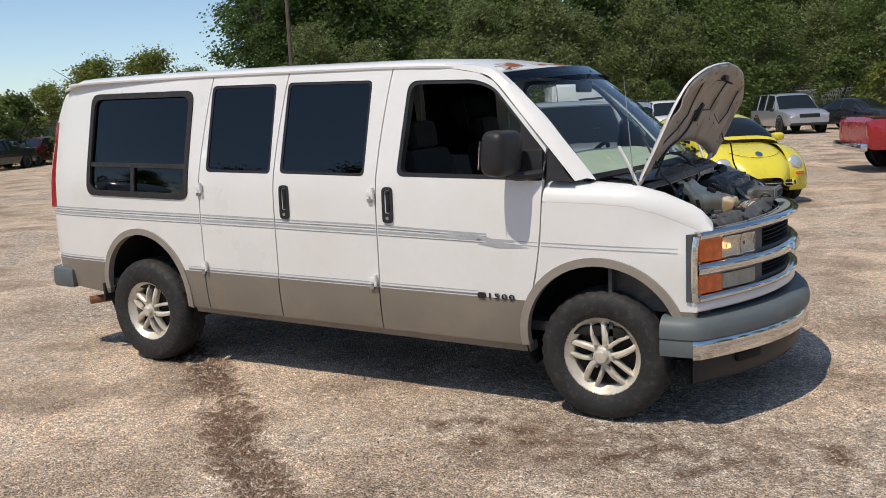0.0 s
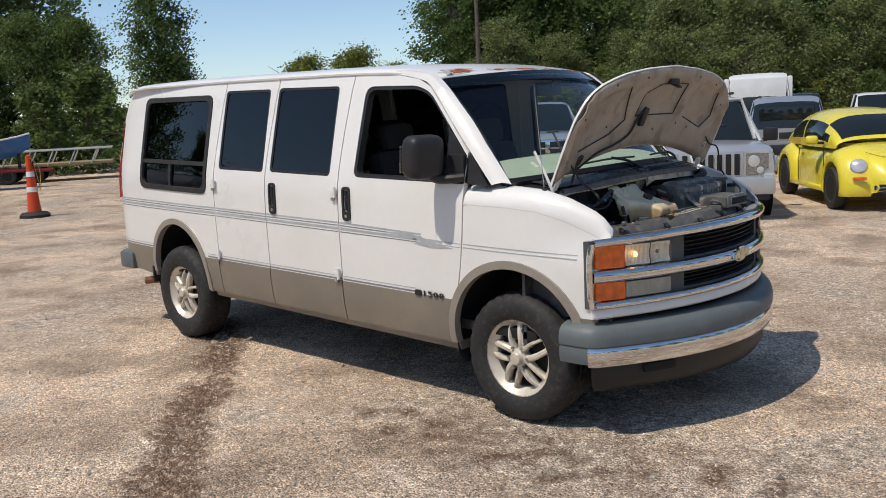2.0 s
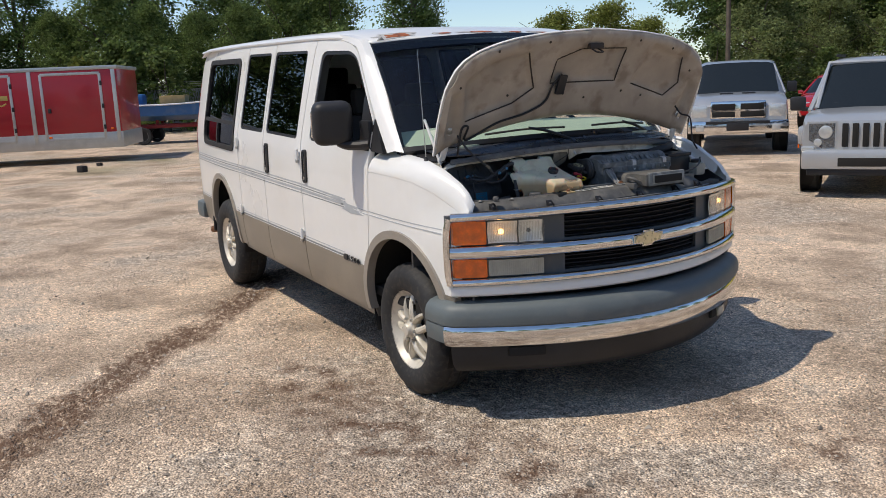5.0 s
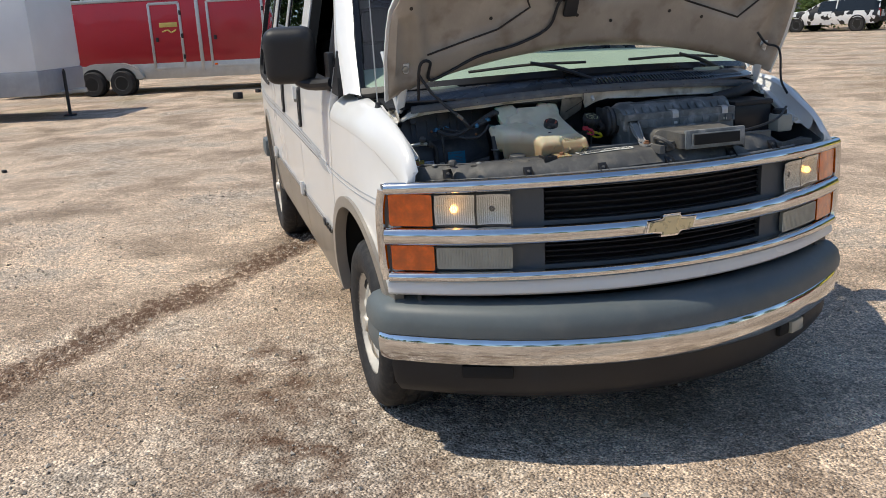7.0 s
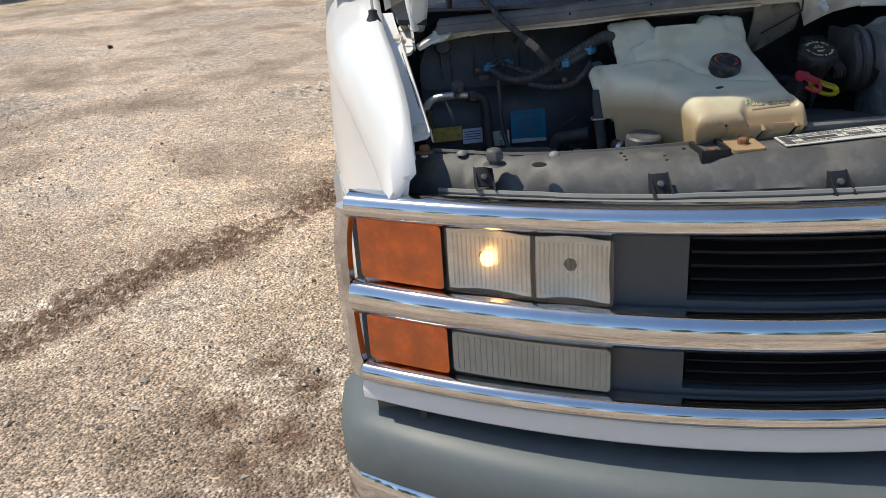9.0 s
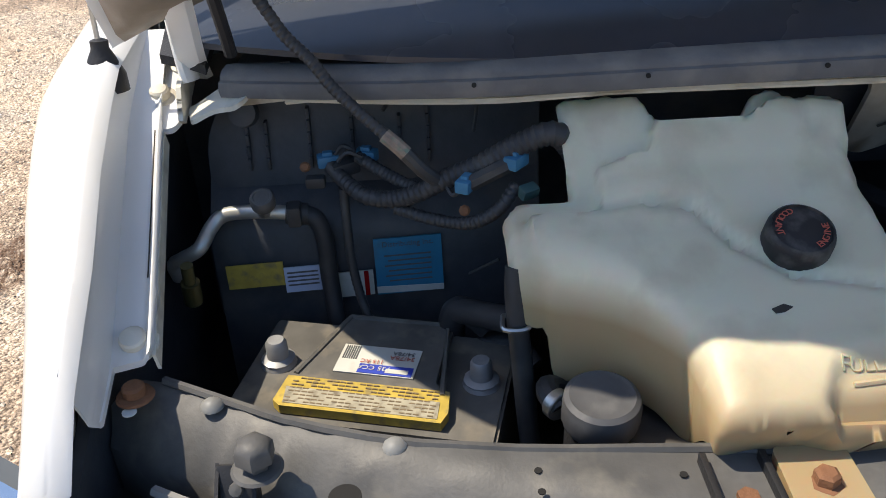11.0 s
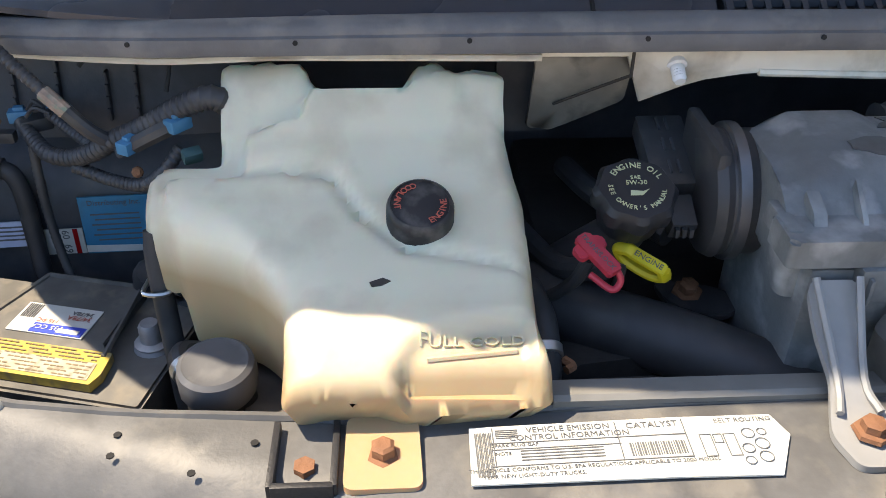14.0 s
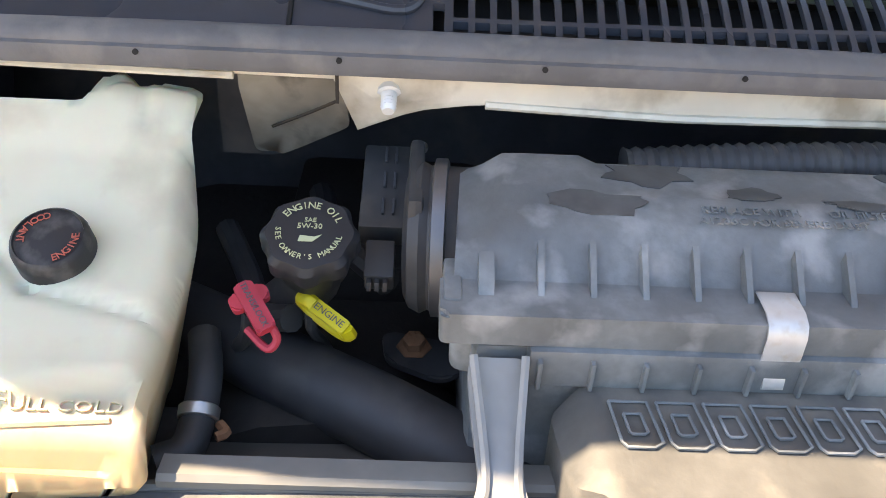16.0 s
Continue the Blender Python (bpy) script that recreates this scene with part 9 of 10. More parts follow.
ram = car("pickup_truck", "silver pickup truck with a cross-bar chrome grille", "truck", pickup_st(), SILVER, (-10.15, 12.75), -47, (1.7, -1.85, 1.72, 0.40, 0.27, 0.23), [
    ("grille", CHROME, (2.72, 0, 0.90), (0.08, 1.06, 0.36), 0.03, False), ("grille_mesh", UNDER, (2.75, 0.27, 0.97), (0.04, 0.44, 0.12), 0.01, True), ("grille_mesh", UNDER, (2.75, 0.27, 0.82), (0.04, 0.44, 0.11), 0.01, True), ("headlamp", LAMP, (2.66, 0.74, 0.88), (0.14, 0.32, 0.26), 0.04, True),
    ("front_bumper", CHROME, (2.78, 0, 0.57), (0.2, 1.92, 0.26), 0.06, False), ("fog_lamp", LAMP, (2.885, 0.72, 0.56), (0.02, 0.16, 0.12), 0.02, True), ("plate_bracket", BLACK, (2.89, 0, 0.58), (0.02, 0.42, 0.16), 0.01, False), ("bumper_step", BLACK, (2.87, 0.30, 0.66), (0.04, 0.62, 0.06), 0.01, True), ("air_scoop", BLACK, (1.9, 0.22, 1.215), (0.3, 0.26, 0.03), 0.01, True),
    ("door_mirror", BLACK, (0.9, 1.12, 1.3), (0.12, 0.2, 0.22), 0.04, True)], ((1.25, 0.62), (-0.05, -0.05)))
red_pickup = car("pickup_truck", "dark red pickup truck with a high tailgate", "truck", pickup_st(), REDCAR, (2.75, 16.9), 22, (1.7, -1.85, 1.72, 0.40, 0.27, 0.23), [("tail_lamp", RED_LENS, (-2.88, 0.86, 0.95), (0.06, 0.14, 0.32), 0.02, True), ("rear_bumper", CHROME, (-2.98, 0, 0.56), (0.16, 1.86, 0.18), 0.05, False), ("bed_rail", BLACK, (-1.8, 0.93, 1.17), (2.1, 0.07, 0.03), 0.01, True)], ((1.25, 0.62), (-0.05, -0.05)))


def suv_st(L=2.3, w=0.91, h=1.74, belt=1.0):
    return [(-L, 0.45, belt - 0.04, belt, w * 0.94, w * 0.85), (-L + 0.08, 0.38, belt, h - 0.14, w * 0.98, w * 0.76), (-L + 0.35, 0.35, belt, h - 0.03, w, w * 0.78), (-0.5, 0.33, belt, h, w, w * 0.79), (0.25, 0.33, belt, h - 0.04, w, w * 0.78), (0.45, 0.33, belt, h - 0.11, w, w * 0.77), (1.15, 0.33, belt, belt + 0.05, w, w * 0.86), (L - 0.5, 0.35, belt - 0.08, belt, w * 0.98, w * 0.8), (L - 0.12, 0.40, belt - 0.2, belt - 0.12, w * 0.93, w * 0.75), (L, 0.45, belt - 0.32, belt - 0.26, w * 0.86, w * 0.7)]


def suv_trim(L, w, z=0.75):
    return [("headlamp", LAMP, (L - 0.10, w * 0.74, z), (0.14, 0.30, 0.15), 0.04, True), ("grille", BLACK, (L - 0.01, 0, z - 0.02), (0.05, w * 0.9, 0.17), 0.02, False), ("front_bumper", BLACK, (L - 0.02, 0, 0.43), (0.12, w * 1.7, 0.12), 0.04, False), ("tail_lamp", RED_LENS, (-L + 0.03, w * 0.84, z + 0.12), (0.10, 0.13, 0.36), 0.03, True),
            ("rear_bumper", BLACK, (-L - 0.02, 0, 0.55), (0.14, w * 1.8, 0.2), 0.05, False), ("door_mirror", BLACK, (0.85, w + 0.1, 1.08), (0.1, 0.16, 0.14), 0.04, True), ("roof_rail", BLACK, (-0.7, w * 0.66, 1.77), (1.9, 0.035, 0.03), 0.01, True)]


car("suv", "silver compact SUV seen from behind, red tail lamps", "car", suv_st(), SILVER, (-5.9, 17.7), 112, (1.55, -1.35, 1.35, 0.35, 0.22, 0.21), suv_trim(2.3, 0.91) + [("rear_window", CARGLASS, (-2.25, 0, 1.33), (0.05, 1.2, 0.42), 0.02, False), ("plate_bar", BLACK, (-2.31, 0, 0.85), (0.02, 0.3, 0.15), 0.004, False)], ((1.05, 0.42), (-0.45, -0.45), (-1.4, -1.4)))
car("suv", "silver crossover SUV with a dark grille", "car", suv_st(2.5, 0.98, 1.80, 1.05), SILVER, (-4.3, 38.4), -62, (1.7, -1.5, 1.5, 0.38, 0.24, 0.24), suv_trim(2.5, 0.98, 0.82), ((1.05, 0.42), (-0.45, -0.45), (-1.5, -1.5)))
car("suv", "dark blue-black SUV parked among others", "car", suv_st(2.6, 1.0, 1.88, 1.1), DARKBLUE, (-4.2, 52), -160, (1.7, -1.5, 1.5, 0.38, 0.24, 0.24), suv_trim(2.6, 1.0, 0.85), ((1.05, 0.42), (-0.45, -0.45), (-1.5, -1.5)))
sedan_st = [(-2.4, 0.42, 0.82, 0.85, 0.80, 0.70), (-2.2, 0.30, 0.93, 0.97, 0.88, 0.74), (-1.55, 0.28, 0.95, 1.02, 0.91, 0.72), (-0.95, 0.28, 0.95, 1.36, 0.915, 0.62), (-0.4, 0.28, 0.95, 1.45, 0.915, 0.64), (0.2, 0.28, 0.94, 1.44, 0.915, 0.64), (0.5, 0.28, 0.93, 1.36, 0.915, 0.63), (1.25, 0.28, 0.92, 0.96, 0.91, 0.78), (1.9, 0.30, 0.84, 0.90, 0.89, 0.70), (2.25, 0.33, 0.72, 0.78, 0.83, 0.62), (2.4, 0.38, 0.62, 0.65, 0.76, 0.55)]


def sedan(label, body, where, heading, cat="car"):
    return car("sedan", label, cat, sedan_st, body, where, heading, (1.6, -1.42, 1.42, 0.33, 0.22, 0.21), [("headlamp", LAMP, (2.22, 0.64, 0.68), (0.22, 0.26, 0.13), 0.04, True), ("grille", BLACK, (2.36, 0, 0.58), (0.08, 0.8, 0.16), 0.02, False), ("tail_lamp", RED_LENS, (-2.34, 0.66, 0.84), (0.12, 0.30, 0.13), 0.03, True), ("door_mirror", body, (0.75, 1.0, 0.98), (0.1, 0.15, 0.11), 0.04, True)], ((1.15, 0.48), (-0.15, -0.15), (-1.45, -1.0)))


sedan("black sedan with bright alloy wheels", BLACKCAR, (-1.6, 40.5), -35)
sedan("small red car parked behind the trucks", REDCAR, (-12.7, 19.9), -60)
sedan("pale silver sedan in the far row", LIGHT_SILVER, (-33.5, 38.5), -20)
sedan("white car in the far row", WHITECAR, (-38, 41), -20)
car("suv", "white and silver SUV in the far row", "car", suv_st(), WHITECAR, (-9.5, 36.5), -65, (1.55, -1.35, 1.35, 0.35, 0.22, 0.21), suv_trim(2.3, 0.91), ((1.05, 0.42), (-0.45, -0.45)))
car("pickup_truck", "dark pickup truck with a cargo load in the far row", "truck", pickup_st(), DARKBLUE, (-12.2, 35), 118, (1.7, -1.85, 1.72, 0.40, 0.27, 0.23), [("tail_lamp", RED_LENS, (-2.88, 0.86, 0.95), (0.06, 0.14, 0.32), 0.02, True)], ((1.25, 0.62),))
car("pickup_truck", "white pickup truck in the far row", "truck", pickup_st(), WHITECAR, (1.5, 55), -150, (1.7, -1.85, 1.72, 0.40, 0.27, 0.23), [("headlamp", LAMP, (2.66, 0.74, 0.88), (0.14, 0.32, 0.26), 0.04, True)], ((1.25, 0.62), (-0.05, -0.05)))
van_st = [(-2.9, 0.5, 1.2, 1.22, 0.94, 0.85), (-2.86, 0.45, 1.25, 2.30, 0.97, 0.80), (-2.6, 0.42, 1.25, 2.45, 0.98, 0.82), (0.8, 0.42, 1.25, 2.45, 0.98, 0.82), (1.25, 0.42, 1.25, 2.32, 0.98, 0.78), (2.0, 0.42, 1.25, 1.30, 0.97, 0.86), (2.6, 0.45, 1.0, 1.08, 0.93, 0.78), (2.85, 0.5, 0.8, 0.85, 0.86, 0.7)]


def cargo_van(label, where, heading):
    v = car("cargo_van", label, "van", van_st, WHITECAR, where, heading, (1.7, -1.8, 1.85, 0.36, 0.24, 0.2), [("headlamp", LAMP, (2.66, 0.74, 0.92), (0.2, 0.24, 0.3), 0.05, True), ("grille", BLACK, (2.82, 0, 0.82), (0.06, 0.8, 0.2), 0.02, False), ("front_bumper", BLACK, (2.82, 0, 0.52), (0.12, 1.7, 0.2), 0.05, False), ("side_panel", WHITECAR, (-1.0, 0.885, 1.85), (3.6, 0.16, 1.0), 0.05, True), ("rear_panel", WHITECAR, (-2.84, 0, 1.85), (0.08, 1.6, 0.95), 0.04, False), ("door_mirror", BLACK, (1.6, 1.14, 1.5), (0.1, 0.16, 0.3), 0.04, True), ("roof_rib", LIGHT_SILVER, (-0.8, 0.4, 2.47), (3.2, 0.05, 0.02), 0.008, True)], ((1.95, 1.3), (0.85, 0.85)))
    return v


cargo_van("tall white cargo van seen from its rear doors", (-9.3, 23.6), 116)
cargo_van("white cargo van with a ribbed roof", (-19.5, 38.6), -25)
cargo_van("white cargo van in the far row", (-26, 44), -30)
# white wagon with black cow patches
COW = bpy.data.materials.new("cow_patches")
COW.use_nodes = True
nt = COW.node_tree
tcn, nzn, rpn = (nt.nodes.new("ShaderNode" + k) for k in ("TexCoord", "TexNoise", "ValToRGB"))
nzn.inputs["Scale"].default_value, nzn.inputs["Detail"].default_value = 2.6, 2.0
rpn.color_ramp.interpolation = "CONSTANT"
rpn.color_ramp.elements[0].color, rpn.color_ramp.elements[1].color, rpn.color_ramp.elements[1].position = (0.75, 0.75, 0.74, 1), (0.02, 0.02, 0.02, 1), 0.54
nt.links.new(tcn.outputs["Object"], nzn.inputs["Vector"])
nt.links.new(nzn.outputs[0], rpn.inputs[0])
nt.links.new(rpn.outputs[0], nt.nodes["Principled BSDF"].inputs["Base Color"])
nt.nodes["Principled BSDF"].inputs["Roughness"].default_value = 0.35
car("station_wagon", "white station wagon with black cow patches", "car", suv_st(2.5, 0.95, 1.5, 0.95), COW, (-33.5, 29.5), 205, (1.6, -1.5, 1.5, 0.34, 0.22, 0.2), suv_trim(2.5, 0.95, 0.7)[:5], ((1.05, 0.42), (-0.45, -0.45)))
classic = sedan("old black sedan with a pale roof", BLACKCAR, (-37.5, 20.5), -70)
sedan("old maroon sedan with chrome trim", MAROON, (-39.5, 24.5), -70)


# ---- trailers, boat and cone ----
TRED = mat("trailer_red", (0.40, 0.012, 0.022), 0.35, var=0.06, scale=1.5, coat=0.4)
TWHITE = mat("trailer_white", (0.72, 0.73, 0.75), 0.4, var=0.05, scale=1.5)
TALU = mat("trailer_alu", (0.52, 0.52, 0.50), 0.42, metal=0.6, var=0.12, scale=4)


def trailer_wheel(parent, x, y, r=0.33):
    car_wheel(parent, x, y, r, 0.2, 0.19, 8)


red = thing("enclosed_trailer", "red enclosed trailer with silver lower trim and tandem wheels", "trailer", m=Matrix.Translation((-21.7, -1.7, 0)) @ Matrix.Rotation(radians(68), 4, "Z"))
part("box_body", box((-1.25, 1.2, 1.58), (8.4, 2.4, 1.80), 0.05), TRED, red)
part("lower_trim", box((-1.25, 1.2, 0.60), (8.42, 2.42, 0.42), 0.02), TALU, red)
part("roof_edge", box((-1.25, 1.2, 2.50), (8.46, 2.46, 0.10), 0.03), TALU, red)
for x, w in ((-0.2, 0.84), (1.75, 1.5)):
    fr = part("door_frame", joined(box((x - w / 2, -0.012, 1.5), (0.07, 0.03, 1.72), 0.006), box((x + w / 2, -0.012, 1.5), (0.07, 0.03, 1.72), 0.006), box((x, -0.012, 2.36), (w, 0.03, 0.07), 0.006), box((x, -0.012, 0.66), (w, 0.03, 0.07), 0.006)), TALU, red, "silver door frame")
    part("latch", box((x - w / 2 + 0.15, -0.03, 1.42), (0.08, 0.03, 0.12), 0.01), BLACK, fr)
    for z in (0.95, 1.5, 2.1):
        part("hinge", box((x + w / 2 + 0.02, -0.03, z), (0.06, 0.03, 0.12), 0.01), BLACK, fr)
for x in (0.72, 2.85):
    part("corner_strip", box((x, -0.012, 1.5), (0.10, 0.03, 1.9), 0.006), TALU, red)
for x in (-2.35, -1.50):
    trailer_wheel(red, x, -0.02)
part("fender_skirt", skin(rounded([(-2.95, 0.42), (-0.90, 0.42), (-1.10, 0.72), (-1.45, 0.86), (-2.40, 0.86), (-2.75, 0.72)], 0.1), [], lambda x, z: (x, -0.16, z), (0, 0.14, 0), 0.2), TALU, red)
for x in (-2.35, -1.50):
    part("wheel_opening", lathe([(0.37, 0), (0.36, 0.012)], (x, -0.165, 0.36), (0, -1, 0), 26), UNDER, red)
    car_wheel(red, x, -0.24, 0.33, 0.2, 0.19, 8)
YW = mat("decal_yellow", (0.55, 0.42, 0.12), 0.5)
part("door_decal", box((-0.12, -0.02, 1.80), (0.50, 0.006, 0.12), 0.002), YW, red)
part("decal_scroll", tube([(-0.3, -0.02, 1.62), (-0.15, -0.02, 1.66), (-0.05, -0.02, 1.60), (0.08, -0.02, 1.66)], 0.02, 5, 5), YW, red)
for x, z in ((-3.4, 0.7), (1.1, 0.72), (2.7, 0.9)):
    part("marker_lamp", box((x, -0.03, z), (0.09, 0.03, 0.05), 0.01), AMBER, red)

wt = thing("enclosed_trailer", "white enclosed trailer with grey lower panels and a tongue jack", "trailer", m=Matrix.Translation((-17.0, -4.9, 0)) @ Matrix.Rotation(radians(72), 4, "Z"))
part("box_body", box((-2.1, 0, 1.72), (6.0, 2.1, 1.55), 0.12), TWHITE, wt)
part("lower_panel", box((-2.1, 0, 0.75), (6.02, 2.12, 0.50), 0.05), mat("grey_lower", (0.34, 0.35, 0.37), 0.4, var=0.1), wt)
part("roof_edge", box((-2.1, 0, 2.50), (6.0, 2.1, 0.08), 0.03), TALU, wt)
part("tongue", joined(tube([(-0.2, -0.7, 0.52), (1.05, -0.04, 0.50)], 0.05, 6, 2, smooth=False), tube([(-0.2, 0.7, 0.52), (1.05, 0.04, 0.50)], 0.05, 6, 2, smooth=False), box((1.2, 0, 0.52), (0.35, 0.12, 0.1), 0.02)), TALU, wt)
part("tongue_jack", joined(cyl((1.0, -0.12, 0.0), (1.0, -0.12, 0.95), 0.035, seg=10), box((1.0, -0.12, 0.02), (0.2, 0.2, 0.04), 0.01), cyl((1.0, -0.12, 0.92), (1.0, -0.12, 0.98), 0.015, seg=8)), BLACK, wt)
part("front_box", box((0.12, 0, 0.85), (0.3, 0.6, 0.4), 0.06), BLACK, wt)
for s in (-1, 1):
    trailer_wheel(wt, -3.2, s * 1.0)
sv = thing("camper_trailer", "polished silver rounded camper trailer", "trailer", m=Matrix.Translation((-15.8, -8.8, 0)) @ Matrix.Rotation(radians(75), 4, "Z"))
part("shell", lathe([(0.35, 0), (0.85, 0.10), (1.05, 0.4), (1.1, 1.0), (1.1, 3.4), (0.95, 3.9)], (0.6, 0, 1.5), (-1, 0, 0), 28), mat("polished_alu", (0.7, 0.68, 0.64), 0.18, metal=0.95, var=0.06), sv)
part("chassis", joined(box((-1.4, 0, 0.45), (4.2, 1.6, 0.1), 0.01), tube([(0.6, -0.5, 0.45), (1.7, 0, 0.45)], 0.05, 6, 2, smooth=False), tube([(0.6, 0.5, 0.45), (1.7, 0, 0.45)], 0.05, 6, 2, smooth=False), cyl((1.5, 0.1, 0.0), (1.5, 0.1, 0.8), 0.04, seg=10)), BLACK, sv)
for s in (-1, 1):
    trailer_wheel(sv, -1.8, s * 0.95)

# blue boat on a red trailer
boat = thing("boat", "blue open boat with a wooden box, on a trailer", "boat", m=Matrix.Translation((-28.4, 4.4, 0)) @ Matrix.Rotation(radians(64), 4, "Z"))
BLUEB = mat("boat_blue", (0.03, 0.13, 0.33), 0.45, var=0.12, scale=2, stain=(0.16, 0.22, 0.3), amount=0.3)
st = [(-2.3, 0.85, 1.42, 0.75), (-1.0, 0.80, 1.38, 0.85), (0.5, 0.80, 1.40, 0.82), (1.8, 0.88, 1.52, 0.6), (2.8, 1.05, 1.68, 0.25), (3.3, 1.35, 1.80, 0.03)]
verts, faces = [], []
for x, z0, z1, w in st:
    verts += [(x, -w, z1), (x, -w * 0.9, z0 + 0.2), (x, 0, z0), (x, w * 0.9, z0 + 0.2), (x, w, z1), (x, w * 0.86, z1 - 0.02), (x, 0, z0 + 0.12), (x, -w * 0.86, z1 - 0.02)]
for i in range(len(st) - 1):
    faces += [(i * 8 + k, (i + 1) * 8 + k, (i + 1) * 8 + (k + 1) % 8, i * 8 + (k + 1) % 8) for k in range(8)]
faces += [tuple(range(8))[::-1], tuple(range(40, 48))]
part("hull", (verts, faces), BLUEB, boat)
part("gunwale", tube([(x, -w - 0.02, z1) for x, z0, z1, w in st], 0.03, 6, 4), TWHITE, boat)
part("crate", box((-0.2, 0, 1.50), (0.9, 0.7, 0.38), 0.02), mat("ply_box", (0.38, 0.26, 0.11), 0.7, var=0.2), boat)
part("outboard", joined(box((-2.3, 0, 1.65), (0.4, 0.35, 0.45), 0.08), box((-2.45, 0, 1.1), (0.14, 0.12, 0.9), 0.03)), BLACK, boat)
part("blue_cover", box((-1.5, 0.0, 1.58), (0.5, 0.6, 0.4), 0.1), BLUEB, boat)
bt = thing("boat_trailer", "red steel boat trailer with a winch post", "trailer", m=Matrix.Translation((-28.4, 4.4, 0)) @ Matrix.Rotation(radians(64), 4, "Z"))
part("trailer_frame", joined(box((-0.2, -0.6, 0.62), (5.4, 0.08, 0.12), 0.01), box((-0.2, 0.6, 0.62), (5.4, 0.08, 0.12), 0.01), tube([(2.4, -0.6, 0.62), (3.9, 0, 0.55)], 0.05, 6, 2, smooth=False), tube([(2.4, 0.6, 0.62), (3.9, 0, 0.55)], 0.05, 6, 2, smooth=False), *[box((x, 0, 0.66), (0.08, 1.3, 0.08), 0.01) for x in (-2.4, -0.8, 0.8, 2.2)], *[box((x, s * 0.35, 0.76), (0.1, 0.1, 0.16), 0.01) for x in (-2.2, -0.8, 0.8, 2.0) for s in (-1, 1)]), mat("frame_red", (0.22, 0.02, 0.02), 0.5, var=0.15), bt)
part("winch_post", box((2.9, 0, 0.95), (0.1, 0.1, 0.7), 0.01), BLACK, bt)
part("jack_stand", cyl((3.3, 0.1, 0), (3.3, 0.1, 0.9), 0.035, seg=8), BLACK, bt)
for s in (-1, 1):
    trailer_wheel(bt, -1.2, s * 0.85, 0.30)

# flat utility trailer with rails
ft = thing("utility_trailer", "weathered flat trailer with pale rails and yellow timber", "trailer", m=Matrix.Translation((-30.5, 8.6, 0)) @ Matrix.Rotation(radians(62), 4, "Z"))
part("deck", box((0, 0, 0.62), (6.0, 1.9, 0.10), 0.01), mat("deck_timber", (0.30, 0.23, 0.12), 0.8, var=0.2), ft)
for s in (-1, 1):
    part("side_rail", joined(cyl((-3, s * 0.95, 1.15), (3, s * 0.95, 1.15), 0.03, seg=8), *[cyl((x, s * 0.95, 0.62), (x + 0.25, s * 0.95, 1.15), 0.025, seg=8) for x in np.arange(-3, 3, 0.75)]), TALU, ft)
    for x in (-0.6, 0.3):
        trailer_wheel(ft, x, s * 1.0, 0.31)
part("jack_stand", cyl((3.4, 0, 0), (3.4, 0, 0.7), 0.04, seg=8), BLACK, ft)

# tall orange traffic marker with yellow tape
cone = thing("traffic_cone", "tall orange traffic cone on a black base with yellow tape", "cone", m=Matrix.Translation((-16.0, 2.9, 0)) @ Matrix.Scale(1.2, 4))
ORANGE = mat("cone_orange", (0.66, 0.07, 0.02), 0.5, var=0.1)
part("cone_base", lathe([(0.27, 0), (0.27, 0.05), (0.22, 0.09), (0.12, 0.10)], seg=8), RUBBER, cone)
part("cone_body", lathe([(0.115, 0.09), (0.05, 0.95), (0.05, 1.08), (0.02, 1.10)], seg=20), ORANGE, cone)
for z in (0.45, 0.72):
    part("white_band", lathe([(0.128 - 0.081 * (z - 0.09), z), (0.120 - 0.081 * (z - 0.03), z + 0.09)], seg=20, caps=False), TWHITE, cone)
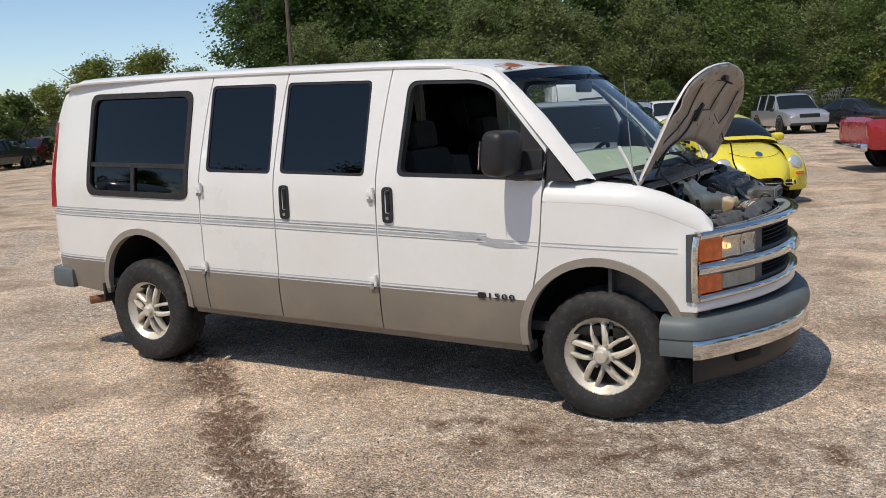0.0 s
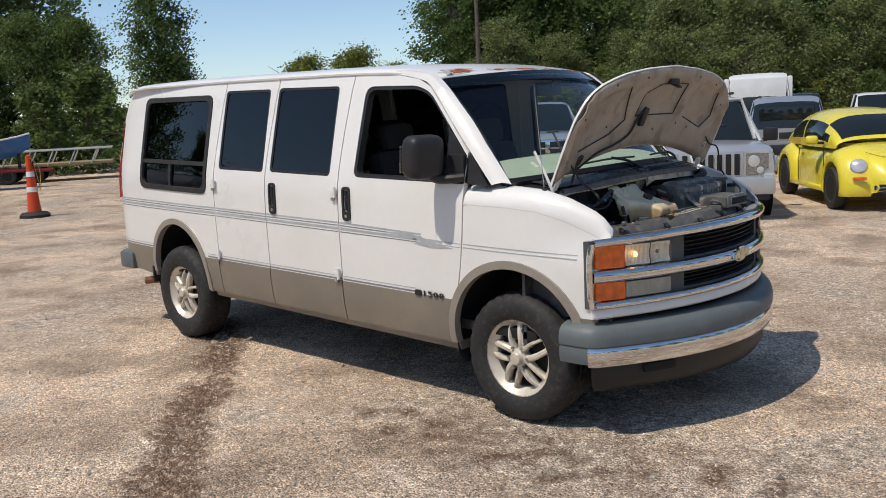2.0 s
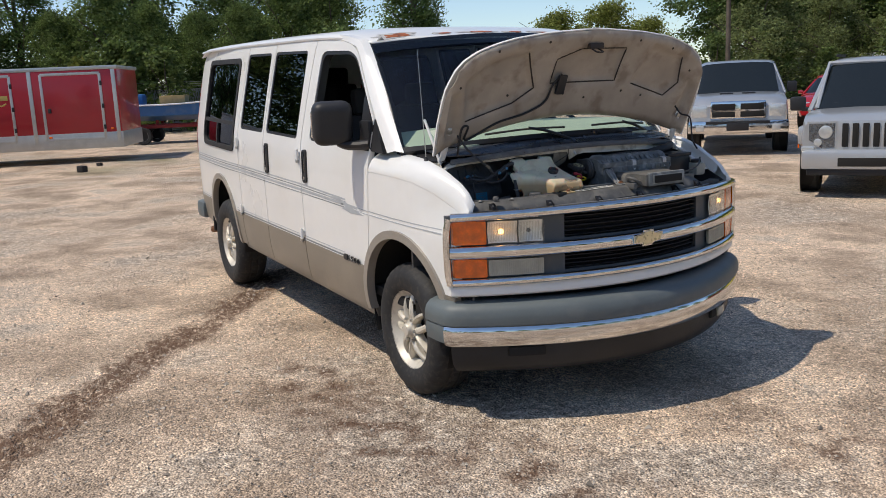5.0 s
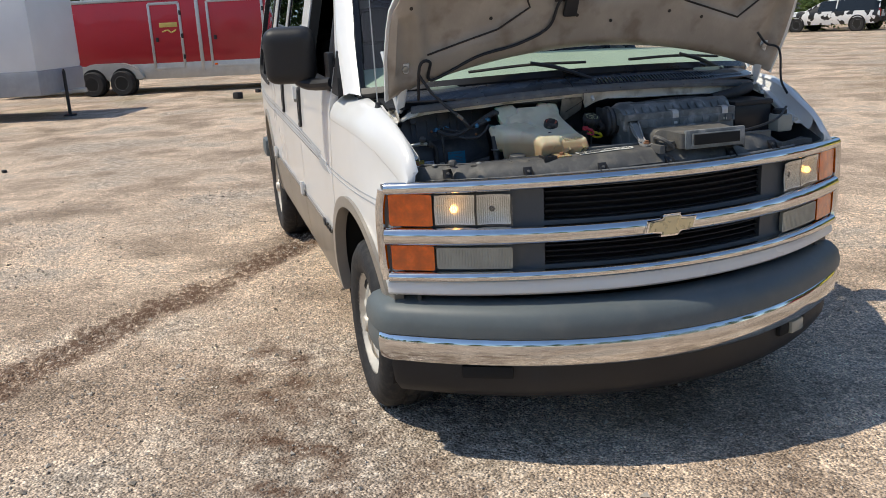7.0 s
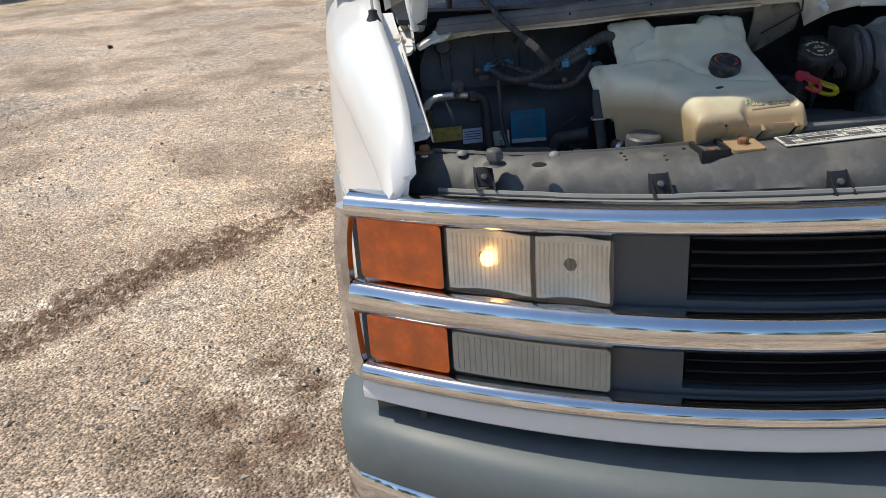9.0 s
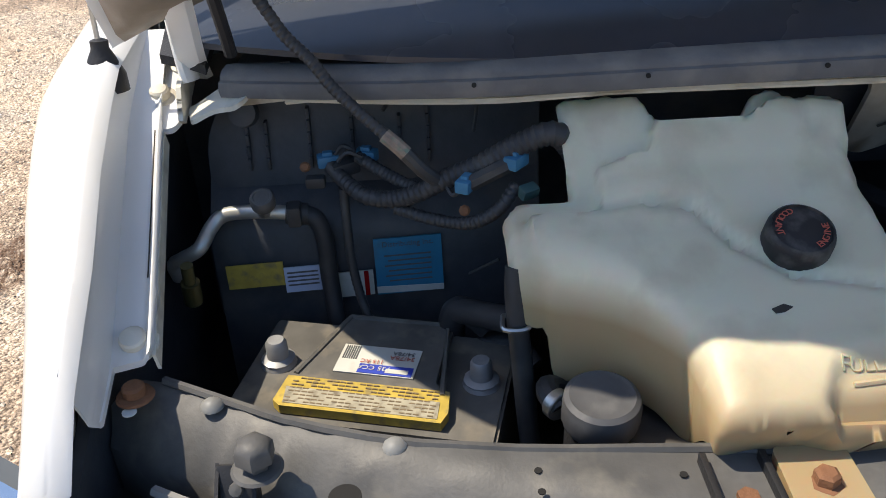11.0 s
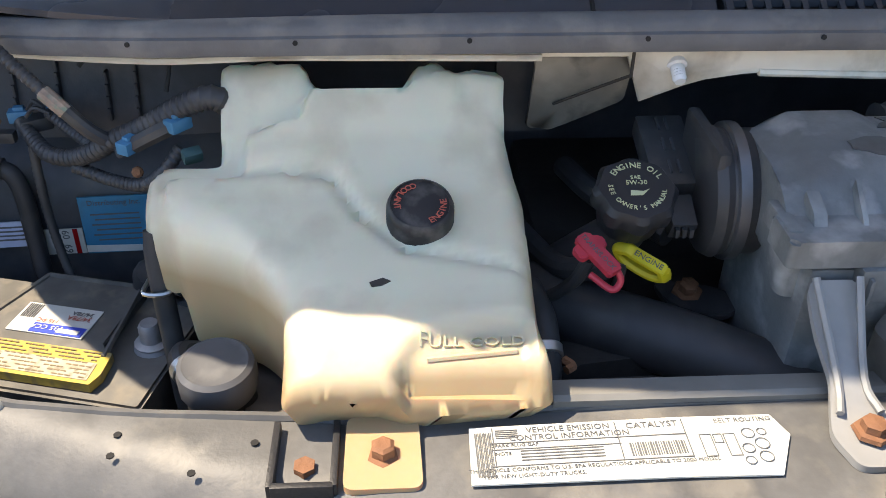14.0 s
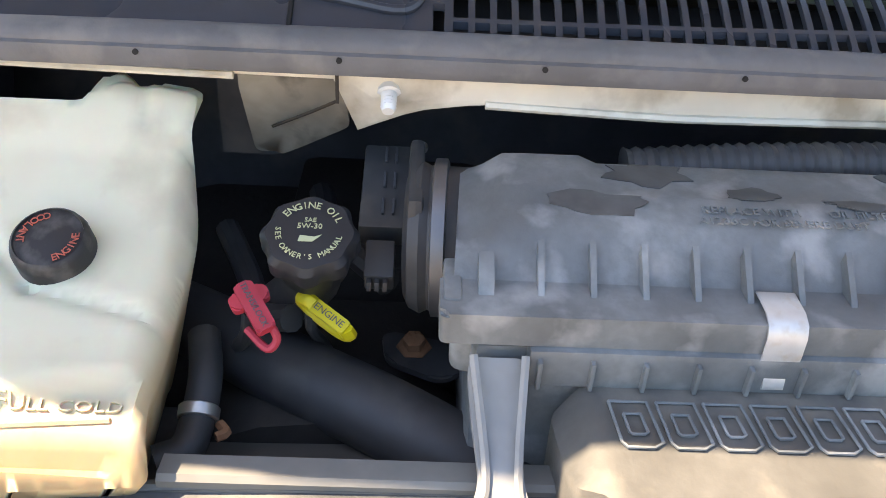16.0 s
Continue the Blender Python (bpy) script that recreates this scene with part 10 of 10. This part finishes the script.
part("yellow_tape", tube([(0.05, 0, 1.05), (0.12, 0.1, 0.9), (0.08, 0.14, 0.7), (0.14, 0.08, 0.5), (0.05, 0.12, 0.55), (0.04, 0.06, 0.95)], 0.03, 5, 6, flat=0.2), YEL, cone)
for x, y, s in ((-18.0, -0.4, 0.16), (-19.5, 0.2, 0.1), (-8.5, -3.9, 0.05)):
    tagged(part("dark_block", box((x, y, s / 2 - 0.01), (s * 1.4, s, s), s * 0.2, (0, 0, 30)), RUBBER, None, "small dark block lying on the gravel"), category="block")


# ---- the van: worn roof edge ----
from mathutils.bvhtree import BVHTree
roof_tree = BVHTree.FromPolygons([Vector(v) for v in rv], rf)
PEEL = mat("roof_rust", (0.36, 0.10, 0.035), 0.85, var=0.4, scale=16, fine=90, stain=(0.10, 0.04, 0.025), amount=0.8, bump=0.4, bscale=90)
PRIMER = mat("bare_primer", (0.40, 0.39, 0.38), 0.7, var=0.2, scale=20, stain=(0.62, 0.60, 0.56), amount=0.6)


def roof_patch(name, x, y, a, b, seed, material, lift, label=""):
    """A ragged patch of bare roof where the paint has peeled off."""
    rnd = random.Random(seed)
    jag = [1 + rnd.uniform(-0.35, 0.3) for _ in range(22)]

    def down(px, py):
        hit = roof_tree.ray_cast(Vector((px, py, 3)), Vector((0, 0, -1)))[0]
        return Vector((px, py, hit.z if hit else 1.95)) + Vector((0, 0, lift))
    outline = [(x + a * jag[i] * math.cos(i * math.pi / 11), y + b * jag[i] * math.sin(i * math.pi / 11)) for i in range(22)]
    ob = part(name, skin(outline, [], down, (0, 0, -0.003), 0.03), material, roof, label)
    ob.data.transform(NOSE_DOWN)


for k, (x, y, a, b) in enumerate(((-0.60, -0.63, 0.05, 0.10), (-0.545, -0.34, 0.03, 0.05), (-0.53, -0.10, 0.04, 0.10), (-0.52, 0.16, 0.03, 0.05), (-0.53, 0.42, 0.04, 0.10), (-0.58, 0.60, 0.04, 0.06))):
    roof_patch("bare_primer_patch", x - 0.01, y, a * 1.35, b * 1.3, 60 + k, PRIMER, 0.0035)
    roof_patch("rust_patch", x + 0.006, y + 0.015, a * 0.75, b * 0.75, 80 + k, PEEL, 0.006, "orange rust where paint peeled")
